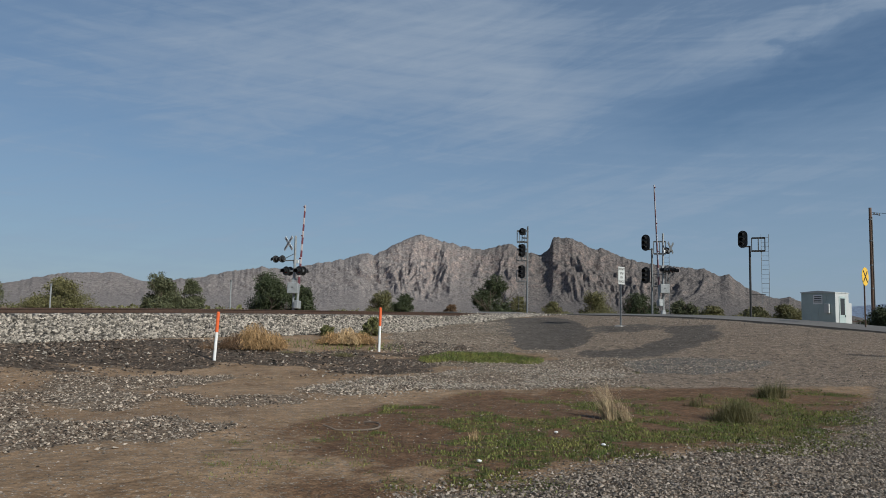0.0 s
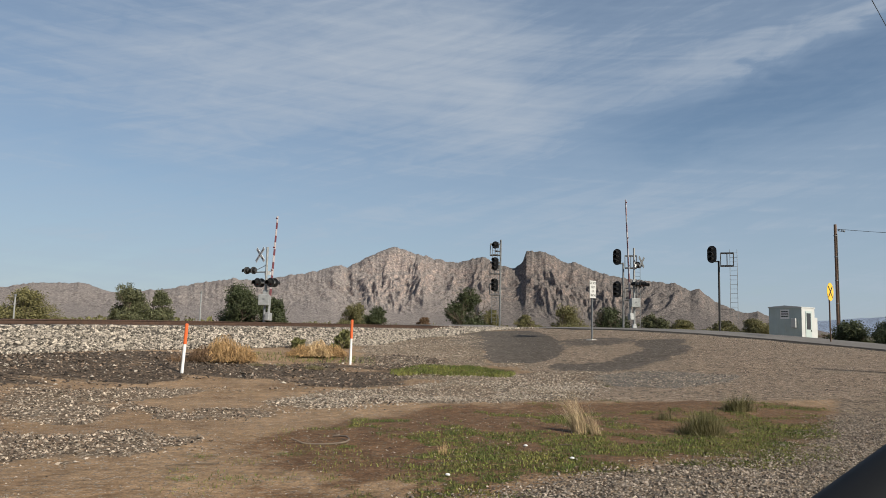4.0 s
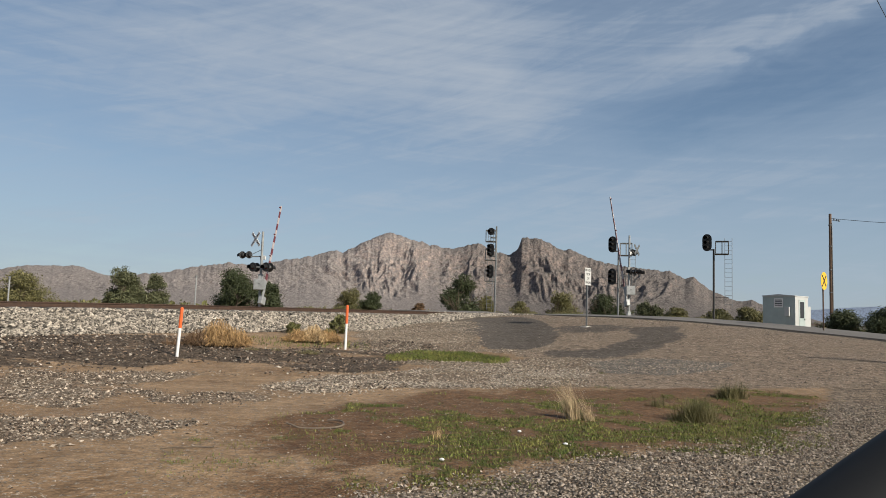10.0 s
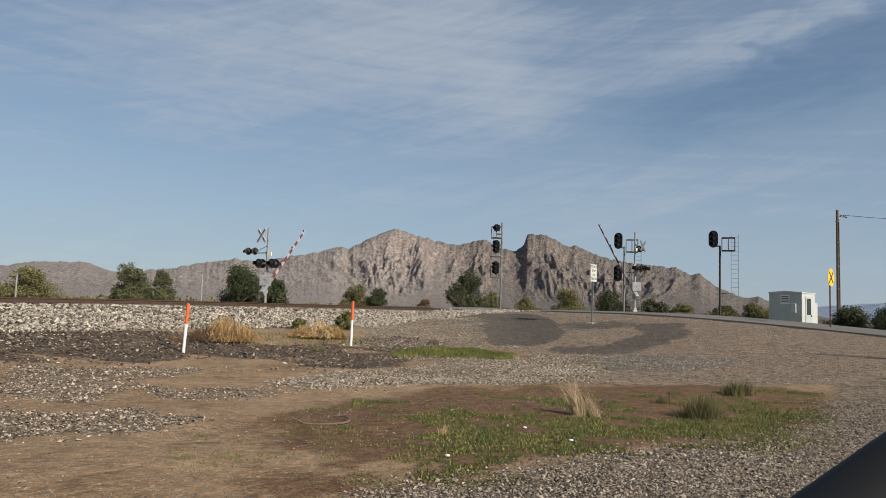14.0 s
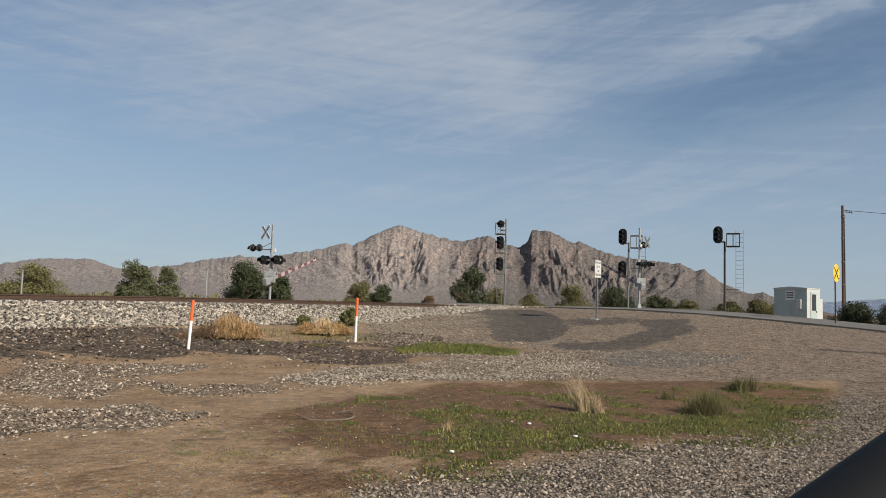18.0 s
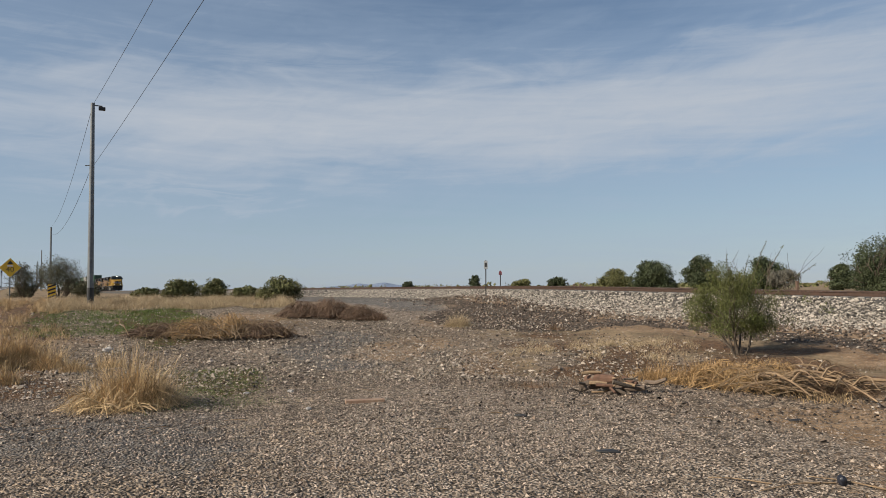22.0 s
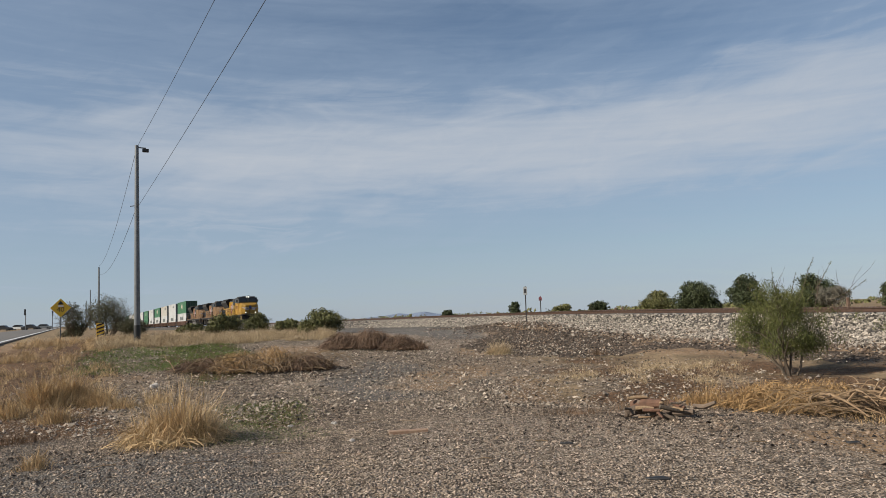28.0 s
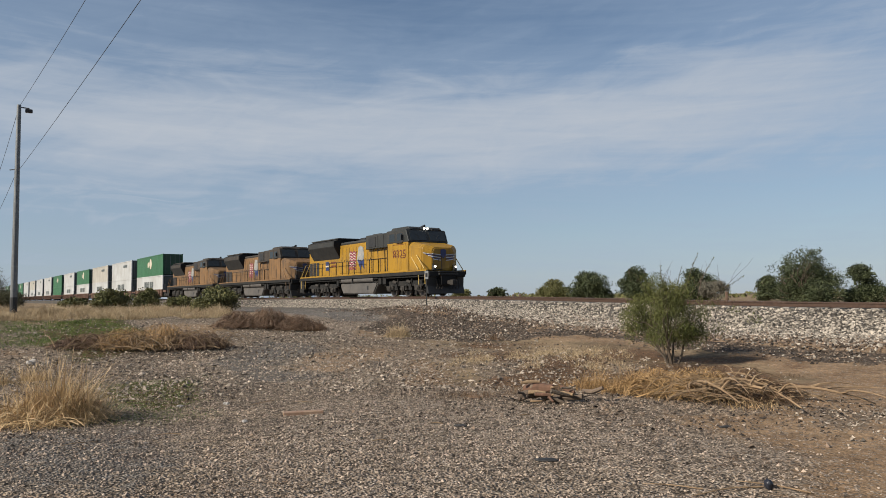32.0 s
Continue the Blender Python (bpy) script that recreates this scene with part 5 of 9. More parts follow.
def far_trees():
    dk, md, gr = "dense dark green desert tree beyond the railway", "olive green desert tree beyond the railway", "bare grey winter tree with thin twigs"
    rows = [  # azimuth, height of the top, distance, width, material, wording
        (-27.7, 1.8, 88, 4.4, M_LEAF_PALE, "pale olive desert tree beyond the railway"), (-21.1, 2.55, 78, 3.1, M_LEAF, md), (-19.1, 2.1, 80, 2.7, M_LEAF, md),
        (-13.3, 2.9, 70, 4.1, M_LEAF_DK, dk), (-10.9, 1.85, 71, 2.5, M_LEAF_DK, dk), (4.0, 3.0, 66, 3.3, M_LEAF_DK, "rounded dark green tree beside the crossing"),
        (-32.8, 2.8, 74, 4.2, M_LEAF, "tall olive green desert tree"), (-41.0, 3.2, 66, 2.6, M_LEAF, "tall twin-crowned olive green tree"), (-39.4, 3.1, 67, 2.4, M_LEAF, "tall twin-crowned olive green tree"),
        (-45.5, 2.1, 66, 4.0, M_LEAF_DK, "rounded dark olive desert tree"), (-53.0, 2.55, 64, 2.1, M_LEAF, "narrow dense green desert tree"),
        (-66.4, 3.55, 54, 5.8, M_LEAF_DK, "large broad dark green tree"), (-69.8, 1.2, 56, 1.8, M_LEAF_DK, "small dark green desert tree"), (-75.2, 1.85, 60, 3.3, M_LEAF_DK, "rounded olive green tree"),
        (-78.7, 3.05, 58, 5.0, M_LEAF_DK, "large olive green tree with an uneven crown"), (-81.2, 1.2, 74, 2.2, M_LEAF_DK, dk), (-86.2, 1.8, 72, 3.8, M_LEAF_DK, dk),
        (-90.3, 2.05, 74, 3.4, M_LEAF_DK, dk), (-93.6, 1.7, 76, 3.7, M_LEAF_DK, dk)]
    for i, (az, el, d, w, mt, lb) in enumerate(rows):
        grown("tree", az, el, d, w * 1.06, 110 + i, mt, lb, leaf=0.0012 * d, clumps=int(75 + 62 * w), per=56, low=-0.02, stems=3)
    shrubs = [(-4.8, 1.6, 84, 3.0, M_LEAF_PALE, "sparse yellowish desert shrub"), (-2.9, 1.5, 80, 2.3, M_LEAF_DK, "round dark green desert shrub"), (6.0, 1.4, 72, 2.3, M_LEAF_PALE, "yellow-green desert shrub near the crossing"),
              (8.8, 1.1, 82, 2.4, M_LEAF_PALE, "yellow-green desert shrub near the crossing"), (12.0, 1.9, 70, 3.6, M_LEAF_PALE, "rounded yellow-green palo verde shrub"),
              (15.1, 1.8, 72, 3.6, M_LEAF_DK, "dark green desert shrub beyond the road"), (18.2, 1.35, 74, 2.5, M_LEAF, "olive desert shrub near the crossing"),
              (20.3, 0.95, 78, 2.6, M_LEAF_PALE, "low yellow-green desert shrub"), (23.0, 0.8, 84, 3.0, M_LEAF_PALE, "low yellow-green desert shrub"), (25.4, 1.05, 80, 2.8, M_LEAF_PALE, "low yellow-green desert shrub"),
              (31.2, 1.05, 52, 3.4, M_LEAF_DK, "dark green bush beside the road"), (33.6, 1.35, 50, 3.2, M_LEAF_DK, "dark green bush beside the road"), (0.6, 0.7, 90, 1.6, M_BROWNWEED, "low reddish-brown desert shrub"),
              (-96.6, 1.25, 78, 2.9, M_CREO, "brownish olive desert shrub"), (-100.9, 0.7, 86, 1.7, M_LEAF_DK, "low dark green shrub"), (-107.3, 0.9, 95, 1.4, M_LEAF_DK, "low dark green shrub"),
              (-112.4, 0.5, 110, 1.4, M_LEAF_DK, "low dark green shrub"), (-103.6, 0.45, 96, 2.2, M_CREO, "low olive desert shrub")]
    for i, (az, el, d, w, mt, lb) in enumerate(shrubs):
        grown("shrub", az, el, d, w, 160 + i, mt, lb, "shrub", leaf=0.0010 * d, clumps=int(55 + 50 * w), per=56, low=-0.05, stems=3)
    for i, (az, el, d, w) in enumerate(((-49.4, 2.25, 68, 3.6), (-55.1, 2.75, 66, 2.2), (-57.7, 2.15, 66, 2.6), (-37.5, 1.4, 72, 2.2), (-72.4, 0.85, 66, 2.8), (-84.6, 0.85, 70, 1.6), (-47.6, 1.5, 70, 1.8))):
        x, y, h = by_view(az, el, d)
        bare_tree(x, y, h, 2 * d * math.tan(radians(w / 2)), 210 + i, gr)


def bare_tree(x, y, h, w, seed, label):
    rng = np.random.default_rng(seed)
    top = thing("bare_tree", pose(x, y, gz(x, y) - 0.05), label, "tree")
    bm = B()
    tips = []
    for i in range(5):
        a = rng.uniform(0, 6.283)
        limb(bm, rng, (0.1 * math.cos(a), 0.1 * math.sin(a), -0.1), (0.5 * w / h * math.cos(a), 0.5 * w / h * math.sin(a), 1), h * 0.62, 0.05, 2, tips)
    part("trunk", bm, M_TWIG, top)
    tips = np.array(tips)
    cen = tips[rng.integers(0, len(tips), 130)] + rng.normal(0, 0.12 * w, (130, 3))
    cen[:, 2] = np.clip(cen[:, 2], 0.2 * h, 0.95 * h)
    v, f = leaf_cloud(rng, cen, np.full(130, 0.12 * w), 26, 0.03, 1.0, 1.4, 20.0)
    mesh_object("twig_crown", v, f, M_LEAF_GREY, top)


M_TWIG = material("pale_grey_bark", (0.198, 0.167, 0.137), (0.137, 0.114, 0.091), 6, 0.95)
far_trees()


def scrub_line():
    """The low scrub of the far plain, as one mass of many clumps."""
    rng = np.random.default_rng(77)
    cen, rad = [], []
    for _ in range(900):
        az = rng.uniform(-150, 45)
        d = rng.uniform(85, 330)
        x, y = at(az, d)
        s, q = TX * x + TY * y, NX * x + NY * y
        if q < 33 and not (az > 12):
            continue
        if abs(s - ROAD_S) < 7:
            continue
        h = rng.uniform(0.3, 1.0) * (1 + d / 420)
        for _ in range(5):
            cen.append((x + rng.normal(0, h), y + rng.normal(0, h), 0.95 + rng.uniform(0.1, 0.8) * h))
            rad.append(h * 0.55)
    v, f = leaf_cloud(rng, np.array(cen), np.array(rad), 9, 0.36)
    tagged(mesh_object("far_scrub", v, f, M_CREO), "low olive desert scrub across the far plain", "scrub", kind="stuff")


scrub_line()


# ---- crossing equipment ----
def lamp_head(parent, x, y, z, turn, r=0.26):
    """One flashing light: round background, hood and lens, looking along local -y before the turn."""
    m = Matrix.Translation((x, y, z)) @ Matrix.Rotation(radians(turn), 4, "Z")
    bm = tube(B(), (0, 0.02, 0), (0, -0.02, 0), r, r, 20)
    disc = part("lamp_background", bm, M_BLACK, parent)
    disc.matrix_basis = m
    bm = B()
    n = 14
    pts = [(0.15 * math.cos(math.pi * (i / n * 1.3 - 0.15)), 0.15 * math.sin(math.pi * (i / n * 1.3 - 0.15))) for i in range(n + 1)]
    a = [bm.verts.new((px, -0.02, pz)) for px, pz in pts]
    b = [bm.verts.new((px, -0.32, pz - 0.03)) for px, pz in pts]
    for i in range(n):
        bm.faces.new((a[i], a[i + 1], b[i + 1], b[i]))
    bmesh.ops.solidify(bm, geom=bm.faces[:], thickness=0.006)
    part("hood", bm, M_BLACK, disc)
    bm = tube(B(), (0, -0.02, 0), (0, -0.06, 0), 0.125, 0.10, 16)
    part("lens", bm, M_GLASSRED, disc, "dark red lens")
    bm = tube(B(), (0, 0.02, 0), (0, 0.17, 0), 0.14, 0.10, 14)
    part("lamp_case", bm, M_BLACK, disc)


def crossbuck(parent, z, turn, size=1.1, shift=0.0, mat=None):
    m = Matrix.Translation((shift, 0, z)) @ Matrix.Rotation(radians(turn), 4, "Z")
    for k, a in enumerate((45, -45)):
        bm = box(B(), -size / 2, size / 2, -0.012, 0.012, -0.09, 0.09, 0.01)
        bl = part("crossbuck_blade", bm, mat or M_WHITE, parent, "grey unpainted back of a crossbuck blade" if mat else "weathered white reflective blade")
        bl.matrix_basis = m @ Matrix.Translation((0, -0.09 - 0.03 * k, 0)) @ Matrix.Rotation(radians(a), 4, "Y")
        for j in (() if mat else (-1, 0, 1)):
            bm = box(B(), j * 0.3 - 0.1, j * 0.3 + 0.1, -0.017, -0.013, -0.022, 0.022)
            part("lettering_bar", bm, M_BLACK, bl, "unreadable black lettering")


def gate(name, az, d, height, pivot_z, front, side, label, buck, shift, back=False, extra=0.0, drop=1.55, slide=0.0):
    """A crossing gate: mast, crossbuck, lights, mechanism and the arm that turns about a level axis."""
    x, y = at(az, d)
    g = thing(name, pose(x, y, gz(x, y), 0, 0, 0), label, "crossing gate", "crossing gates")
    bm = tube(B(), (0, 0, -0.3), (0, 0, height + extra), 0.075, 0.065, 12)
    part("mast", bm, M_ALU, g, "weathered silver mast")
    bm = box(B(), -0.28, 0.28, -0.28, 0.28, -0.25, 0.12, 0.03)
    part("foundation", bm, M_KERB, g)
    bm = box(B(), -0.16, 0.16, -0.16, 0.16, 0.1, 0.5, 0.03, 0.35)
    part("base_casting", bm, M_ALU, g)
    bm = box(B(), -0.30, 0.30, -0.42, -0.08, pivot_z - 0.3, pivot_z + 0.3, 0.03)
    mech = part("mechanism_box", bm, M_ALU, g, "grey gate mechanism box")
    bm = box(B(), -0.06, 0.06, -0.435, -0.42, pivot_z, pivot_z + 0.08, 0.01)
    part("latch", bm, M_STEEL, mech)
    crossbuck(g, height - (0.75 if back else 0.0), buck, 0.95 if back else 1.05, shift, M_STEEL if back else None)
    m = Matrix.Rotation(radians(front), 4, "Z")
    bm = box(B(), -0.62, 0.62, -0.05, 0.05, -0.05, 0.05, 0.012)
    bar = part("light_crossarm", bm, M_ALU, g)
    bar.matrix_basis = Matrix.Translation((slide, 0, height - drop)) @ m
    for sx in (-0.48, 0.48):
        for back in (0, 180):
            o = m @ Vector((sx, -0.16 if back == 0 else 0.16, 0))
            lamp_head(g, o.x + slide, o.y, height - drop, front + back)
    if side:
        o = Matrix.Rotation(radians(front), 4, "Z") @ Vector((side * 1.25, 0, 0))
        bm = tube(B(), (0, 0, height - 0.95), (o.x, o.y, height - 0.95), 0.035, 0.035, 8)
        tube(bm, (0, 0, height - 0.55), (o.x * 0.8, o.y * 0.8, height - 0.93), 0.018, 0.018, 6)
        part("cantilever_arm", bm, M_ALU, g)
        for k, tn in ((0.75, front + side * 75), (1.15, front + side * 75)):
            lamp_head(g, o.x * k, o.y * k, height - 0.95 + 0.1, tn, 0.21)
    bm = box(B(), -0.13, 0.13, -0.1, 0.1, height - 2.25, height - 1.95, 0.02)
    part("bell_box", bm, M_ALU, g)
    bm = box(B(), -0.2, 0.2, -0.025, 0.025, height - 1.12, height - 0.9, 0.01)
    sg = part("track_count_plate", bm, M_WHITE, g, "small white plate with unreadable lettering")
    sg.matrix_basis = m @ Matrix.Translation((0, -0.1, 0))
    return g


def gate_arm(g, length):
    """The moving arm: its own space has x along the arm, and it turns about local y."""
    bm = box(B(), -1.0, 0.25, -0.035, 0.035, -0.09, 0.09, 0.02)
    arm = part("gate_arm", bm, M_ALU, g, "red and white striped gate arm")
    n = 12
    w = (length - 0.25) / n
    for i in range(n):
        bm = B()
        t0, t1 = 0.098 - 0.034 * i / n, 0.098 - 0.034 * (i + 1) / n
        x0, x1 = 0.25 + i * w, 0.25 + (i + 1) * w
        vs = [bm.verts.new(p) for p in ((x0, -0.016, -t0), (x0, 0.016, -t0), (x0, 0.016, t0), (x0, -0.016, t0), (x1, -0.016, -t1), (x1, 0.016, -t1), (x1, 0.016, t1), (x1, -0.016, t1))]
        for f in ((0, 1, 2, 3), (7, 6, 5, 4), (0, 4, 5, 1), (1, 5, 6, 2), (2, 6, 7, 3), (3, 7, 4, 0)):
            bm.faces.new([vs[k] for k in f])
        part("stripe", bm, M_REDSTRIPE if i % 2 == 0 else M_ARMWHITE, arm)
    for k in (0.35, 0.62, 0.97):
        bm = tube(B(), (length * k, 0, 0.05), (length * k, 0, 0.14), 0.045, 0.04, 8)
        part("arm_lamp", bm, M_GLASSRED, arm, "small red arm lamp")
    bm = box(B(), -1.15, -0.7, -0.13, 0.13, -0.2, 0.2, 0.03)
    part("counterweight", bm, M_ALU, arm)
    return arm


def signal_head(parent, x, y, z, turn, lights=3, w=0.62, h=1.15):
    m = Matrix.Translation((x, y, z)) @ Matrix.Rotation(radians(turn), 4, "Z")
    bm = B()
    n = 10
    out = [(w / 2 * math.cos(math.pi * i / n), h / 2 - w / 2 + w / 2 * math.sin(math.pi * i / n)) for i in range(n + 1)]
    out += [(-w / 2 * math.cos(math.pi * i / n), -(h / 2 - w / 2) - w / 2 * math.sin(math.pi * i / n)) for i in range(n + 1)]
    prism(bm, out, -0.02, 0.02)
    plate = part("target_plate", bm, M_BLACK, parent, "black oval target plate")
    plate.matrix_basis = m
    bm = box(B(), -0.16, 0.16, 0.02, 0.32, -h * 0.4, h * 0.4, 0.03)
    part("lamp_case", bm, M_BLACK, plate)
    for i in range(lights):
        zc = (i - (lights - 1) / 2) * 0.32
        bm = B()
        k = 10
        a = [bm.verts.new((0.13 * math.cos(math.pi * (j / k * 1.4 - 0.2)), -0.02, zc + 0.13 * math.sin(math.pi * (j / k * 1.4 - 0.2)))) for j in range(k + 1)]
        b = [bm.verts.new((v.co.x, -0.36, v.co.z - 0.03)) for v in a]
        for j in range(k):
            bm.faces.new((a[j], a[j + 1], b[j + 1], b[j]))
        bmesh.ops.solidify(bm, geom=bm.faces[:], thickness=0.008)
        part("hood", bm, M_BLACK, plate)
        bm = tube(B(), (0, -0.02, zc), (0, -0.05, zc), 0.1, 0.09, 12)
        part("lens", bm, M_LENS, plate)


def ladder(parent, x, y, z0, z1, ax, ay, w=0.4, step=0.3):
    bm = B()
    for k in (-0.5, 0.5):
        tube(bm, (x + ax * w * k, y + ay * w * k, z0), (x + ax * w * k, y + ay * w * k, z1), 0.017, 0.017, 6)
    rails = part("ladder", bm, M_STEEL, parent, "steel access ladder")
    z = z0 + 0.15
    while z < z1:
        bm = tube(B(), (x - ax * w / 2, y - ay * w / 2, z), (x + ax * w / 2, y + ay * w / 2, z), 0.012, 0.012, 5)
        part("rung", bm, M_STEEL, rails)
        z += step


def signal_mast(name, az, d, el_top, heads, turn, ladder_side, label, mat, platform=True, small_top=False):
    """A railway signal: mast, heads at given heights (degrees over the eye), a ladder and a small platform for each."""
    x, y = at(az, d)
    z = gz(x, y)
    H = EYE + d * math.tan(radians(el_top)) - z
    g = thing(name, pose(x, y, z), label, "railway signal", "railway signals")
    part("mast", tube(B(), (0, 0, -0.3), (0, 0, H), 0.075, 0.065, 12), mat, g)
    part("foundation", box(B(), -0.35, 0.35, -0.35, 0.35, -0.25, 0.1, 0.03), M_KERB, g)
    rx, ry = math.cos(radians(az)), -math.sin(radians(az))
    for e in heads:
        hz = EYE + d * math.tan(radians(e)) - z
        o = -0.42
        small = small_top and e == heads[0]
        signal_head(g, rx * o + ry * 0.34, ry * o - rx * 0.34, hz, turn, 1 if small else 3, 0.56 if small_top else 0.62, 0.57 if small else 1.0 if small_top else 1.15)
        bm = tube(B(), (0, 0, hz - 0.45), (rx * o, ry * o, hz - 0.45), 0.05, 0.05, 8)
        part("bracket", bm, M_STEEL, g)
        if platform:
            s1 = 0.12 * ladder_side if ladder_side > 0 else -0.05
            s2 = 0.92 * ladder_side if ladder_side > 0 else -0.8
            for zz in (hz - 0.75, hz + 0.1):
                for off in (-0.28, 0.28):
                    part("platform_rail", tube(B(), (rx * s1 + ry * off, ry * s1 - rx * off, zz), (rx * s2 + ry * off, ry * s2 - rx * off, zz), 0.032, 0.032, 6), mat, g)
                part("platform_rail", tube(B(), (rx * s2 + ry * -0.28, ry * s2 + rx * 0.28, zz), (rx * s2 + ry * 0.28, ry * s2 - rx * 0.28, zz), 0.02, 0.02, 6), mat, g)
            for sa in (s1, (s1 + s2) / 2, s2):
                for off in (-0.28, 0.28):
                    part("platform_post", tube(B(), (rx * sa + ry * off, ry * sa - rx * off, hz - 0.75), (rx * sa + ry * off, ry * sa - rx * off, hz + 0.1), 0.03, 0.03, 6), mat, g)
            bm = box(B(), min(s1, s2), max(s1, s2), -0.28, 0.28, hz - 0.79, hz - 0.75)
            pf = part("platform", bm, mat, g)
            pf.matrix_basis = Matrix.Rotation(radians(-az), 4, "Z")
    return g, H, rx, ry


def make_signals():
    lb = "tall railway signal with black target heads, steel ladder and platforms"
    g, H, rx, ry = signal_mast("railway_signal", 6.6, 56, 6.9, (6.45, 5.0, 3.35), 326, -1, lb, M_STEEL, small_top=True)
    ladder(g, -rx * 0.42 + ry * 0.35, -ry * 0.42 - rx * 0.35, 0.4, H * 0.93, rx, ry, 0.4)
    for zz in (0.35, 0.55, 0.75):
        part("ladder_bracket", tube(B(), (0, 0, H * zz), (-rx * 0.42 + ry * 0.35, -ry * 0.42 - rx * 0.35, H * zz), 0.02, 0.02, 6), M_STEEL, g)
    g, H, rx, ry = signal_mast("railway_signal", 16.0, 53, 5.2, (5.6, 3.15), 318, 1, "two-headed railway signal beside the crossing gate", M_STEEL)
    ladder(g, rx * 0.95, ry * 0.95, 0.3, H, rx, ry, 0.4)
    g, H, rx, ry = signal_mast("railway_signal", 22.85, 52, 5.3, (5.75,), 318, 1, "single-headed black railway signal with a hanging steel ladder", M_BLACK)
    ladder(g, rx * 0.92, ry * 0.92, H * 0.26, H + 0.75, rx, ry, 0.45)
    for zz in (0.38, 0.93):
        part("ladder_bracket", tube(B(), (0, 0, H * zz), (rx * 0.92, ry * 0.92, H * zz), 0.02, 0.02, 6), M_BLACK, g)


make_signals()
GATE_L = gate("crossing_gate", -11.52, 42, 4.3, 1.78, 150, 1, "silver crossing gate with striped arm and black flashing lights", -43, -0.30, extra=0.45)
ARM_L = gate_arm(GATE_L, 4.8)
GATE_R = gate("crossing_gate", 16.8, 50.5, 5.4, 1.9, 60, 1, "silver crossing gate with striped arm beside a railway signal", 45, 0.42, back=True, extra=0.2, drop=2.25, slide=0.42)
ARM_R = gate_arm(GATE_R, 7.1)


def marker_post(az, d, lean, tall, label):
    x, y = at(az, d)
    g = thing("marker_post", pose(x, y, gz(x, y), 0, lean, 0), label, "marker post", "utility marker posts")
    part("post", tube(B(), (0, 0, -0.2), (0, 0, tall * 0.6), 0.040, 0.040, 12), M_WHITE, g)
    bm = tube(B(), (0, 0, tall * 0.58), (0, 0, tall - 0.03), 0.044, 0.044, 12)
    tube(bm, (0, 0, tall - 0.03), (0, 0, tall), 0.044, 0.026, 12)
    part("orange_sleeve", bm, M_ORANGE, g, "orange plastic sleeve")


marker_post(-17.18, 20.3, 2.5, 1.28, "white plastic utility marker post with an orange top")
marker_post(-4.9, 23.4, 0.5, 1.4, "white plastic utility marker post with an orange top")


def stop_sign():
    x, y = at(13.66, 33)
    g = thing("regulatory_sign", pose(x, y, gz(x, y), 0, 0, 50), "white rectangular regulatory sign on a steel post", "road sign")
    part("post", box(B(), -0.03, 0.03, -0.03, 0.03, -0.3, 2.55, 0.008), M_STEEL, g)
    part("footing", box(B(), -0.3, 0.3, -0.15, 0.15, -0.1, 0.03, 0.02), M_KERB, g)
    pn = part("sign_panel", box(B(), -0.30, 0.30, -0.05, -0.035, 1.83, 2.6, 0.005), M_CREAMSIGN, g, "white reflective sign panel")
    for i, wd in enumerate(("DO NOT", "STOP", "ON", "TRACKS")):
        text_part("lettering", wd, 0.145, Matrix.Translation((0, -0.053, 2.49 - 0.18 * i)) @ Matrix.Rotation(radians(90), 4, "X"), M_BLACK, pn, 0.002)


stop_sign()


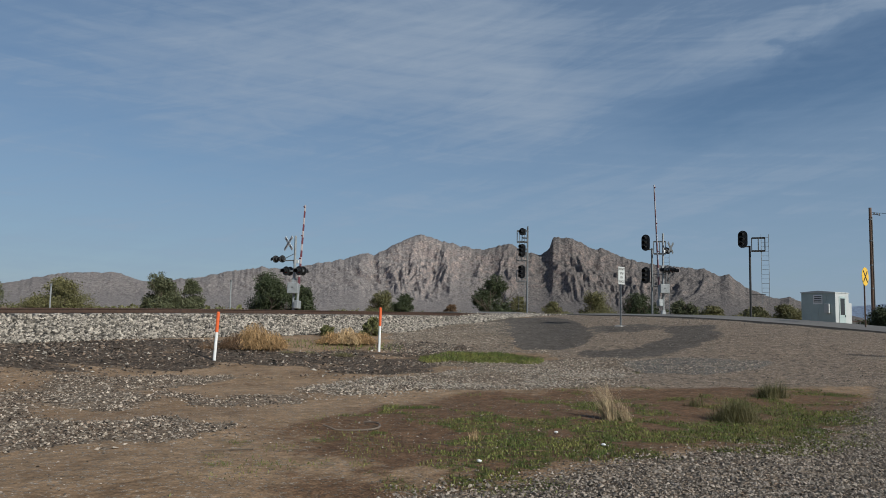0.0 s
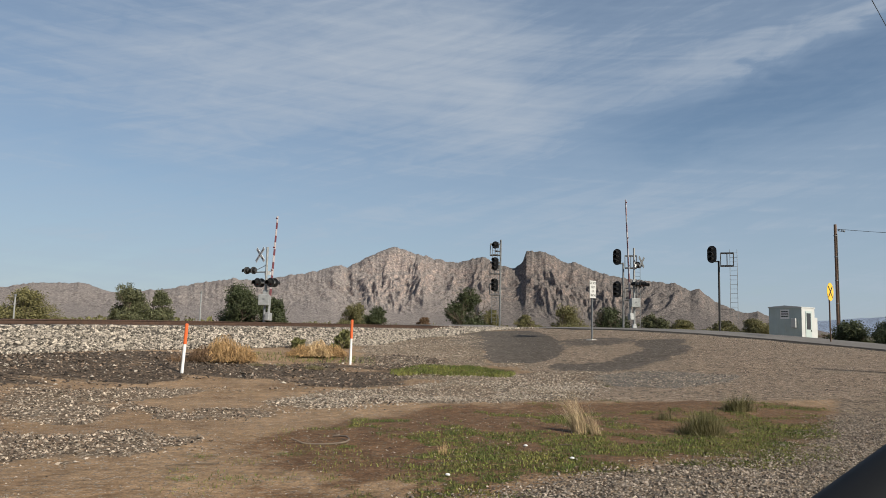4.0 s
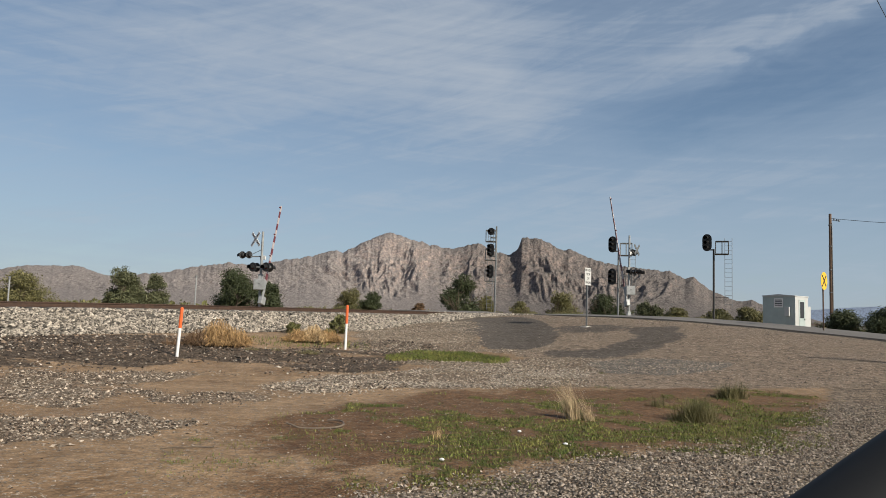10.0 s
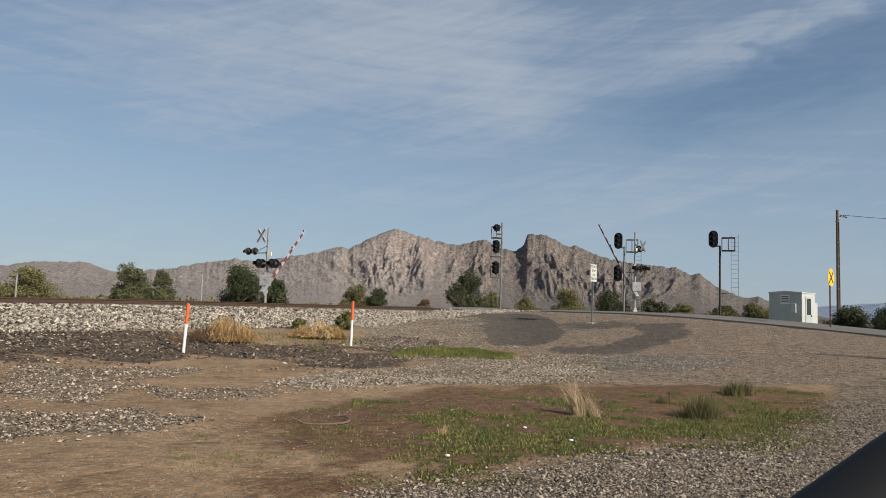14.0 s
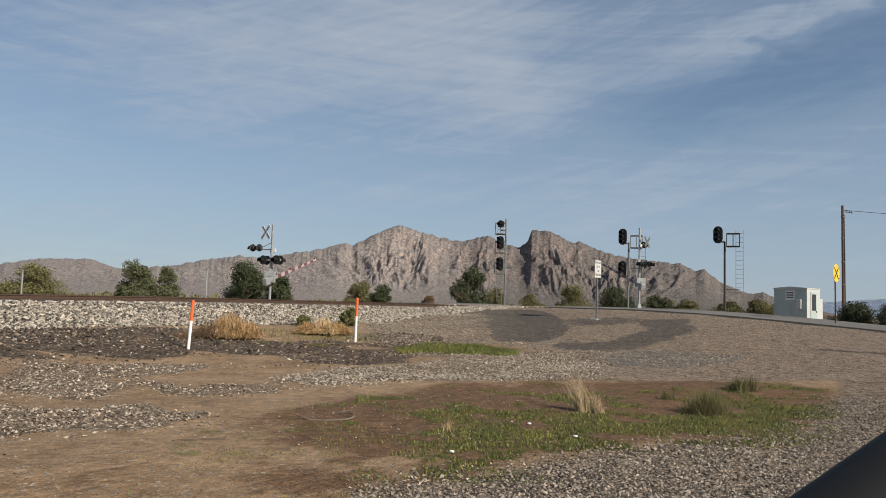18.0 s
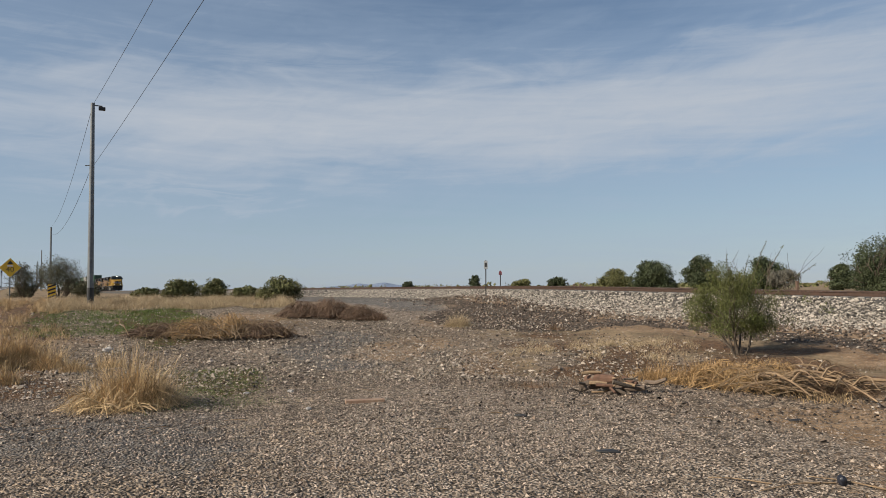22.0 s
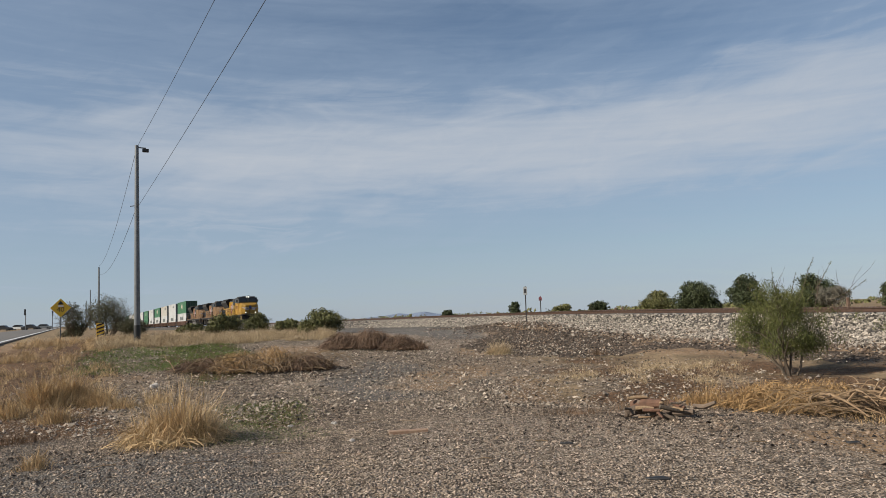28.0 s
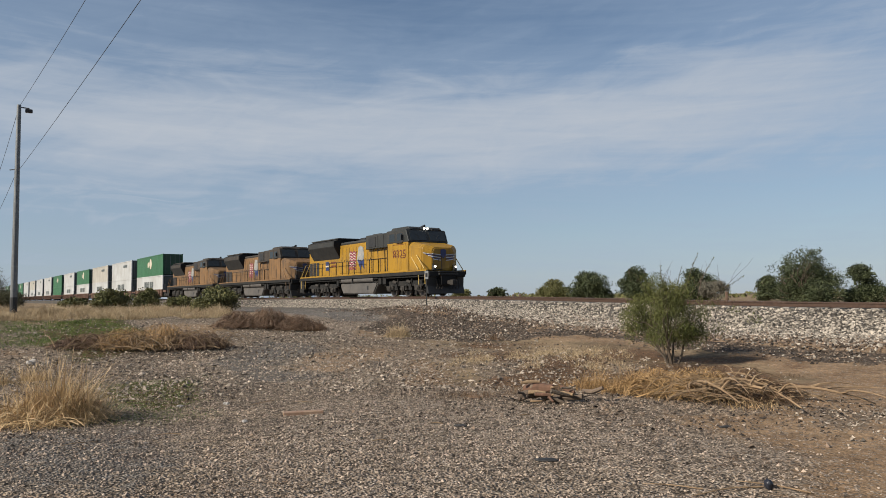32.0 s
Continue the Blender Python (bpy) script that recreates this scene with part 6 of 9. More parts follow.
def bungalow():
    x, y = at(27.6, 62)
    g = thing("signal_bungalow", pose(x, y, gz(x, y), 0, 0, -27.6 - 28), "pale metal railway equipment bungalow with painted-in front shade and lit end", "equipment hut")
    w, d, h = 2.5, 1.9, 2.55
    z0 = EYE - 62 * 0.012 - gz(x, y) + 0.1
    h = EYE + 62 * math.tan(radians(2.0)) - gz(x, y)
    body = part("body", box(B(), -w / 2, w / 2, -d / 2, d / 2, 0.0, h - 0.12, 0.01), M_BUNG, g)
    for i in range(5):
        xx = -w / 2 + w * i / 4
        part("panel_seam", box(B(), xx - 0.02, xx + 0.02, -d / 2 - 0.012, -d / 2 - 0.002, 0.02, h - 0.14), M_BUNG, body)
    part("end_wall", box(B(), w / 2 + 0.002, w / 2 + 0.03, -d / 2, d / 2, 0.0, h - 0.12), M_BUNG_W, body, "white end wall with sunlight put into its colour")
    bm = B()
    prism(bm, [(-w / 2 - 0.06, h - 0.12), (-w / 2 - 0.06, h - 0.05), (0, h + 0.06), (w / 2 + 0.06, h - 0.05), (w / 2 + 0.06, h - 0.12)], -d / 2 - 0.06, d / 2 + 0.06)
    part("roof", bm, M_BUNG_W, g, "shallow white metal roof")
    part("notice", box(B(), -0.35, 0.35, -d / 2 - 0.03, -d / 2 - 0.015, h - 0.95, h - 0.25), M_WHITE, body, "small notice with unreadable lettering")
    for i in range(4):
        part("lettering_bar", box(B(), -0.28, 0.28, -d / 2 - 0.036, -d / 2 - 0.031, h - 0.42 - 0.13 * i, h - 0.36 - 0.13 * i), M_BLACK, body)
    part("meter_box", box(B(), 0.55, 0.9, -d / 2 - 0.2, -d / 2, h - 1.6, h - 0.9, 0.02), M_BUNG_W, body)
    dr = part("door", box(B(), w / 2 + 0.032, w / 2 + 0.07, -0.45, 0.45, 0.15, h - 0.35, 0.01), M_BUNG, body, "recessed grey door")
    part("door_window", box(B(), w / 2 + 0.072, w / 2 + 0.08, -0.32, 0.28, 1.15, h - 0.5), M_LENS, dr)
    part("door_handle", box(B(), w / 2 + 0.07, w / 2 + 0.11, 0.3, 0.36, 1.0, 1.14), M_BLACK, dr)
    part("cabinet", box(B(), w / 2 - 1.0, w / 2 - 0.15, d / 2 + 0.1, d / 2 + 0.8, 0, h * 0.72, 0.03), M_BUNG_W, g, "white side cabinet")


bungalow()


def utility_pole():
    x, y = at(30.5, 80)
    z = gz(x, y)
    h = EYE + 80 * math.tan(radians(7.7)) - z
    g = thing("utility_pole", pose(x, y, z, 0, 0, -30), "tall dark wooden utility pole with wires", "utility pole")
    part("pole", tube(B(), (0, 0, -0.5), (0, 0, h), 0.165, 0.125, 14), M_WOOD, g)
    part("conduit", tube(B(), (0.17, -0.10, 0), (0.145, -0.09, h * 0.92), 0.045, 0.045, 8), M_STEEL, g, "grey conduit pipe")
    for k in (0.15, 0.33, 0.52, 0.72, 0.9):
        part("band", tube(B(), (0, 0, h * k), (0, 0, h * k + 0.09), 0.172, 0.168, 14), M_STEEL, g)
    for k in (0.25, 0.75, 1.1):
        part("insulator", tube(B(), (0.2 + k * 0.5, 0, h - 0.62 - 0.15 * k), (0.2 + k * 0.5, 0, h - 0.42 - 0.15 * k), 0.07, 0.05, 8), M_STEEL, g)
    part("bracket", tube(B(), (0, 0, h - 0.6), (0.85, 0, h - 0.75), 0.03, 0.03, 6), M_STEEL, g)
    # wire that sags off beyond the road
    bm = B()
    pts, n = [], 16
    for i in range(n + 1):
        k = i / n
        pts.append((k * 46, -k * 6, h - 0.45 - 7.2 * k * (1 - k)))
    path_tube(bm, pts, [0.022] * (n + 1), 5)
    part("wire", bm, M_BLACK, g, "sagging black wire")


utility_pole()


def corner_pole():
    """A second wooden pole by the road, unseen, added for its cast shadow."""
    a = radians(SUN_AZ)
    h = 8.2
    run = h / math.tan(radians(SUN_EL))
    x, y = 12.6 + run * math.sin(a), 23.1 + run * math.cos(a)
    g = thing("utility_pole", pose(x, y, gz(x, y)), "tall dark wooden utility pole out of view beside the lot", "utility pole")
    part("pole", tube(B(), (0, 0, -0.5), (0, 0, h), 0.16, 0.12, 12), M_WOOD, g)
    part("pole_cap", tube(B(), (0, 0, h), (0, 0, h + 0.05), 0.13, 0.09, 12), M_STEEL, g)


corner_pole()


def warning_disc():
    x, y = at(30.0, 42)
    g = thing("railroad_warning_sign", pose(x, y, gz(x, y), 0, 0, 42), "round yellow railroad advance warning sign on a post", "road sign")
    z1 = EYE + 42 * math.tan(radians(3.67)) - gz(x, y)
    part("post", box(B(), -0.03, 0.03, -0.03, 0.03, -0.3, z1 - 0.1, 0.005), M_WOOD, g)
    pn = part("sign_disc", tube(B(), (0, -0.06, z1 - 0.46), (0, -0.045, z1 - 0.46), 0.46, 0.46, 28), M_YELLOWSIGN, g, "yellow reflective disc")
    for a in (45, -45):
        b = part("cross_bar", box(B(), -0.4, 0.4, -0.004, 0.0, -0.04, 0.04), M_BLACK, pn)
        b.matrix_basis = Matrix.Translation((0, -0.062 - 0.002 * (a > 0), z1 - 0.46)) @ Matrix.Rotation(radians(a), 4, "Y")


warning_disc()


# ---- near things on the west side ----
def street_pole():
    x, y = at(-135.6, 38)
    z = gz(x, y)
    h = EYE + 38 * math.tan(radians(13.2)) - z
    g = thing("steel_pole", pose(x, y, z, 0, 0, 135.6), "tall grey steel utility pole with a black-painted foot", "utility pole")
    part("pole", tube(B(), (0, 0, 0.8), (0, 0, h), 0.14, 0.09, 14), M_STEEL, g)
    part("black_foot", tube(B(), (0, 0, -0.4), (0, 0, 0.82), 0.155, 0.15, 14), M_BLACK, g, "black painted foot")
    part("bracket", tube(B(), (0, 0, h - 0.1), (0.42, 0, h - 0.12), 0.03, 0.03, 6), M_STEEL, g)
    bm = box(B(), 0.25, 0.55, -0.09, 0.09, h - 0.32, h - 0.16, 0.03)
    part("fitting", bm, M_BLACK, g)
    part("lower_bracket", tube(B(), (0, 0, h * 0.69), (-0.3, 0, h * 0.685), 0.025, 0.025, 6), M_STEEL, g)
    return h


POLE_H = street_pole()


def wires():
    """Two service wires from the pole up over the camera, and two on to the next poles."""
    px, py = at(-135.6, 38)
    top = gz(px, py) + POLE_H
    for z0, az, el, d in ((top - 0.1, -129.97, 23.75, 20.0), (top - 3.1, -126.1, 24.0, 15.0)):
        ex, ey = at(az, d)
        ez = EYE + d * math.tan(radians(el))
        bm = B()
        pts = []
        for i in range(21):
            u = 2.0 * i / 20
            pts.append((px + (ex - px) * u, py + (ey - py) * u, z0 + (ez - z0) * u - 0.25 * u * (1 - u)))
        path_tube(bm, pts, [0.008] * 21, 5)
        tagged(part("overhead_wire", bm, M_BLACK), "thin black overhead wire sagging from the pole", "wire", "overhead wires")
    fx, fy = at(-138.1, 88)
    for z0, z1 in ((top - 0.1, gz(fx, fy) + 7.2), (top - 3.0, gz(fx, fy) + 6.4)):
        bm = B()
        pts = []
        for i in range(17):
            u = i / 16
            pts.append((px + (fx - px) * u, py + (fy - py) * u, z0 + (z1 - z0) * u - 1.1 * 4 * u * (1 - u)))
        path_tube(bm, pts, [0.010] * 17, 5)
        tagged(part("overhead_wire", bm, M_BLACK), "thin black overhead wire sagging between poles", "wire", "overhead wires")


wires()


def far_pole(az, d, el):
    x, y = at(az, d)
    h = EYE + d * math.tan(radians(el)) - gz(x, y)
    g = thing("far_pole", pose(x, y, gz(x, y), 0, 0, 45), "slim grey utility pole by the road", "utility pole", "roadside poles")
    part("pole", tube(B(), (0, 0, -0.3), (0, 0, h), 0.12, 0.08, 10), M_STEEL, g)
    part("bracket", tube(B(), (0, 0, h - 0.1), (0.7, 0, h - 0.1), 0.04, 0.04, 6), M_STEEL, g)


far_pole(-138.1, 88, 4.45)
far_pole(-138.65, 150, 2.85)
far_pole(-138.9, 220, 2.1)


def thin_post(az, d, el):
    x, y = at(az, d)
    h = EYE + d * math.tan(radians(el)) - gz(x, y)
    g = thing("thin_post", pose(x, y, gz(x, y)), "slim pale post beyond the railway", "post", "slim posts")
    part("shaft", tube(B(), (0, 0, -0.2), (0, 0, h), 0.06, 0.05, 8), M_ALU, g)
    part("cap", tube(B(), (0, 0, h - 0.12), (0, 0, h + 0.05), 0.085, 0.07, 8), M_STEEL, g)


thin_post(-16.16, 58, 2.16)
thin_post(-28.17, 58, 1.5)


def overhead_wire():
    p, d = Vector((9.81, 14.77, 8.65)), Vector((0.67, 0.74, 0))
    pts = [p + d * (k * 3.0 - 12) + Vector((0, 0, 0.0016 * (k - 4) ** 2)) for k in range(20)]
    ob = part("overhead_wire", path_tube(B(), pts, [0.008] * 20, 5), M_BLACK)
    tagged(ob, "black service wire strung high overhead", "wire")


overhead_wire()


def far_car(az, d, mat, label):
    x, y = at(az, d)
    g = thing("far_car", pose(x, y, gz(x, y) + 0.05, 0, 0, TRACK_TURN + 70), label, "car", "cars on the far road")
    bm = B()
    prism(bm, [(-2.2, 0.35), (-2.25, 0.8), (-1.4, 0.95), (1.2, 0.95), (2.15, 0.8), (2.25, 0.35)], -0.88, 0.88)
    body = part("body", bm, mat, g)
    bm = B()
    prism(bm, [(-1.5, 0.95), (-0.9, 1.48), (0.5, 1.5), (1.2, 0.95)], -0.75, 0.75)
    part("cabin", bm, M_LENS, body)
    for sx in (-1.35, 1.35):
        for sy in (-0.8, 0.8):
            part("wheel", tube(B(), (sx, sy - 0.1, 0.32), (sx, sy + 0.1, 0.32), 0.32, 0.32, 12), M_BLACK, g)


def far_traffic():
    far_car(-143.9, 235, M_BLACK, "dark car waiting on the far road")
    far_car(-143.0, 240, M_WHITE, "white car waiting on the far road")
    far_car(-142.3, 238, M_BLACK, "dark car waiting on the far road")
    far_car(-141.5, 250, M_STEEL, "grey car on the far road")
    for az, d, side in ((-142.6, 230, 1), (-141.0, 255, -1)):
        x, y = at(az, d)
        g = thing("traffic_signal", pose(x, y, gz(x, y), 0, 0, 50), "small traffic signal on a mast arm far down the road", "traffic light", "far traffic signals")
        part("mast", tube(B(), (0, 0, 0), (0, 0, 4.6), 0.12, 0.1, 8), M_STEEL, g)
        part("mast_arm", tube(B(), (0, 0, 4.4), (side * 3.6, 0, 4.9), 0.08, 0.06, 8), M_STEEL, g)
        part("signal_head", box(B(), side * 3.6 - 0.5, side * 3.6 + 0.5, -0.2, 0.2, 4.0, 5.6, 0.05), M_BLACK, g)


far_traffic()


def speed_sign():
    x, y = at(-140.5, 50)
    z = gz(x, y)
    h = EYE + 50 * math.tan(radians(2.3)) - z
    g = thing("speed_warning_sign", pose(x, y, z, 0, 0, 139), "yellow diamond speed warning sign on a steel post", "road sign")
    part("post", box(B(), -0.03, 0.03, -0.03, 0.03, -0.3, h - 0.15, 0.005), M_STEEL, g)
    bm = box(B(), -0.4, 0.4, -0.006, 0.006, -0.4, 0.4, 0.004)
    pn = part("sign_panel", bm, M_YELLOWSIGN, g, "yellow reflective diamond panel")
    pn.matrix_basis = Matrix.Translation((0, -0.045, h - 0.57)) @ Matrix.Rotation(radians(45), 4, "Y")
    text_part("number", "40", 0.42, Matrix.Translation((0, -0.056, h - 0.68)) @ Matrix.Rotation(radians(90), 4, "X"), M_BLACK, g, 0.002)
    bm = B()
    prism(bm, [(-0.17, h - 0.37), (0.17, h - 0.37), (0, h - 0.14)], -0.058, -0.054)
    part("arrow", bm, M_BLACK, g)
    bm = box(B(), -0.15, 0.15, -0.06, -0.055, h - 0.5, h - 0.42)
    part("speed_plate", bm, M_WHITE, g)


speed_sign()


def chevron_board():
    x, y = at(-138.0, 46)
    g = thing("hazard_marker", pose(x, y, gz(x, y), 0, 0, 138), "yellow and black striped hazard marker board", "road sign")
    part("post", box(B(), -0.03, 0.03, 0.0, 0.05, -0.2, 0.9), M_STEEL, g)
    pn = part("board", box(B(), -0.2, 0.2, -0.02, 0.0, 0.15, 0.98, 0.004), M_YELLOWSIGN, g)
    for i in range(4):
        bm = B()
        z = 0.2 + 0.2 * i
        prism(bm, [(-0.19, z), (0.19, z + 0.13), (0.19, z + 0.22), (-0.19, z + 0.09)], -0.026, -0.022)
        part("black_stripe", bm, M_BLACK, pn)


chevron_board()


def whistle_post():
    x, y = at(-106.5, 35.5)
    z = gz(x, y)
    h = EYE + 35.5 * math.tan(radians(2.05)) - z
    g = thing("whistle_post", pose(x, y, z, 0, 0.6, 100), "small square railway sign on a thin dark post", "railway sign")
    part("post", box(B(), -0.025, 0.025, -0.02, 0.02, -0.3, h, 0.004), M_BLACK, g)
    pn = part("sign_panel", box(B(), -0.09, 0.09, -0.04, -0.022, h - 0.42, h - 0.02, 0.004), M_ALU, g)
    part("lettering_bar", box(B(), -0.05, 0.05, -0.045, -0.041, h - 0.32, h - 0.12), M_BLACK, pn)
    x, y = at(-105.35, 47.5)
    z = gz(x, y)
    h = EYE + 47.5 * math.tan(radians(1.25)) - z
    g = thing("derail_marker", pose(x, y, z, 0, 0, 100), "thin trackside marker with a small red target", "railway sign")
    part("post", tube(B(), (0, 0, -0.2), (0, 0, h - 0.2), 0.03, 0.03, 8), M_BLACK, g)
    bm = B()
    prism(bm, [(-0.1, h - 0.3), (0.1, h - 0.3), (0.1, h - 0.12), (0, h), (-0.1, h - 0.12)], -0.02, 0.02)
    part("red_target", bm, M_REDSTRIPE, g, "faded red target")
    for az, d in ((-99.7, 44), (-99.2, 44), (-84.0, 37.5)):
        x, y = at(az, d)
        g = tagged(part("track_stub_post", box(B(), -0.06, 0.06, -0.06, 0.06, -0.3, 1.2, 0.02), M_WOOD), "short dark wooden post beside the track", "post", "stub posts")
        g.matrix_basis = pose(x, y, float(rail_z(0)) - 0.85, 0, 0, 20)


whistle_post()


def palo_verde():
    """The small thin-leaved tree in front of the embankment, with its stems and drooping sprays."""
    x, y = at(-87.9, 17.4)
    g = thing("palo_verde_sapling", pose(x, y, gz(x, y) - 0.03), "small feathery green palo verde sapling", "tree")
    rng = np.random.default_rng(8)
    bm = B()
    tips = []
    for i in range(8):
        a = rng.uniform(0, 6.283)
        limb(bm, rng, (0.09 * math.cos(a), 0.09 * math.sin(a), -0.05), (0.42 * math.cos(a), 0.42 * math.sin(a), 1), rng.uniform(0.9, 1.45), 0.030, 2, tips)
    part("stem", bm, M_BARK, g)
    tips = np.array(tips)
    tips = tips[tips[:, 2] < 2.0]
    cen = tips[rng.integers(0, len(tips), 260)] + rng.normal(0, 0.09, (260, 3))
    skirt = np.stack([rng.normal(0, 0.42, 120), rng.normal(0, 0.46, 120), rng.uniform(0.6, 1.5, 120)], -1)
    low = np.stack([rng.normal(0, 0.2, 46), rng.normal(0.42, 0.16, 46), rng.normal(0.72, 0.12, 46)], -1)
    cen = np.concatenate([cen, skirt, low])
    cen[:, 2] = np.clip(cen[:, 2], 0.45, 1.95)
    v, f = leaf_cloud(rng, cen, np.full(len(cen), 0.17), 64, 0.0125, 1.0, 1.4, 6.0)
    mesh_object("foliage", v, f, M_LEAF_PV, g)
    for i, (dy, up) in enumerate(((0.25, 1.0), (0.55, 0.8), (0.95, 0.55), (-0.15, 1.0), (-0.35, 0.9), (0.1, 1.1), (-0.6, 0.6))):
        p = [Vector((rng.normal(0, 0.15), dy * 0.5, 1.35))]
        d = Vector((rng.normal(0, 0.25), dy, up)).normalized()
        for _ in range(5):
            d = (d + Vector(rng.normal(0, 0.10, 3))).normalized()
            p.append(p[-1] + d * (0.26 if i < 3 else 0.19))
        sp = part("top_spray", path_tube(B(), p, [0.009, 0.008, 0.007, 0.006, 0.004, 0.003], 4), M_BARK, g)
        pts = np.array([p[k] + (p[k + 1] - p[k]) * rng.random() for k in rng.integers(1, 5, 26)])
        v, f = leaf_cloud(rng, pts, np.full(26, 0.03), 3, 0.012, 1.0, 0.6, 4.0)
        mesh_object("leaflets", v, f, M_LEAF_PV, sp)


M_LEAF_PV = leaf_material("feathery_green_leaflets", (0.060, 0.070, 0.017), (0.098, 0.100, 0.030), 0.4)
palo_verde()


def dead_branches(cx, cy, n, spread, seed, label, length=1.2, name="branch_pile", r=0.03, mat=None, height=0.35, logs=0, curl=0.16):
    """A heap of arched, forked branches that mostly lie along the heap; the first few are thick logs."""
    rng = np.random.default_rng(seed)
    g = thing(name, pose(cx, cy, gz(cx, cy)), label, "branch pile", "dead branches")

    def bough(p, d, ln, r0, rise, k=8):
        pts, q = [], Vector(p)
        d = Vector(d).normalized()
        for i in range(k + 1):
            u = i / k
            pts.append((q.x, q.y, max(p[2] + rise * math.sin(math.pi * (0.1 + 0.85 * u)), r0 * 0.7)))
            d = (d + Vector((rng.normal(0, curl), rng.normal(0, curl), 0))).normalized()
            q = q + d * ln / k
        return pts, d

    for i in range(n):
        big = i < logs
        a = math.pi / 2 * (1 if big else rng.choice((-1, 1))) + rng.normal(0, 0.4 if big else 0.55)
        x0, y0 = rng.normal(0, spread[0]) + (0.3 if big else 0), rng.normal(0, spread[1] * (0.5 if big else 1)) - (0.15 if big else 0.3) * length * math.sin(a)
        ln = length * (rng.uniform(0.8, 1.25) if big else rng.uniform(0.4, 1.2))
        r0 = r * (rng.uniform(1.3, 1.9) if big else rng.uniform(0.3, 0.8))
        rise = rng.uniform(0.5, 0.95) * height if big else rng.uniform(0.2, 1.1) * height
        pts, d = bough((x0, y0, r0 * 0.6), (math.cos(a), math.sin(a), 0), ln, r0, rise)
        bm = path_tube(B(), pts, [r0 * (1 - 0.085 * k) for k in range(9)], 7 if big else 5)
        for k in (2, 4, 5, 6)[:4 if big else 2]:
            b = a + rng.choice((-1, 1)) * rng.uniform(0.4, 1.1)
            side, _ = bough(pts[k], (math.cos(b), math.sin(b), 0), ln * rng.uniform(0.3, 0.6), r0 * 0.45, rng.uniform(-0.1, 0.5) * height, 5)
            side[0] = pts[k]
            path_tube(bm, side, [r0 * (0.55 - 0.08 * m) for m in range(6)], 5)
        part("branch", bm, mat or (M_DEADWOOD if big or i % 4 == 0 else M_TWIGBROWN), g)
    return g


def wood_pile(x, y):
    """A small heap of broken trunk pieces and bark."""
    rng = np.random.default_rng(64)
    g = thing("wood_pile", pose(x, y, gz(x, y)), "small pile of broken grey-brown wood on gravel", "wood pile")
    for i, (y0, ln, r, a) in enumerate(((-0.12, 0.24, 0.085, 1.25), (-0.25, 0.20, 0.07, 2.1), (0.28, 0.30, 0.055, 1.2))):
        d = Vector((math.cos(a), math.sin(a), 0.10))
        c = Vector((0.05 * i - 0.1, y0, r * 1.1 + (0.09 if i == 0 else 0.02)))
        part("log", path_tube(B(), [c - d * ln, c - d * 0.3 * ln + Vector((0.02, 0, 0.02)), c + d * 0.4 * ln, c + d * ln], [r * 0.9, r, r * 0.95, r * 0.7], 9), M_LOGWOOD if i else M_BARKRED, g, "" if i else "reddish-brown broken log")
    for i in range(20):
        a = math.pi / 2 + rng.normal(0, 0.8)
        c = Vector((rng.normal(0.08, 0.12), rng.normal(0, 0.24), 0.05 + 0.07 * (i // 6) + rng.uniform(0, 0.03)))
        d = Vector((math.cos(a), math.sin(a), rng.normal(0, 0.22)))
        ln, r = rng.uniform(0.07, 0.2), rng.uniform(0.014, 0.04)
        m = c + Vector((0, 0, rng.normal(0, 0.02)))
        p, q = c - d * ln, c + d * ln
        p.z, q.z = max(p.z, 0.02), max(q.z, 0.02)
        part("wood_piece", path_tube(B(), [p, m, q], [r, r * 0.95, r * 0.7], 7), (M_LOGWOOD, M_BARKRED, M_BARK, M_DEADWOOD)[i % 4], g)
    for i in range(6):
        a = rng.uniform(0, 6.283)
        c = Vector((rng.normal(0, 0.15), rng.normal(0, 0.4), 0.02))
        d = Vector((math.cos(a), math.sin(a), 0.25))
        part("twig", path_tube(B(), [c, c + d * 0.2, c + d * 0.42 + Vector((0, 0, -0.05))], [0.012, 0.009, 0.005], 5), M_BARK, g)


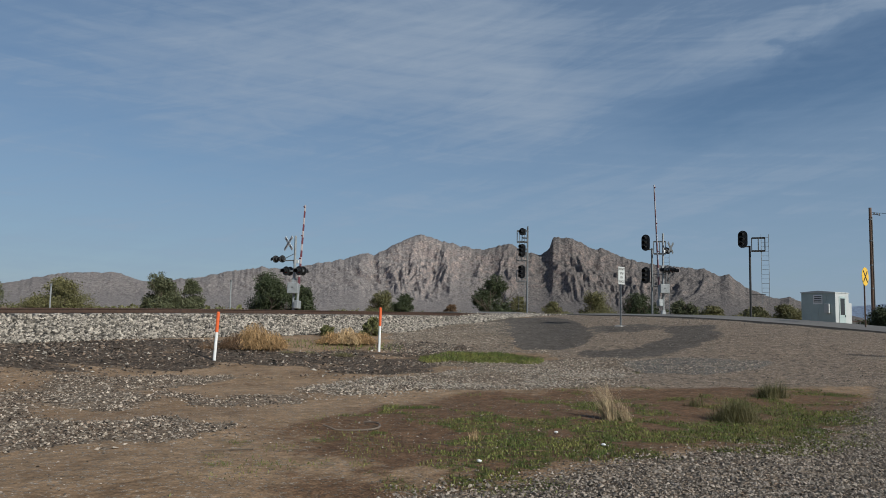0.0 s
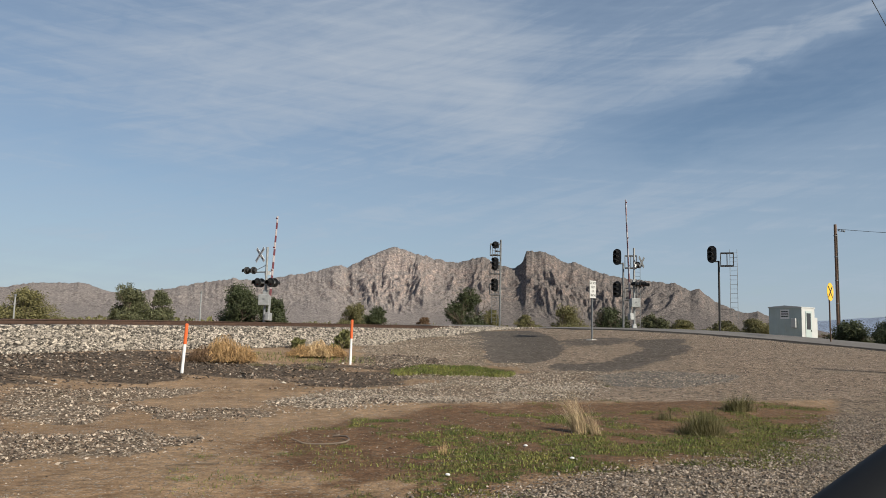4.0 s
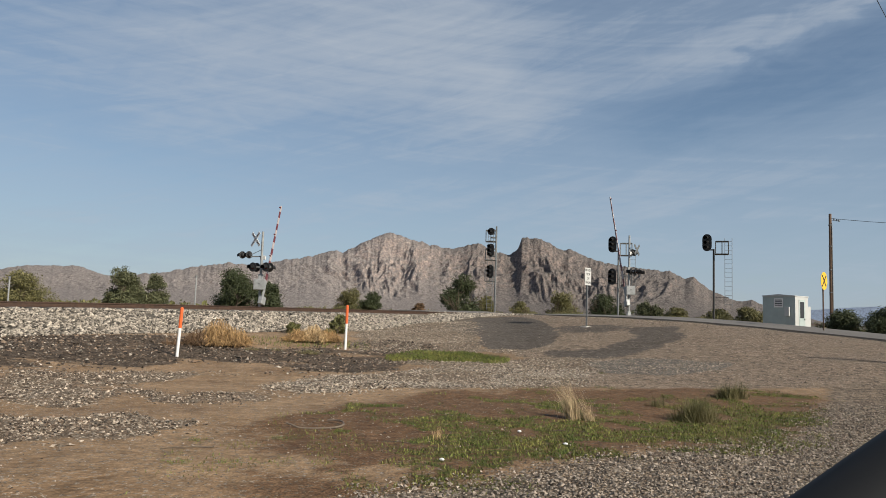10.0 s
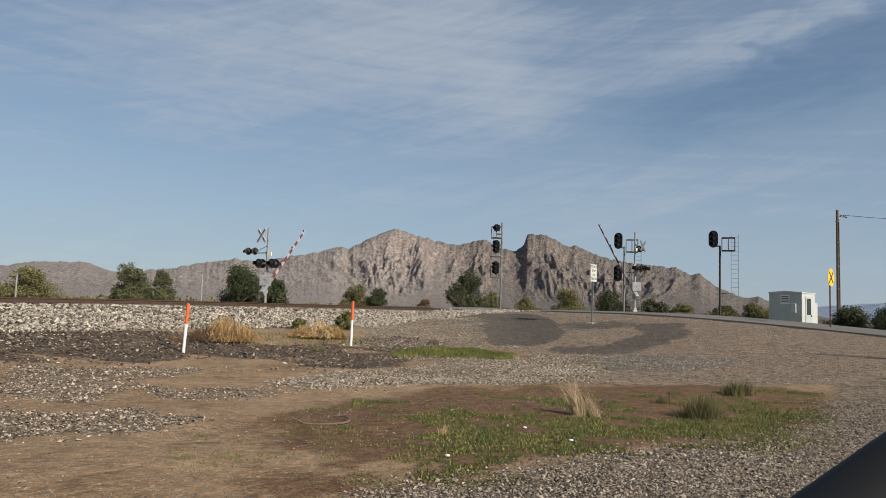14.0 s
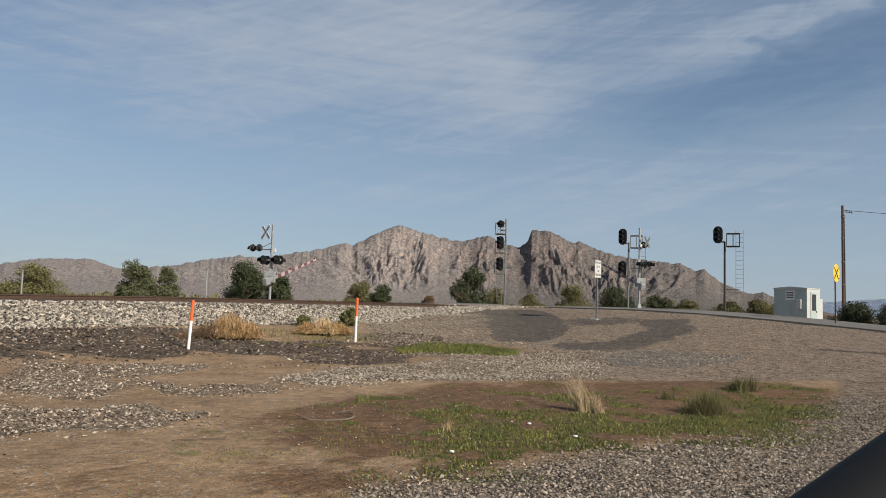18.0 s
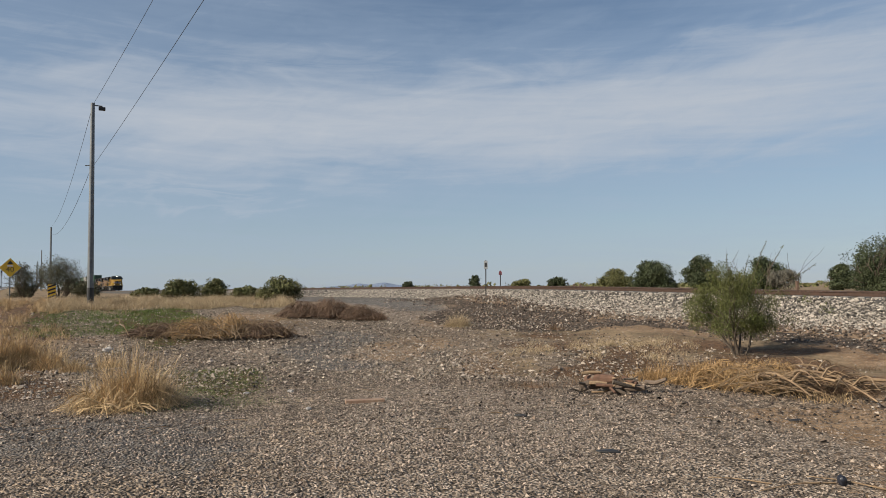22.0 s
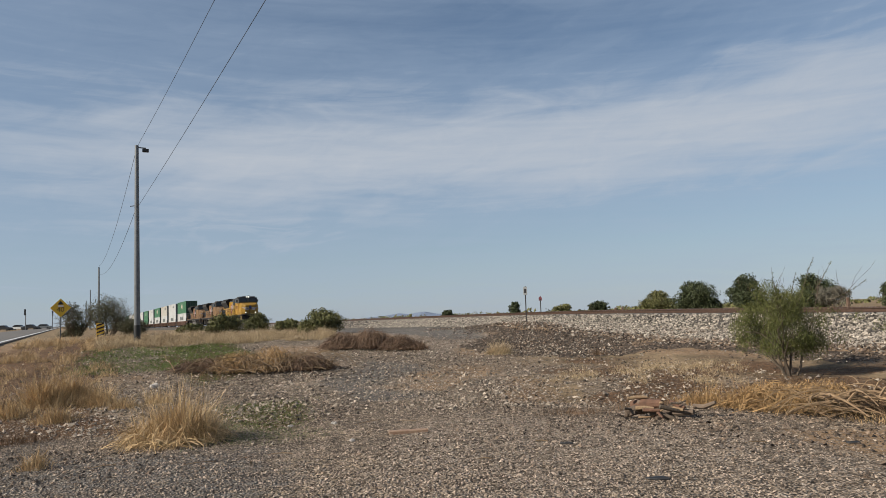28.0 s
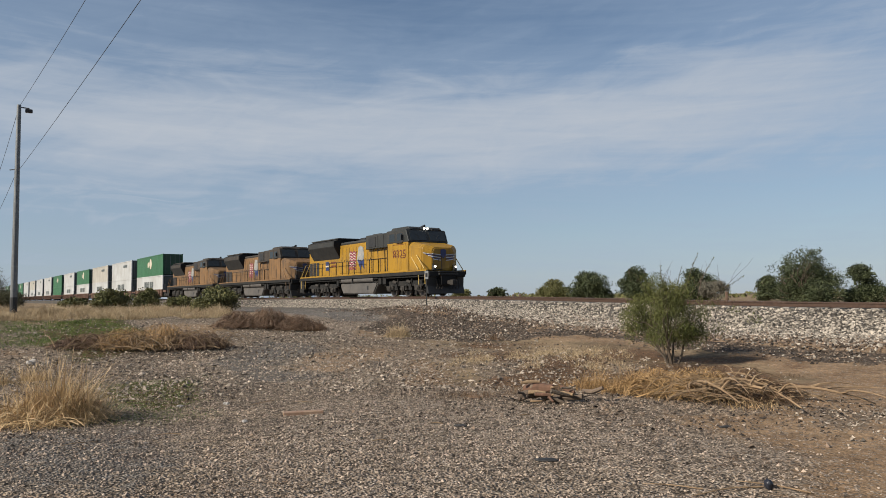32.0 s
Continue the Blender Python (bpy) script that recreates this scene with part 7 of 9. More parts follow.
def west_plants():
    # brush heap under the sapling
    for i, (az, d, sx, sy, n) in enumerate(((-86.6, 12.3, 0.45, 0.35, 40), (-83.2, 12.4, 0.55, 0.35, 34))):
        x, y = at(az, d)
        dead_branches(x, y, n, (sy, sx), 60 + i, "heap of bleached dead branches on dry grass", 1.4, r=0.0175, height=0.36 if i == 0 else 0.24, logs=4 if i == 0 else 1, curl=0.2)
    wood_pile(*at(-97.3, 11.5))
    x, y = at(-126.6, 22.0)
    dead_branches(x, y, 110, (0.7, 1.2), 65, "tangle of dry brush and thin branches", 1.1, r=0.026, height=0.45, curl=0.2)
    rng = np.random.default_rng(91)
    specs = [  # az, distance, height, spread, count, material, wording
        (-133.0, 11.2, 1.02, 0.62, 1900, M_STRAW, "wild dry golden grass tuft"),
        (-131.2, 11.5, 0.7, 0.42, 1000, M_STRAW, "wild dry golden grass tuft"),
        (-135.0, 11.8, 0.55, 0.4, 500, M_STRAW, "loose dry golden grass tuft"),
        (-141.6, 17.6, 1.2, 0.55, 1700, M_STRAW, "tall dry golden grass clump"),
        (-139.8, 17.9, 1.0, 0.55, 1500, M_STRAW, "tall dry golden grass clump"),
        (-138.0, 17.0, 0.7, 0.5, 900, M_STRAW, "dry golden grass clump"),
        (-140.6, 15.2, 0.6, 0.45, 700, M_STRAW, "dry golden grass clump"),
        (-143.4, 16.6, 0.6, 0.6, 900, M_STRAW, "low dry golden grass clump"),
        (-136.4, 16.2, 0.42, 0.4, 500, M_STRAW, "low dry golden grass clump"),
        (-142.0, 10.4, 0.42, 0.2, 260, M_STRAW, "small dry golden grass tuft"),
        (-145.4, 18.0, 0.5, 0.9, 1100, M_BROWNWEED, "low brown dry weeds"),
        (-146.5, 14.6, 0.4, 0.8, 900, M_BROWNWEED, "low brown dry weeds"),
        (-143.8, 13.0, 0.25, 0.7, 500, M_BROWNWEED, "low brown dry weeds"),
        (-134.4, 16.4, 0.45, 0.35, 420, M_STRAW, "small dry golden grass tuft"),
        (-108.8, 23.9, 0.6, 0.36, 1100, M_PALESTRAW, "round pale dry weed tuft"),
        (-82.6, 11.8, 0.25, 0.5, 260, M_STRAW, "low dry grass tuft"),
        (-90.6, 12.9, 0.5, 0.7, 1500, M_HEAPSTRAW, "dry amber grass under the brush heap"),
        (-82.6, 12.8, 0.42, 0.8, 1500, M_BROWNWEED, "dry brown weeds beside the brush heap"),
        (-93.4, 13.2, 0.45, 0.6, 900, M_HEAPSTRAW, "dry amber grass beside the wood pile"),
        (-98.0, 12.6, 0.3, 0.6, 600, M_BROWNWEED, "dry brown weeds beside the wood pile"),
        (-103.0, 12.4, 0.16, 0.8, 500, M_BROWNWEED, "low brown dry weeds on gravel"),
        (-115.0, 26.6, 0.5, 0.55, 700, M_RUSTWEED, "low reddish-brown dry bush"),
        (-101.5, 22.5, 0.35, 0.35, 200, M_BROWNWEED, "small brown weed tuft"),
        (-131.6, 23.2, 0.45, 0.7, 1000, M_BROWNWEED, "dry brown weeds through fallen brush"),
        (-122.9, 21.6, 0.55, 0.7, 1200, M_BROWNWEED, "dry brown weeds through fallen brush"),
    ]
    for i, (az, d, h, sp, n, mt, lb) in enumerate(specs):
        x, y = at(az, d)
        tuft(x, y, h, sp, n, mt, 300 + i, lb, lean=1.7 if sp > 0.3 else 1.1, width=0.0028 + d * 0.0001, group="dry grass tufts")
    for i, (az, d, h, sp, n, mt, lb) in enumerate((
            (-131.0, 22.8, 0.38, 0.9, 900, M_RUSTWEED, "low mound of brown dry brush"), (-128.6, 22.4, 0.55, 0.85, 1000, M_HEAPSTRAW, "mound of golden brown dry brush"),
            (-126.2, 22.0, 0.7, 0.8, 1000, M_HEAPSTRAW, "mound of golden brown dry brush"), (-123.8, 21.7, 0.5, 0.75, 900, M_RUSTWEED, "low mound of brown dry brush"),
            (-120.8, 28.0, 0.6, 0.8, 1100, M_RUSTWEED, "low mound of rust-brown dry weeds"), (-118.6, 27.6, 0.75, 0.85, 1200, M_RUSTWEED, "low mound of rust-brown dry weeds"),
            (-116.4, 27.0, 0.55, 0.75, 1000, M_RUSTWEED, "low mound of rust-brown dry weeds"), (-88.8, 12.6, 0.42, 0.7, 900, M_HEAPSTRAW, "mound of amber dry grass under dead branches"),
            (-86.0, 12.7, 0.45, 0.75, 950, M_HEAPSTRAW, "mound of amber dry grass under dead branches"), (-83.0, 12.7, 0.36, 0.75, 900, M_BROWNWEED, "mound of amber dry grass under dead branches"),
            (-133.2, 11.3, 0.40, 0.7, 900, M_STRAW, "tangled foot of a dry grass tuft"))):
        x, y = at(az, d)
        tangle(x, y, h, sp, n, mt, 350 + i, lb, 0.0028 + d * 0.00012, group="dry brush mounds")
    # broad pale grass
    for nm, (a0, a1, d0, d1), n, h, mt, lb in (
            ("dry_grass", (-138.5, -121.5, 33, 45), 50000, 0.55, M_PALESTRAW, "broad belt of pale dry grass"),
            ("dry_grass", (-146, -137, 20, 45), 10000, 0.55, M_STRAW, "dry golden roadside grass"),
            ("dry_grass", (-104, -91, 16.0, 19.5), 4200, 0.30, M_PALESTRAW, "low pale dry grass at the embankment foot"),
            ("dry_grass", (-93, -80, 13.4, 16.5), 2600, 0.24, M_BROWNWEED, "sparse brown dry grass and weeds"),
            ("dry_grass", (-72, -52, 16.6, 18.8), 9000, 0.22, M_OLIVESTRAW, "strip of low yellow-green dry grass"),
            ("green_grass", (-139, -128.5, 23.5, 33), 22000, 0.13, M_GREENER, "short green grass after rain"),
            ("green_grass", (-131, -124, 10.8, 15.5), 9000, 0.09, M_GREENER, "thin short green grass")):
        m = max(n // 70, 8)
        az = radians(1) * rng.uniform(a0, a1, m)
        d = np.sqrt(rng.uniform(d0 * d0, d1 * d1, m))
        cx, cy = d * np.sin(az), d * np.cos(az)
        ok = (NX * cx + NY * cy) > -2.2
        cx, cy, d = cx[ok], cy[ok], d[ok]
        size = rng.uniform(0.35, 1.1, len(cx)) * (0.5 + 0.5 * rng.random(len(cx)))
        i = rng.choice(len(cx), n, p=size ** 2 / np.sum(size ** 2))
        a, r = rng.uniform(0, 6.283, n), np.sqrt(rng.random(n))
        rad = (0.42 if h > 0.2 else 0.9) * size[i]
        x, y = cx[i] + rad * r * np.cos(a), cy[i] + rad * r * np.sin(a)
        hh = h * (0.35 + 0.75 * size[i]) * (1.1 - 0.75 * r * r)
        v, f = blades(rng, n, hh, 0, 1.6, (0.0022 if d1 < 20 else 0.0042 if h > 0.2 else 0.005) * (0.5 + d[i] / 40), base=(x, y, ground_z(x, y)))
        tagged(mesh_object(nm, v, f, mt), lb, "grass", kind="stuff")
    # shrubs before the track
    for az, el, d, w, sd, mt, lb, lf in ((-122.5, 0.85, 41, 4.4, 71, M_CREO, "rounded olive creosote bush", 0.1), (-129.65, 0.68, 50, 3.2, 72, M_CREO, "rounded olive creosote bush", 0.12),
                                         (-132.0, 0.12, 64, 2.2, 73, M_CREO, "rounded olive creosote bush", 0.12), (-127.2, 0.78, 52, 2.6, 74, M_CREO, "rounded olive creosote bush", 0.1),
                                         (-124.9, 0.2, 55, 2.2, 78, M_CREO, "small olive creosote bush", 0.12)):
        grown("bush", az, el, d, w, sd, mt, lb, "bush", leaf=lf * 0.6, clumps=170, per=56, low=0.0, stems=4)
    for az, el, d, w, sd in ((-137.5, 2.4, 60, 4.4, 81), (-139.6, 1.85, 66, 2.6, 82), (-135.9, 0.75, 58, 2.2, 83)):
        grown("mesquite_tree", az, el, d, w, sd, M_LEAF_TWIG, "twiggy half-bare mesquite tree by the road", "tree", leaf=0.055, clumps=240, per=48, low=0.0, stems=8, airy=1.25)


M_LEAF_TWIG = leaf_material("greyish_green_twigs", (0.066, 0.066, 0.034), (0.098, 0.088, 0.050), 0.4)
west_plants()


def east_plants():
    rng = np.random.default_rng(17)
    for i, (az, d, h, sp, n, mt) in enumerate(((-15.8, 22.6, 0.45, 0.42, 600, M_BROWNWEED), (-14.4, 22.8, 0.78, 0.55, 1000, M_HEAPSTRAW), (-13.1, 23.0, 0.58, 0.48, 750, M_HEAPSTRAW),
                                               (-8.6, 24.9, 0.42, 0.45, 600, M_HEAPSTRAW), (-7.4, 25.0, 0.55, 0.5, 800, M_STRAW), (-6.2, 25.2, 0.42, 0.45, 600, M_HEAPSTRAW))):
        x, y = at(az, d)
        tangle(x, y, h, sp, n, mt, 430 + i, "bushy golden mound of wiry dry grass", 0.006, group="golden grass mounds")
    specs = [(-17.6, 22.4, 0.3, 0.4, 350, M_BROWNWEED, "low dry brown grass clump"), (-11.9, 22.4, 0.14, 0.3, 240, M_GREENTUFT, "low green weeds among stones"),
             (-10.2, 22.6, 0.12, 0.35, 260, M_GREENTUFT, "low green weeds among stones"), (-7.8, 22.2, 0.18, 0.45, 420, M_GREENTUFT, "low green weeds among stones"),
             (12.9, 12.1, 0.72, 0.16, 420, M_PALESTRAW, "upright pale straw tuft"), (13.9, 12.1, 0.6, 0.08, 160, M_PALESTRAW, "upright pale straw tuft"),
             (21.4, 13.2, 0.5, 0.40, 2600, M_GREENTUFT, "round dark green grass tuft"), (24.0, 16.4, 0.45, 0.32, 1300, M_GREENTUFT, "round dark green grass tuft"),
             (19.0, 14.6, 0.26, 0.22, 260, M_GREENTUFT, "small green and straw grass tuft"), (2.4, 9.9, 0.2, 0.1, 60, M_STRAW, "small dry straw-coloured weed"),
             (14.9, 20.2, 0.12, 0.12, 90, M_GREENTUFT, "tiny green weed on dirt"), (-6.3, 8.2, 0.07, 0.2, 120, M_GRASS, "tiny green weed on dirt"),
             (-31.8, 6.6, 0.05, 0.22, 260, M_GREENER, "low green weeds on bare sand"), (-28.5, 6.7, 0.05, 0.2, 220, M_GREENER, "low green weeds on bare sand"), (-30.2, 6.7, 0.05, 0.2, 220, M_GREENER, "low green weeds on bare sand"), (-16.7, 8.3, 0.05, 0.22, 200, M_GREENER, "low green weeds on bare sand"), (-13.2, 8.2, 0.05, 0.2, 160, M_GREENER, "low green weeds on bare sand"), (-9.5, 9.8, 0.06, 0.25, 220, M_GREENER, "low green weeds on bare sand"), (-61.6, 5.6, 0.03, 0.15, 90, M_GREENER, "low green weeds on bare sand"), (-52.9, 5.3, 0.05, 0.15, 180, M_GREENER, "low green weeds on bare sand"), (-37.9, 5.5, 0.05, 0.2, 240, M_GREENER, "low green weeds on bare sand"), (-15.9, 9.6, 0.07, 0.3, 160, M_GRASS, "tiny green weed on dirt"), (-17.0, 8.7, 0.06, 0.25, 120, M_GRASS, "tiny green weed on dirt")]
    for i, (az, d, h, sp, n, mt, lb) in enumerate(specs):
        x, y = at(az, d)
        tuft(x, y, h, sp, n, mt, 400 + i, lb, lean=0.6 if sp < 0.25 else 2.0 if sp > 0.5 else 1.1, width=0.0022 + d * 0.00008, group="grass tufts on the lot", toward=2.9 if "upright pale" in lb else None)
    for az, el, d, w, sd, mt in ((-5.6, -0.35, 28.5, 1.9, 91, M_CREO), (-8.9, -1.0, 28.0, 1.0, 92, M_CREO)):
        grown("low_bush", az, el, d, w, sd, mt, "low dark green bush on the embankment", "bush", leaf=0.06, clumps=90, per=24, low=0.0, stems=3)
    n = 170000
    x, y = rng.uniform(-2.5, 10, n), rng.uniform(6.6, 17.5, n)
    keep = lush(x, y) > rng.uniform(0.2, 1.0, n)
    x, y = x[keep], y[keep]
    v, f = blades(rng, len(x), 0.046, 0, 1.1, 0.0055, base=(x, y, ground_z(x, y)))
    tagged(mesh_object("green_grass", v, f, M_GRASS), "sparse short green grass on brown dirt", "grass", kind="stuff")
    n = 9000
    x, y = rng.uniform(-3.0, 1.0, n), rng.uniform(5.6, 13, n)
    keep = zone(Z_DIRT, x, y, 0.6) * smooth(0.62, 0.8, grit(x, y, 1.8, 33)) > rng.random(n)
    x, y = x[keep], y[keep]
    v, f = blades(rng, len(x), 0.05, 0, 0.9, 0.004, base=(x, y, ground_z(x, y)))
    tagged(mesh_object("green_grass", v, f, M_GRASS), "scattered tiny green weeds on brown dirt", "grass", kind="stuff")
    n = 6500
    a, r = rng.uniform(0, 6.283, n), np.sqrt(rng.random(n))
    x, y = 1.2 + 1.9 * r * np.cos(a), 22.5 + 1.35 * r * np.sin(a) + 0.3 * np.cos(a)
    y = y + 0.4 * np.sin(1.7 * x) + 0.25 * np.sin(4.1 * x)
    v, f = blades(rng, n, 0.12, 0, 0.7, 0.01, base=(x, y, ground_z(x, y)))
    tagged(mesh_object("green_grass", v, f, M_GRASS), "patch of short bright green grass", "grass", kind="stuff")
    n = 900
    az, d = radians(1) * rng.uniform(-16, -3, n), rng.uniform(23.5, 25.5, n)
    x, y = d * np.sin(az), d * np.cos(az)
    v, f = blades(rng, n, 0.14, 0, 0.7, 0.01, base=(x, y, ground_z(x, y)))
    tagged(mesh_object("green_grass", v, f, M_GRASS), "thin green weeds at the foot of dry clumps", "grass", kind="stuff")


M_GREENTUFT = leaf_material("dark_green_bunch_grass", (0.070, 0.074, 0.027), (0.185, 0.158, 0.075), 0.5)
east_plants()


# ---- stones on the lot ----
def lot_stones():
    rng = np.random.default_rng(23)

    def scatter(name, n, area, test, size, mat, label, fan=None):
        if fan:
            a, r = np.radians(rng.uniform(fan[0], fan[1], n)), rng.uniform(fan[2], fan[3], n)
            x, y = r * np.sin(a), r * np.cos(a)
        else:
            x, y = rng.uniform(area[0], area[1], n), rng.uniform(area[2], area[3], n)
        keep = test(x, y) > rng.random(n)
        x, y = x[keep], y[keep]
        r = np.hypot(x, y)
        x, y = x[r > 2.5], y[r > 2.5]
        sz = rng.uniform(size[0], size[1], len(x)) * rng.uniform(0.6, 1.3, len(x))
        tagged(stones(name, x, y, ground_z(x, y), sz, mat, rng, 0.35, True), label, "gravel", kind="stuff")

    def blot(x, y):
        return 0.5 + 0.5 * np.sin(1.3 * x + 2 * np.sin(0.7 * y)) * np.sin(1.1 * y + 1.5 * np.sin(0.5 * x))

    scatter("gravel_stones", 62000, None, lambda x, y: zone(Z_GRAVEL_NEAR, x, y, 0.6), (0.009, 0.026), M_GRAVEL, "loose tan gravel", fan=(-5, 40, 4.6, 17))
    scatter("gravel_stones", 95000, None, lambda x, y: zone(Z_GRAVEL_LEFT, x, y, 1.0) * (0.35 + 0.65 * grit(x, y, 0.8, 70)), (0.007, 0.022), M_LOTGRAVEL, "loose grey-tan gravel", fan=(-148, -72, 4.8, 19))
    scatter("pale_stones", 260000, (-13, 12, 1, 36), lambda x, y: strewn(x, y) ** 1.5 * 0.8, (0.012, 0.034), M_LOTSTONE, "scattered pale broken stones")
    scatter("dark_stones", 90000, (-13, 0, 1, 18), lambda x, y: strewn(x, y) ** 1.5 * smooth(0.35, 0.7, grit(x, y, 0.9, 71)), (0.010, 0.028), M_DARKSTONE, "scattered dark broken stones")
    scatter("pale_stones", 26000, (-3, 7, 14, 23), lambda x, y: zone(Z_WHITE, x, y, 0.5) * smooth(0.25, 0.6, grit(x, y, 1.3, 77)), (0.012, 0.03), M_BALLAST, "strip of pale white-grey gravel")
    scatter("coarse_gravel", 34000, None, lambda x, y: np.maximum(zone(Z_GRAVEL_LEFT, x, y, 1.0), 0.7 * zone(Z_SPREAD, x, y, 1.5)) * (0.25 + 0.75 * grit(x, y, 0.6, 75)), (0.018, 0.052), M_LOTSTONE, "coarse tan stones over a gravel lot", fan=(-146, -74, 13, 34))
    scatter("dark_stones", 44000, None, lambda x, y: np.maximum(zone(Z_GRAVEL_LEFT, x, y, 1.0), zone(Z_SPREAD, x, y, 1.5)) * smooth(0.25, 0.7, grit(x, y, 0.45, 76)) * smooth(7.5, 12, np.hypot(x, y)), (0.012, 0.036), M_DARKSTONE, "dark stones scattered over a gravel lot", fan=(-146, -74, 6, 32))
    scatter("dark_stones", 14000, None, lambda x, y: zone(Z_GRAVEL_NEAR, x, y, 0.6), (0.008, 0.02), M_DARKSTONE, "dark pebbles among tan gravel", fan=(-5, 40, 4.6, 17))
    scatter("loose_pebbles", 9000, (-9, 4, 2, 16), lambda x, y: 0.25 + 0.75 * smooth(0.5, 0.8, grit(x, y, 0.6, 72)), (0.006, 0.018), M_GRAVEL, "single small pebbles on sand")
    scatter("large_gravel", 4500, None, lambda x, y: zone(Z_GRAVEL_LEFT, x, y, 1.0) * smooth(0.4, 0.7, grit(x, y, 0.5, 73)), (0.013, 0.034), M_LOTSTONE, "larger pale stones lying on gravel", fan=(-150, -72, 8, 22))

    scatter("dark_stones", 230000, (-50, 6, -24, 38), lambda x, y: 0.9 * dark_foot(x, y), (0.022, 0.055), M_DARKSTONE, "dark coarse gravel at the foot of the ballast")
    scatter("pale_stones", 90000, (-50, 6, -24, 38), lambda x, y: dark_foot(x, y) * (0.55 * (0.4 + 1.1 * grit(x, y, 1.3, 91)) + 0.3 * (1 - smooth(-14, -4, TX * x + TY * y)) * smooth(17.0, 20.0, NX * x + NY * y)), (0.02, 0.05), M_BALLAST, "pale stones strewn over dark gravel")


    scatter("gravel_stones", 16000, (3, 26, 17, 37), lambda x, y: zone(Z_BANK, x, y, 1.2) * (1 - 0.9 * zone(Z_APRON, x, y, 0.4)) * (1 - 0.7 * zone(Z_FLARE, x, y, 0.4)), (0.012, 0.03), M_GRAVEL, "reddish-tan gravel bank beside the road")
    rng2 = np.random.default_rng(3)
    xs, ys = [], []
    for line in RUT_LINES:
        p = np.array(line)
        k = rng2.uniform(0, len(p) - 1.001, 420)
        i = k.astype(int)
        c = p[i] + (p[i + 1] - p[i]) * (k - i)[:, None] + rng2.normal(0, 0.11, (420, 2))
        xs.append(c[:, 0]); ys.append(c[:, 1])
    x, y = np.concatenate(xs), np.concatenate(ys)
    tagged(stones("soil_clods", x, y, ground_z(x, y), rng2.uniform(0.008, 0.03, len(x)), M_CLOD, rng2), "dark crumbly soil clods along tyre ruts", "soil", kind="stuff")


M_CLOD = material("damp_soil_clod", (0.165, 0.096, 0.054), (0.105, 0.062, 0.035), 6, 0.95, 0, 0.3, coord="Position", island=0.3)
lot_stones()


def litter():
    x, y = at(-116.0, 10.7)
    bm = box(B(), -0.28, 0.28, -0.07, 0.07, -0.01, 0.045, 0.008)
    ob = part("wood_plank", bm, M_PLANK)
    ob.matrix_basis = pose(x, y, gz(x, y), 0, 0, 121)
    tagged(ob, "short weathered reddish plank lying on gravel", "plank")
    for az, d, sx, sy, lb in ((-97.3, 7.6, 0.13, 0.05, "flat black scrap of rubber on gravel"), (-103.9, 9.4, 0.09, 0.03, "small black scrap on gravel"), (-84.4, 9.9, 0.08, 0.03, "small black scrap on gravel")):
        x, y = at(az, d)
        bm = B()
        bmesh.ops.create_icosphere(bm, subdivisions=2, radius=1)
        for v in bm.verts:
            v.co = Vector((v.co.x * sx, v.co.y * sy, v.co.z * 0.018)) * (1 + 0.15 * math.sin(5 * v.co.x + 3 * v.co.y))
        ob = part("rubber_scrap", bm, M_BLACK)
        ob.matrix_basis = pose(x, y, gz(x, y) + 0.012, 0, 0, 96)
        tagged(ob, lb, "scrap")
    x, y = at(-81.7, 6.75)
    bm = B()
    bmesh.ops.create_icosphere(bm, subdivisions=3, radius=1)
    for v in bm.verts:
        k = 1 + 0.14 * math.sin(7 * v.co.x + 4 * v.co.z) + 0.1 * math.sin(9 * v.co.y)
        v.co = Vector((v.co.x * 0.036, v.co.y * 0.032, v.co.z * 0.046)) * k
    ob = part("dark_bottle_bag", bm, M_BAG, smooth_faces=True)
    ob.matrix_basis = pose(x, y, gz(x, y) + 0.035, 15, 0, 15)
    tagged(ob, "small crumpled dark blue bag on gravel", "litter")
    # length of old hose
    bm = B()
    pts = []
    for az, d, up in ((-9.1, 10.72, 0.06), (-8.7, 10.68, 0.04), (-8.2, 10.62, 0.012), (-7.5, 10.6, 0.004), (-6.8, 10.58, 0.008), (-6.1, 10.58, 0.014), (-5.4, 10.6, 0.022),
                      (-4.95, 10.66, 0.03), (-4.76, 10.76, 0.04), (-4.82, 10.9, 0.045), (-5.1, 11.0, 0.045), (-5.5, 11.06, 0.04), (-6.0, 11.1, 0.03)):
        px, py = at(az, d)
        pts.append((px, py, gz(px, py) + up))
    path_tube(bm, pts, [0.014] * len(pts), 8)
    tagged(part("old_hose", bm, M_HOSE), "bent length of grey-brown hose half buried in dirt", "hose")
    for az, d in ((8.7, 10.6), (2.8, 8.3), (12.2, 9.6)):
        x, y = at(az, d)
        bm = B()
        bmesh.ops.create_icosphere(bm, subdivisions=2, radius=0.03)
        for v in bm.verts:
            v.co.z *= 0.5
            v.co *= 1 + 0.25 * math.sin(40 * v.co.x + 23 * v.co.y)
        ob = part("paper_litter", bm, M_WHITE)
        ob.matrix_basis = pose(x, y, gz(x, y) + 0.02)
        tagged(ob, "small crumpled white litter in the grass", "litter")


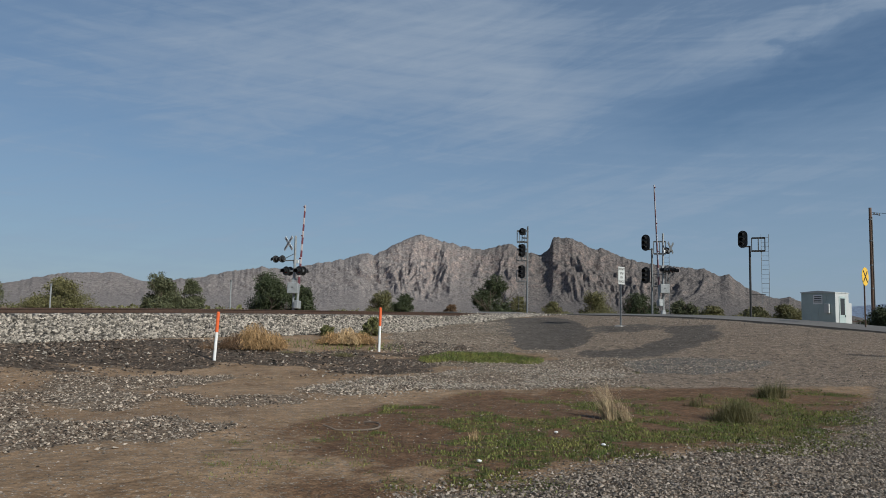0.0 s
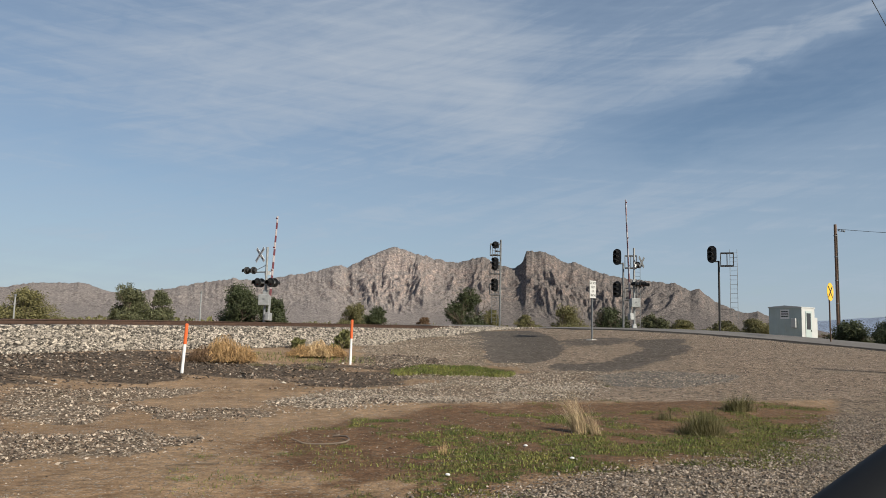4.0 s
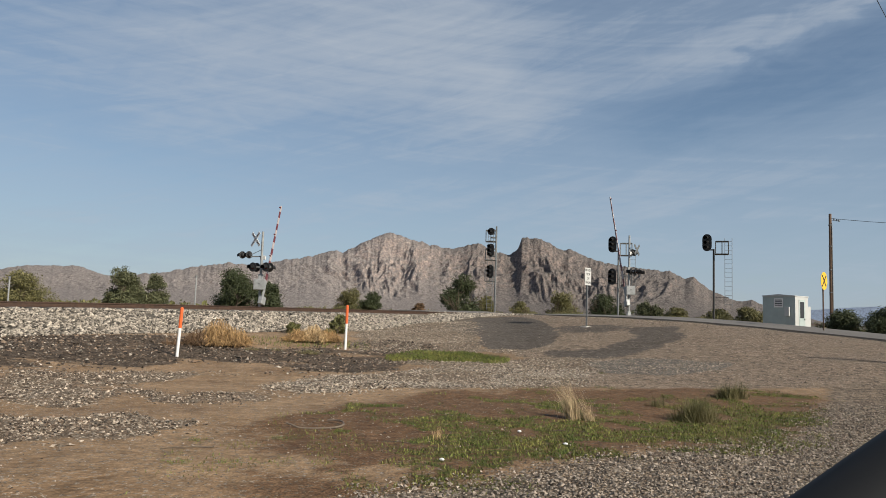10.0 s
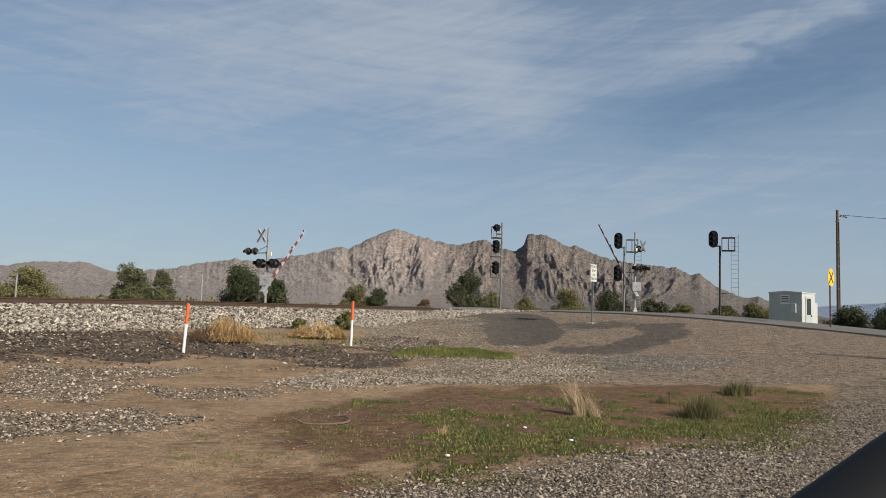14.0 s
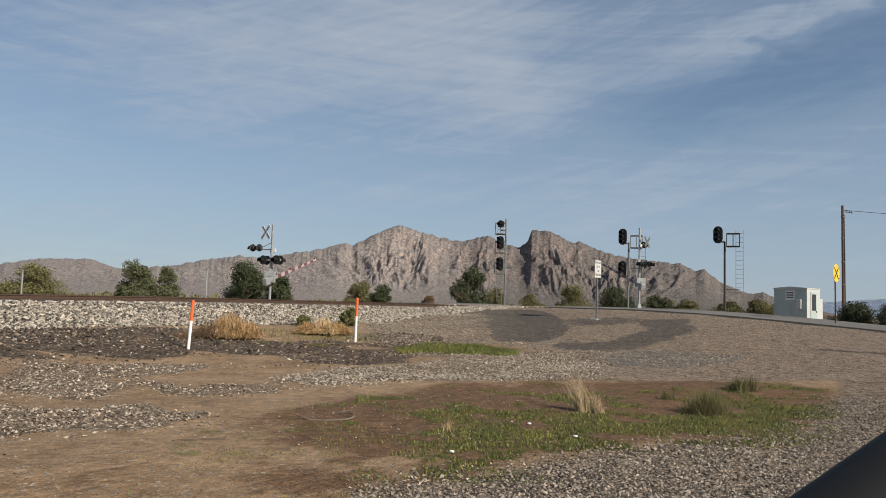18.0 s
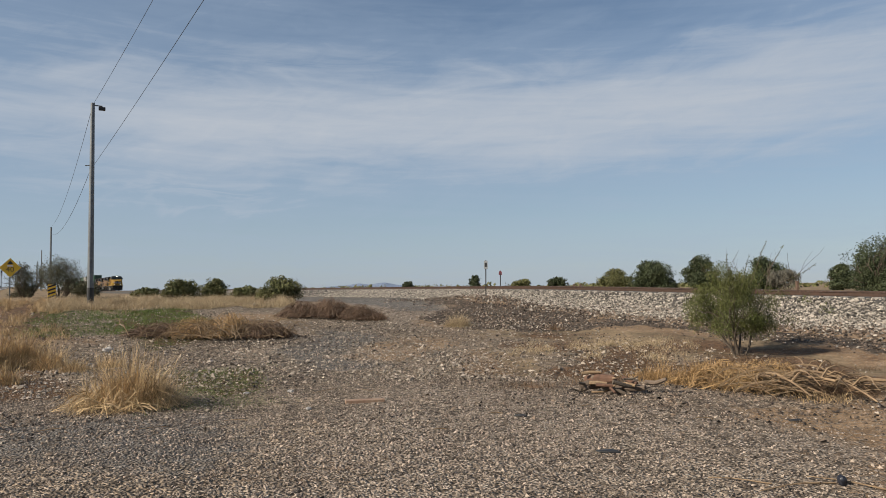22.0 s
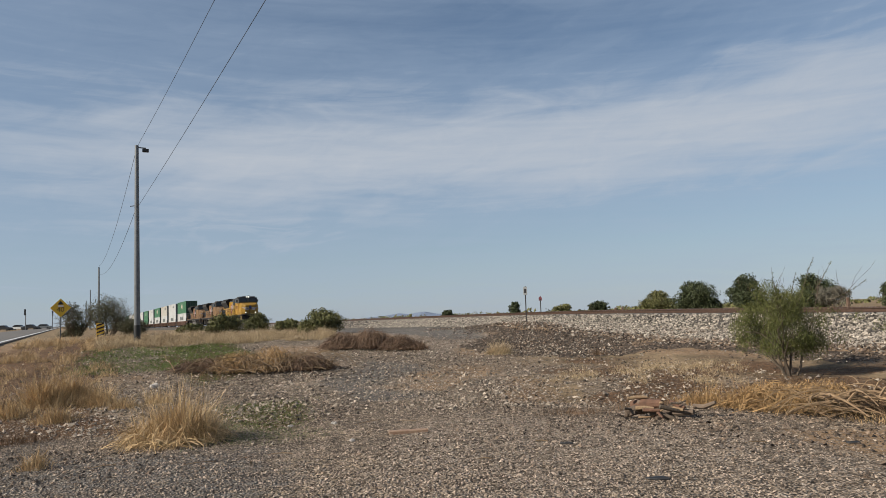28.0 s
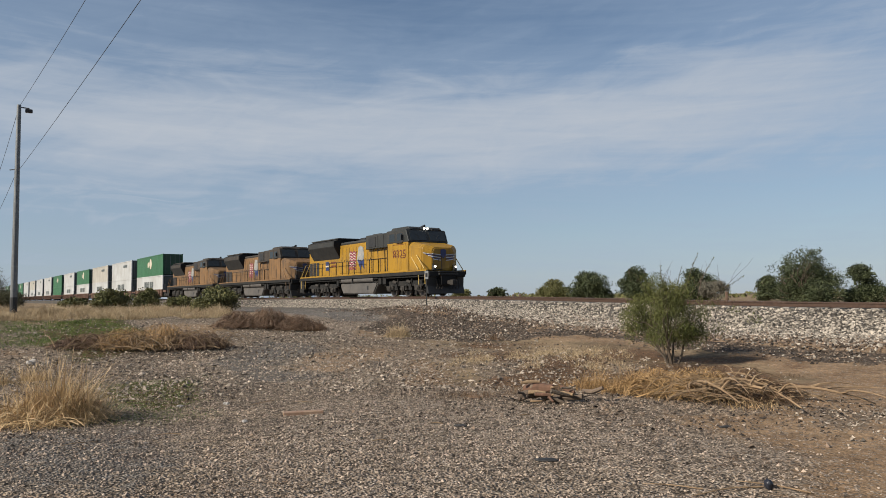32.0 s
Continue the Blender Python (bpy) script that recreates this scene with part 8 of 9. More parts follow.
def fallen_twigs():
    """Single sticks and dark bits of wood that lie about the lot."""
    rng = np.random.default_rng(12)
    spots = ((-7.0, -6.2, 0.35), (-10.7, -6.0, 0.6), (-10.85, -5.3, 0.35), (-7.9, -2.9, 0.18), (-10.1, -1.6, 0.16), (-9.55, -0.1, 0.25), (-6.6, -7.3, 0.3), (-7.8, -5.6, 0.3), (-12.4, -0.8, 0.4), (-9.2, -2.6, 0.16),
             (-2.5, 11.0, 0.5), (3.4, 10.2, 0.45), (1.1, 9.0, 0.35), (-2.5, 8.7, 0.6), (-0.1, 9.5, 0.4), (2.2, 10.6, 0.3), (-6.2, 2.7, 0.4), (-5.6, 1.5, 0.4), (-6.6, 0.6, 0.7), (-6.7, 1.0, 0.6), (-6.6, 0.2, 0.5))
    for x, y, ln in spots:
        across = math.atan2(y, x) + math.pi / 2 + rng.normal(0, 0.35)
        d = Vector((math.cos(across), math.sin(across), 0))
        p = Vector((x, y, 0)) - d * ln / 2
        pts = []
        for k in range(6):
            pts.append((p.x, p.y, gz(p.x, p.y) + 0.008 + 0.012 * math.sin(k * 0.6)))
            d = (d + Vector((rng.normal(0, 0.16), rng.normal(0, 0.16), 0))).normalized()
            p = p + d * ln / 5
        r = rng.uniform(0.005, 0.010)
        bm = path_tube(B(), pts, [r * (1 - 0.1 * k) for k in range(6)], 6)
        if ln > 0.4:
            a, b = Vector(pts[3]), Vector(pts[4])
            e = (b - a).normalized()
            path_tube(bm, [a, a + Vector((e.x * 0.7 - e.y * 0.5, e.y * 0.7 + e.x * 0.5, 0.1)) * ln * 0.3], [r * 0.6, r * 0.3], 5)
        tagged(part("twig", bm, (M_BARK, M_DEADWOOD, M_TWIGBROWN)[rng.integers(3)]), "thin dry twig lying on bare ground", "twig", "fallen twigs")
    for x, y, r in ((-11.6, -11.8, 0.11), (-14.1, -13.8, 0.13), (-10.4, -6.4, 0.05), (-9.9, -6.9, 0.045), (-8.9, -5.2, 0.04)):
        bm = B()
        bmesh.ops.create_icosphere(bm, subdivisions=2, radius=1)
        for v in bm.verts:
            k = 1 + 0.22 * math.sin(5 * v.co.x + 3 * v.co.z + x) + 0.16 * math.sin(7 * v.co.y + y)
            v.co = Vector((v.co.x * r, v.co.y * r * 0.8, v.co.z * r * 0.65)) * k
        ob = part("pale_rock", bm, M_KERB)
        ob.matrix_basis = pose(x, y, gz(x, y) + r * 0.3, 0, 0, 40 * x)
        tagged(ob, "loose pale rock lying on gravel", "rock", "loose pale rocks")


fallen_twigs()


def car_door():
    """The dark rounded window sill of the car from which the scene is watched."""
    g = thing("car_door", Matrix(), "dark car door with a rounded black window sill", "car door")
    a, b = Vector((0.10, 0.47, 1.44)), Vector((0.52, 0.425, 1.74))
    d = (b - a).normalized()
    side = Vector((0, 0, 1)).cross(d).normalized()
    up = d.cross(side).normalized()
    if up.z < 0:
        up = -up
    pts, n = [], 10
    for i in range(n + 1):
        k = math.pi * (i / n)
        pts.append((0.035 * math.cos(k), 0.035 * math.sin(k) - 0.035))
    prof = [(0.035, -1.1)] + [(px, pz - 0.010) for px, pz in pts] + [(-0.035, -1.1)]
    bm = B()
    rings = []
    for i in range(9):
        u = -0.3 + 1.6 * i / 8
        c = a + (b - a) * u + up * (0.012 * math.sin(3.14159 * min(max(u, 0), 1)))
        rings.append([bm.verts.new(c + side * px + up * pz) for px, pz in prof])
    m = len(prof)
    for p, q in zip(rings, rings[1:]):
        for j in range(m):
            bm.faces.new((p[j], p[(j + 1) % m], q[(j + 1) % m], q[j]))
    bm.faces.new(rings[0]); bm.faces.new(rings[-1][::-1])
    part("window_sill", bm, M_SILL, g, smooth_faces=True)


M_SILL = material("dark_slate_plastic", (0.0035, 0.0036, 0.004), (0.005, 0.005, 0.006), 20, 0.75)
car_door()
M_PLANK = material("weathered_red_plank", (0.228, 0.129, 0.084), (0.304, 0.213, 0.144), 14, 0.9, 0, 0.4)
M_BAG = material("dark_blue_plastic", (0.012, 0.013, 0.020), (0.02, 0.022, 0.030), 6, 0.4)
M_HOSE = material("dusty_hose", (0.105, 0.078, 0.058), (0.15, 0.115, 0.085), 9, 0.8)
litter()


# ---- the train ----
def paint(name, c1, dirt, amount, rough=0.5, seed=0.0):
    """Locomotive paint with streaks of grime that run down the sides and dusty blotches."""
    m = material(name, c1, tuple(v * 0.86 for v in c1), 0.8, rough, 0, 0.04, 3.0, big=dirt, big_scale=0.7, big_amount=amount * 0.55)
    nt = m.node_tree
    N, L = nt.nodes.new, nt.links.new
    bs = nt.nodes["Principled BSDF"]
    old = bs.inputs["Base Color"].links[0].from_socket
    mp = N("ShaderNodeMapping")
    mp.inputs["Scale"].default_value = (4.0, 4.0, 0.45)
    mp.inputs["Location"].default_value = (seed, 0, 0)
    L(N("ShaderNodeTexCoord").outputs["Object"], mp.inputs["Vector"])
    n = N("ShaderNodeTexNoise")
    n.inputs["Scale"].default_value, n.inputs["Detail"].default_value, n.inputs["Roughness"].default_value = 1.3, 5.0, 0.65
    L(mp.outputs[0], n.inputs["Vector"])
    mr = N("ShaderNodeMapRange"); mr.interpolation_type = "SMOOTHSTEP"
    mr.inputs["From Min"].default_value, mr.inputs["From Max"].default_value = 0.46, 0.74
    mr.inputs["To Max"].default_value = amount
    L(n.outputs["Fac"], mr.inputs["Value"])
    mx = N("ShaderNodeMix"); mx.data_type = "RGBA"
    L(mr.outputs[0], mx.inputs["Factor"]); L(old, mx.inputs["A"]); mx.inputs["B"].default_value = (*dirt, 1)
    L(mx.outputs["Result"], bs.inputs["Base Color"])
    return m


M_YEL = paint("locomotive_yellow", (0.315, 0.168, 0.006), (0.085, 0.050, 0.014), 0.6)
M_YEL_OLD = paint("faded_locomotive_yellow", (0.185, 0.098, 0.034), (0.036, 0.026, 0.019), 0.98, 0.65, 3.0)
M_GREYROOF = material("locomotive_grey", (0.022, 0.023, 0.021), (0.014, 0.015, 0.014), 1.5, 0.6, big=(0.036, 0.033, 0.028), big_scale=0.8)
M_SOOT = material("sooty_brown_roof", (0.030, 0.024, 0.019), (0.016, 0.014, 0.012), 1.5, 0.8, big=(0.055, 0.040, 0.028), big_scale=0.9)
M_UNDER = material("dusty_black_underframe", (0.007, 0.0065, 0.006), (0.004, 0.004, 0.004), 3, 0.9, big=(0.020, 0.017, 0.014), big_scale=1.4)
M_GRIME = material("grimy_bogie_steel", (0.036, 0.030, 0.025), (0.017, 0.015, 0.013), 3, 0.85, 0, 0.2)
M_TANK = material("dusty_fuel_tank_grey", (0.088, 0.080, 0.074), (0.055, 0.05, 0.047), 2, 0.7, big=(0.10, 0.088, 0.075), big_scale=0.8)
M_DARKGLASS = material("dark_cab_glass", (0.02, 0.024, 0.026), (0.015, 0.017, 0.018), 3, 0.08)
M_FLAGRED = material("flag_red", (0.20, 0.030, 0.045), (0.15, 0.035, 0.06), 3, 0.5)
M_FLAGWHITE = material("flag_white", (0.5, 0.45, 0.36), (0.42, 0.36, 0.27), 3, 0.5)
M_FLAGGREY = material("flag_grey_blue", (0.17, 0.18, 0.19), (0.3, 0.29, 0.26), 3, 0.5)
M_LOGOBLUE = material("logo_blue", (0.018, 0.032, 0.12), (0.022, 0.032, 0.095), 3, 0.4)
M_WING = material("silver_wing_paint", (0.52, 0.53, 0.56), (0.42, 0.43, 0.46), 3, 0.4)
M_LAMP = material("lit_headlight", (1.0, 0.93, 0.8), (1.0, 0.9, 0.75), 3, 0.3, emit=6.0)
M_WHEEL = material("wheel_steel", (0.10, 0.085, 0.075), (0.06, 0.05, 0.045), 5, 0.6, 0.5)
M_HANDRAIL = material("yellow_handrail", (0.46, 0.30, 0.06), (0.36, 0.24, 0.07), 3, 0.5)
M_NUM = material("dark_red_number_paint", (0.10, 0.020, 0.008), (0.08, 0.018, 0.008), 3, 0.5)
M_CGREEN = material("green_container_paint", (0.027, 0.114, 0.046), (0.023, 0.091, 0.038), 0.6, 0.5, big=(0.038, 0.099, 0.053), big_scale=0.4)
M_CWHITE = material("white_container_paint", (0.41, 0.415, 0.41), (0.36, 0.365, 0.36), 0.6, 0.5, big=(0.26, 0.248, 0.226), big_scale=0.4, big_amount=0.5)
M_CCREAM = material("cream_container_paint", (0.38, 0.36, 0.315), (0.33, 0.31, 0.27), 0.6, 0.5, big=(0.25, 0.228, 0.19), big_scale=0.4)
# end walls carry their shade in the colour; the grey also serves logos
M_CDARK = material("shaded_end_and_logo_grey", (0.08, 0.09, 0.085), (0.05, 0.06, 0.055), 1.0, 0.5)
M_CGREENEND = material("shaded_green_container_end", (0.02, 0.06, 0.03), (0.018, 0.05, 0.028), 1.0, 0.5)
M_WELL = material("rusty_well_car_paint", (0.114, 0.057, 0.034), (0.076, 0.042, 0.029), 2, 0.75, big=(0.152, 0.091, 0.061), big_scale=0.7)


def truck(parent, cx, axles, wb, heavy=True):
    """A bogie: side frames, axle boxes, springs, dampers, brake gear, axles, wheels."""
    half = wb * (axles - 1) / 2
    bm = B()
    for sy in (-1, 1):
        y = sy * 1.1
        prism(bm, [(cx - half - 0.85, 0.80), (cx - half - 0.5, 1.02), (cx + half + 0.5, 1.02), (cx + half + 0.85, 0.80), (cx + half + 0.5, 0.70), (cx - half - 0.5, 0.70)], y - 0.08, y + 0.08)
        for i in range(axles - 1):
            x = cx - half + (i + 0.5) * wb
            box(bm, x - 0.2, x + 0.2, y - 0.11, y + 0.11, 0.42, 0.82, 0.03)
    if heavy:
        box(bm, cx - half - 0.5, cx + half + 0.5, -0.6, 0.6, 0.10, 1.3, 0.05)
    tk = part("bogie", bm, M_UNDER, parent, "dusty black bogie frame")
    for i in range(axles):
        x = cx - half + i * wb
        for sy in (-1, 1):
            bm = box(B(), x - 0.19, x + 0.19, sy * 1.13 - 0.13, sy * 1.13 + 0.13, 0.34, 0.70, 0.04)
            tube(bm, (x, sy * 1.20, 0.5), (x, sy * 1.30, 0.5), 0.13, 0.11, 12)
            part("axle_box", bm, M_GRIME, tk)
            if heavy:
                for k in (-0.33, 0.33):
                    bm = B()
                    for z in range(5):
                        tube(bm, (x + k, sy * 1.13, 0.44 + 0.075 * z), (x + k, sy * 1.13, 0.49 + 0.075 * z), 0.105, 0.09, 10)
                    part("coil_spring", bm, M_GRIME, tk)
            yy = sy * 0.75
            bm = tube(B(), (x, yy - 0.065, 0.5), (x, yy + 0.065, 0.5), 0.5, 0.5, 22)
            tube(bm, (x, yy - 0.085, 0.5), (x, yy + 0.085, 0.5), 0.2, 0.2, 12)
            part("wheel", bm, M_WHEEL, tk)
        part("axle", tube(B(), (x, -0.7, 0.5), (x, 0.7, 0.5), 0.085, 0.085, 8), M_UNDER, tk)
    if heavy:
        for i in range(axles - 1):
            x = cx - half + (i + 0.5) * wb
            for sy in (-1, 1):
                part("brake_cylinder", tube(B(), (x - 0.24, sy * 1.24, 0.98), (x + 0.2, sy * 1.24, 0.90), 0.12, 0.10, 12), M_GRIME, tk)
                part("damper", tube(B(), (x + 0.3, sy * 1.22, 1.15), (x + 0.1, sy * 1.22, 0.55), 0.05, 0.05, 8), M_UNDER, tk)


def wavy(bm, x0, x1, z, h, amp, y, n=16):
    top = [(x0 + (x1 - x0) * i / n, z + amp * math.sin(2 * 6.283 * i / n) + h) for i in range(n + 1)]
    bot = [(x0 + (x1 - x0) * i / n, z + amp * math.sin(2 * 6.283 * i / n)) for i in range(n + 1)][::-1]
    prism(bm, top + bot, y - 0.004, y + 0.004)


def locomotive(name, number, fresh, label):
    """Six-axle road diesel; front coupler at x = 0, x runs forward, rail top at z = 0."""
    g = thing(name, Matrix(), label, "locomotive", "locomotives")
    yel = M_YEL if fresh else M_YEL_OLD
    bar = M_HANDRAIL if fresh else M_YEL_OLD
    roof = M_GREYROOF if fresh else M_SOOT
    part("underframe", box(box(B(), -21.6, -0.9, -1.40, 1.40, 1.22, 1.56, 0.03), -21.7, -0.8, -0.55, 0.55, 0.70, 1.35, 0.03), M_UNDER, g)
    for sy in (-1.5, 1.5):
        part("side_sill", box(B(), -21.3, -1.0, sy - 0.04, sy + 0.04, 1.575, 1.66, 0.01), yel, g, "yellow sill with a dusty edge")
        part("sill_stripe", box(B(), -21.3, -1.0, sy - 0.036, sy + 0.036, 1.36, 1.575), M_UNDER, g)
    bm = B()
    prism(bm, [(-14.0, 1.05), (-7.7, 1.05), (-7.55, 0.85), (-8.1, 0.22), (-13.6, 0.22), (-14.15, 0.85)], -1.3, 1.3)
    bmesh.ops.bevel(bm, geom=bm.edges[:], offset=0.07, segments=2, affect="EDGES")
    tank = part("fuel_tank", bm, M_TANK, g, "dusty grey fuel tank")
    for sy in (-1, 1):
        for a, b in ((-13.7, -11.4), (-11.1, -7.9)):
            part("air_reservoir", tube(B(), (a, sy * 1.28, 1.22), (b, sy * 1.28, 1.22), 0.19, 0.19, 14), M_TANK, g)
        part("fuel_gauge", box(B(), -9.0, -8.8, sy * 1.3 - 0.02, sy * 1.3 + 0.02, 0.5, 0.8, 0.01), M_BLACK, tank)
        for x in (-7.2, -6.6, -14.7):
            part("equipment_box", box(B(), x, x + 0.45, sy * 1.1, sy * 1.4, 0.85, 1.35, 0.03), M_UNDER, g)
        part("train_line_pipe", path_tube(B(), [(-20.5, sy * 1.33, 1.3), (-14.3, sy * 1.33, 1.32), (-14.2, sy * 1.33, 1.1), (-7.3, sy * 1.33, 1.08), (-7.0, sy * 1.33, 1.3), (-1.5, sy * 1.33, 1.3)], [0.03] * 6, 6), M_GRIME, g)
    truck(g, -4.3, 3, 1.75)
    truck(g, -17.6, 3, 1.75)
    # front end
    bm = B()
    prism(bm, [(-1.30, 0.24), (-0.98, 0.16), (-1.10, 0.62), (-1.30, 0.72)], -1.38, 1.38)
    prism(bm, [(-1.35, 0.6), (-1.16, 0.6), (-1.10, 1.56), (-1.35, 1.56)], -1.42, 1.42)
    part("pilot_plow", bm, M_BLACK, g, "black snow plow pilot")
    part("anticlimber", box(box(B(), -1.15, -0.72, -0.72, 0.72, 1.34, 1.42, 0.01), -1.15, -0.78, -0.7, 0.7, 1.48, 1.56, 0.01), M_BLACK, g)
    bm = box(B(), -1.15, -0.35, -0.11, 0.11, 0.74, 0.98, 0.03)
    box(bm, -0.42, -0.08, -0.2, 0.06, 0.68, 1.02, 0.05)
    box(bm, -0.40, -0.12, 0.08, 0.22, 0.72, 0.98, 0.05)
    part("coupler", bm, M_GRIME, g)
    part("rear_coupler", box(B(), -22.3, -21.6, -0.13, 0.13, 0.72, 1.0, 0.03), M_UNDER, g)
    for sy in (-0.42, 0.42, -0.62, 0.62, -0.82, 0.82):
        part("air_hose", path_tube(B(), [(-1.12, sy, 1.2), (-0.9, sy, 1.0), (-0.86, sy, 0.62), (-0.95, sy, 0.45)], [0.03] * 4, 6), M_GRIME, g)
    # nose and cab
    bm = B()
    rings = []
    for x, w, z0, z1 in ((-1.38, 0.80, 1.62, 3.06), (-1.80, 1.36, 1.62, 3.28), (-3.05, 1.53, 1.62, 3.52)):
        rings.append([bm.verts.new(p) for p in ((x, -w, z0), (x, -w, z1 - 0.22), (x, -w * 0.85, z1), (x, w * 0.85, z1), (x, w, z1 - 0.22), (x, w, z0))])
    for a, b in zip(rings, rings[1:]):
        for i in range(6):
            bm.faces.new((a[i], a[(i + 1) % 6], b[(i + 1) % 6], b[i]))
    bm.faces.new(rings[0]); bm.faces.new(rings[-1][::-1])
    bmesh.ops.bevel(bm, geom=bm.edges[:], offset=0.06, segments=2, affect="EDGES")
    nose = part("nose", bm, yel, g, "yellow tapered nose")
    part("nose_door", box(B(), -1.385, -1.352, -0.74, -0.16, 1.72, 2.50, 0.01), yel, nose)
    part("door_gasket", box(B(), -1.379, -1.358, -0.78, -0.12, 1.68, 2.54, 0.005), M_BLACK, nose)
    part("door_handle", tube(B(), (-1.36, -0.36, 2.2), (-1.33, -0.36, 2.35), 0.02, 0.02, 6), M_BLACK, nose)
    for i in range(5):
        for sy in (-1, 1):
            bm = B()
            zz = 2.93 - 0.085 * i
            yy = [(0.2, zz - 0.07), (0.78, zz - 0.01), (1.3 - 0.13 * i, zz + 0.05), (1.27 - 0.13 * i, zz - 0.005), (0.78, zz - 0.06), (0.2, zz - 0.12)]
            yy = [(a, b - 0.22) for a, b in yy]
            vs = [bm.verts.new((-1.368 - 0.75 * max(0, a - 0.78) + o, sy * a, b)) for o in (0.0, 0.02) for a, b in yy]
            n = len(yy)
            bm.faces.new(vs[:n]); bm.faces.new(vs[n:][::-1])
            for k in range(n):
                bm.faces.new((vs[k], vs[(k + 1) % n], vs[n + (k + 1) % n], vs[n + k]))
            part("wing_stripe", bm, (M_WING if fresh else M_FLAGGREY) if i % 2 == 0 else M_LOGOBLUE, nose)
    bm = B()
    yy = [(-0.2, 2.95), (0.0, 3.0), (0.2, 2.95), (0.2, 2.6), (0.0, 2.38), (-0.2, 2.6)]
    vs = [bm.verts.new((-1.352, a, b)) for a, b in yy] + [bm.verts.new((-1.335, a, b)) for a, b in yy]
    bm.faces.new(vs[:6]); bm.faces.new(vs[6:][::-1])
    for k in range(6):
        bm.faces.new((vs[k], vs[(k + 1) % 6], vs[6 + (k + 1) % 6], vs[6 + k]))
    part("nose_shield", bm, M_LOGOBLUE, nose)
    bm = B()
    prism(bm, [(-3.05, 1.62), (-3.05, 3.45), (-3.35, 4.2), (-5.75, 4.2), (-5.75, 1.62)], -1.55, 1.55)
    cab = part("cab", bm, yel, g, "wide crew cab")
    bm = B()
    prism(bm, [(-3.02, 3.5), (-3.02, 3.58), (-3.36, 4.38), (-5.8, 4.38), (-5.8, 3.5)], -1.565, 1.565)
    prism(bm, [(-3.30, 4.38), (-3.6, 4.58), (-5.5, 4.58), (-5.8, 4.38)], -1.28, 1.28)
    bmesh.ops.bevel(bm, geom=bm.edges[:], offset=0.04, segments=1, affect="EDGES")
    part("cab_roof", bm, roof, cab, "dark grey cab upper body and roof")
    part("air_horn", box(tube(B(), (-4.5, 0.3, 4.66), (-3.95, 0.3, 4.70), 0.03, 0.09, 10), -4.6, -4.3, 0.1, 0.5, 4.56, 4.66, 0.01), M_BLACK, cab)
    part("antenna_dome", box(B(), -5.3, -4.8, -0.4, 0.4, 4.56, 4.68, 0.04), roof, cab)
    for sy in (-1, 1):
        for a, b in ((-4.45, -3.75), (-5.4, -4.7)):
            part("window_frame", box(B(), a - 0.05, b + 0.05, sy * 1.565 - 0.012, sy * 1.565 + 0.012, 3.56, 4.19, 0.008), M_GRIME, cab)
            part("side_window", box(B(), a, b, sy * 1.574 - 0.01, sy * 1.574 + 0.01, 3.61, 4.14, 0.01), M_DARKGLASS, cab)
        part("armrest", box(B(), -4.5, -3.7, sy * 1.6 - 0.05, sy * 1.6 + 0.05, 3.5, 3.56, 0.01), M_BLACK, cab)
        ws = part("windshield", box(B(), -0.012, 0.012, -0.62, 0.62, -0.34, 0.34, 0.01), M_DARKGLASS, cab)
        ws.matrix_basis = Matrix.Translation((-3.15, sy * 0.76, 3.95)) @ Matrix.Rotation(radians(-23), 4, "Y")
        part("wiper", tube(B(), (-3.03, sy * 0.5, 3.66), (-3.17, sy * 0.9, 4.05), 0.012, 0.012, 5), M_BLACK, cab)
        part("mirror", box(B(), -3.62, -3.54, sy * 1.72 - 0.09, sy * 1.72 + 0.09, 3.66, 4.02, 0.01), M_BLACK, cab)
        part("cab_door_line", box(B(), -5.72, -5.66, sy * 1.556 - 0.012, sy * 1.556 + 0.012, 1.7, 3.5), M_UNDER, cab)
        part("cab_side_door", box(B(), -4.95, -3.95, sy * 1.556 - 0.014, sy * 1.556 + 0.014, 1.74, 2.55, 0.012), yel, cab)
        part("grab_iron", path_tube(B(), [(-5.9, sy * 1.58, 1.7), (-5.9, sy * 1.62, 3.3), (-6.0, sy * 1.58, 3.4)], [0.022] * 3, 6), M_UNDER, cab)
        part("number_board", box(B(), -3.44, -3.34, sy * 0.75 - 0.3, sy * 0.75 + 0.3, 4.26, 4.46, 0.01), M_BLACK, cab)
        if fresh:
            part("headlight", tube(B(), (-3.40, sy * 0.12, 4.46), (-3.29, sy * 0.12, 4.46), 0.055, 0.055, 12), M_LAMP, cab, "lit headlight")
            part("ditch_light", tube(B(), (-1.16, sy * 0.80, 1.86), (-1.05, sy * 0.80, 1.86), 0.05, 0.05, 12), M_LAMP, g, "lit ditch light")
            for z0, z1, x0, x1 in ((2.64, 2.67, -4.98, -3.32), (3.39, 3.42, -4.98, -3.32), (2.64, 3.42, -4.98, -4.95), (2.64, 3.42, -3.35, -3.32)):
                part("number_panel_line", box(B(), x0, x1, sy * 1.553 - 0.008, sy * 1.553 + 0.008, z0, z1), M_NUM, cab)
            text_part("road_number", number, 0.82, Matrix.Translation((-4.15, sy * 1.555, 2.73)) @ Matrix.Rotation(radians(180 if sy > 0 else 0), 4, "Z") @ Matrix.Rotation(radians(90), 4, "X"), M_NUM, cab, 0.006)
        part("ditch_light_case", box(B(), -1.32, -1.14, sy * 0.80 - 0.11, sy * 0.80 + 0.11, 1.62, 1.98, 0.02), M_BLACK, g)
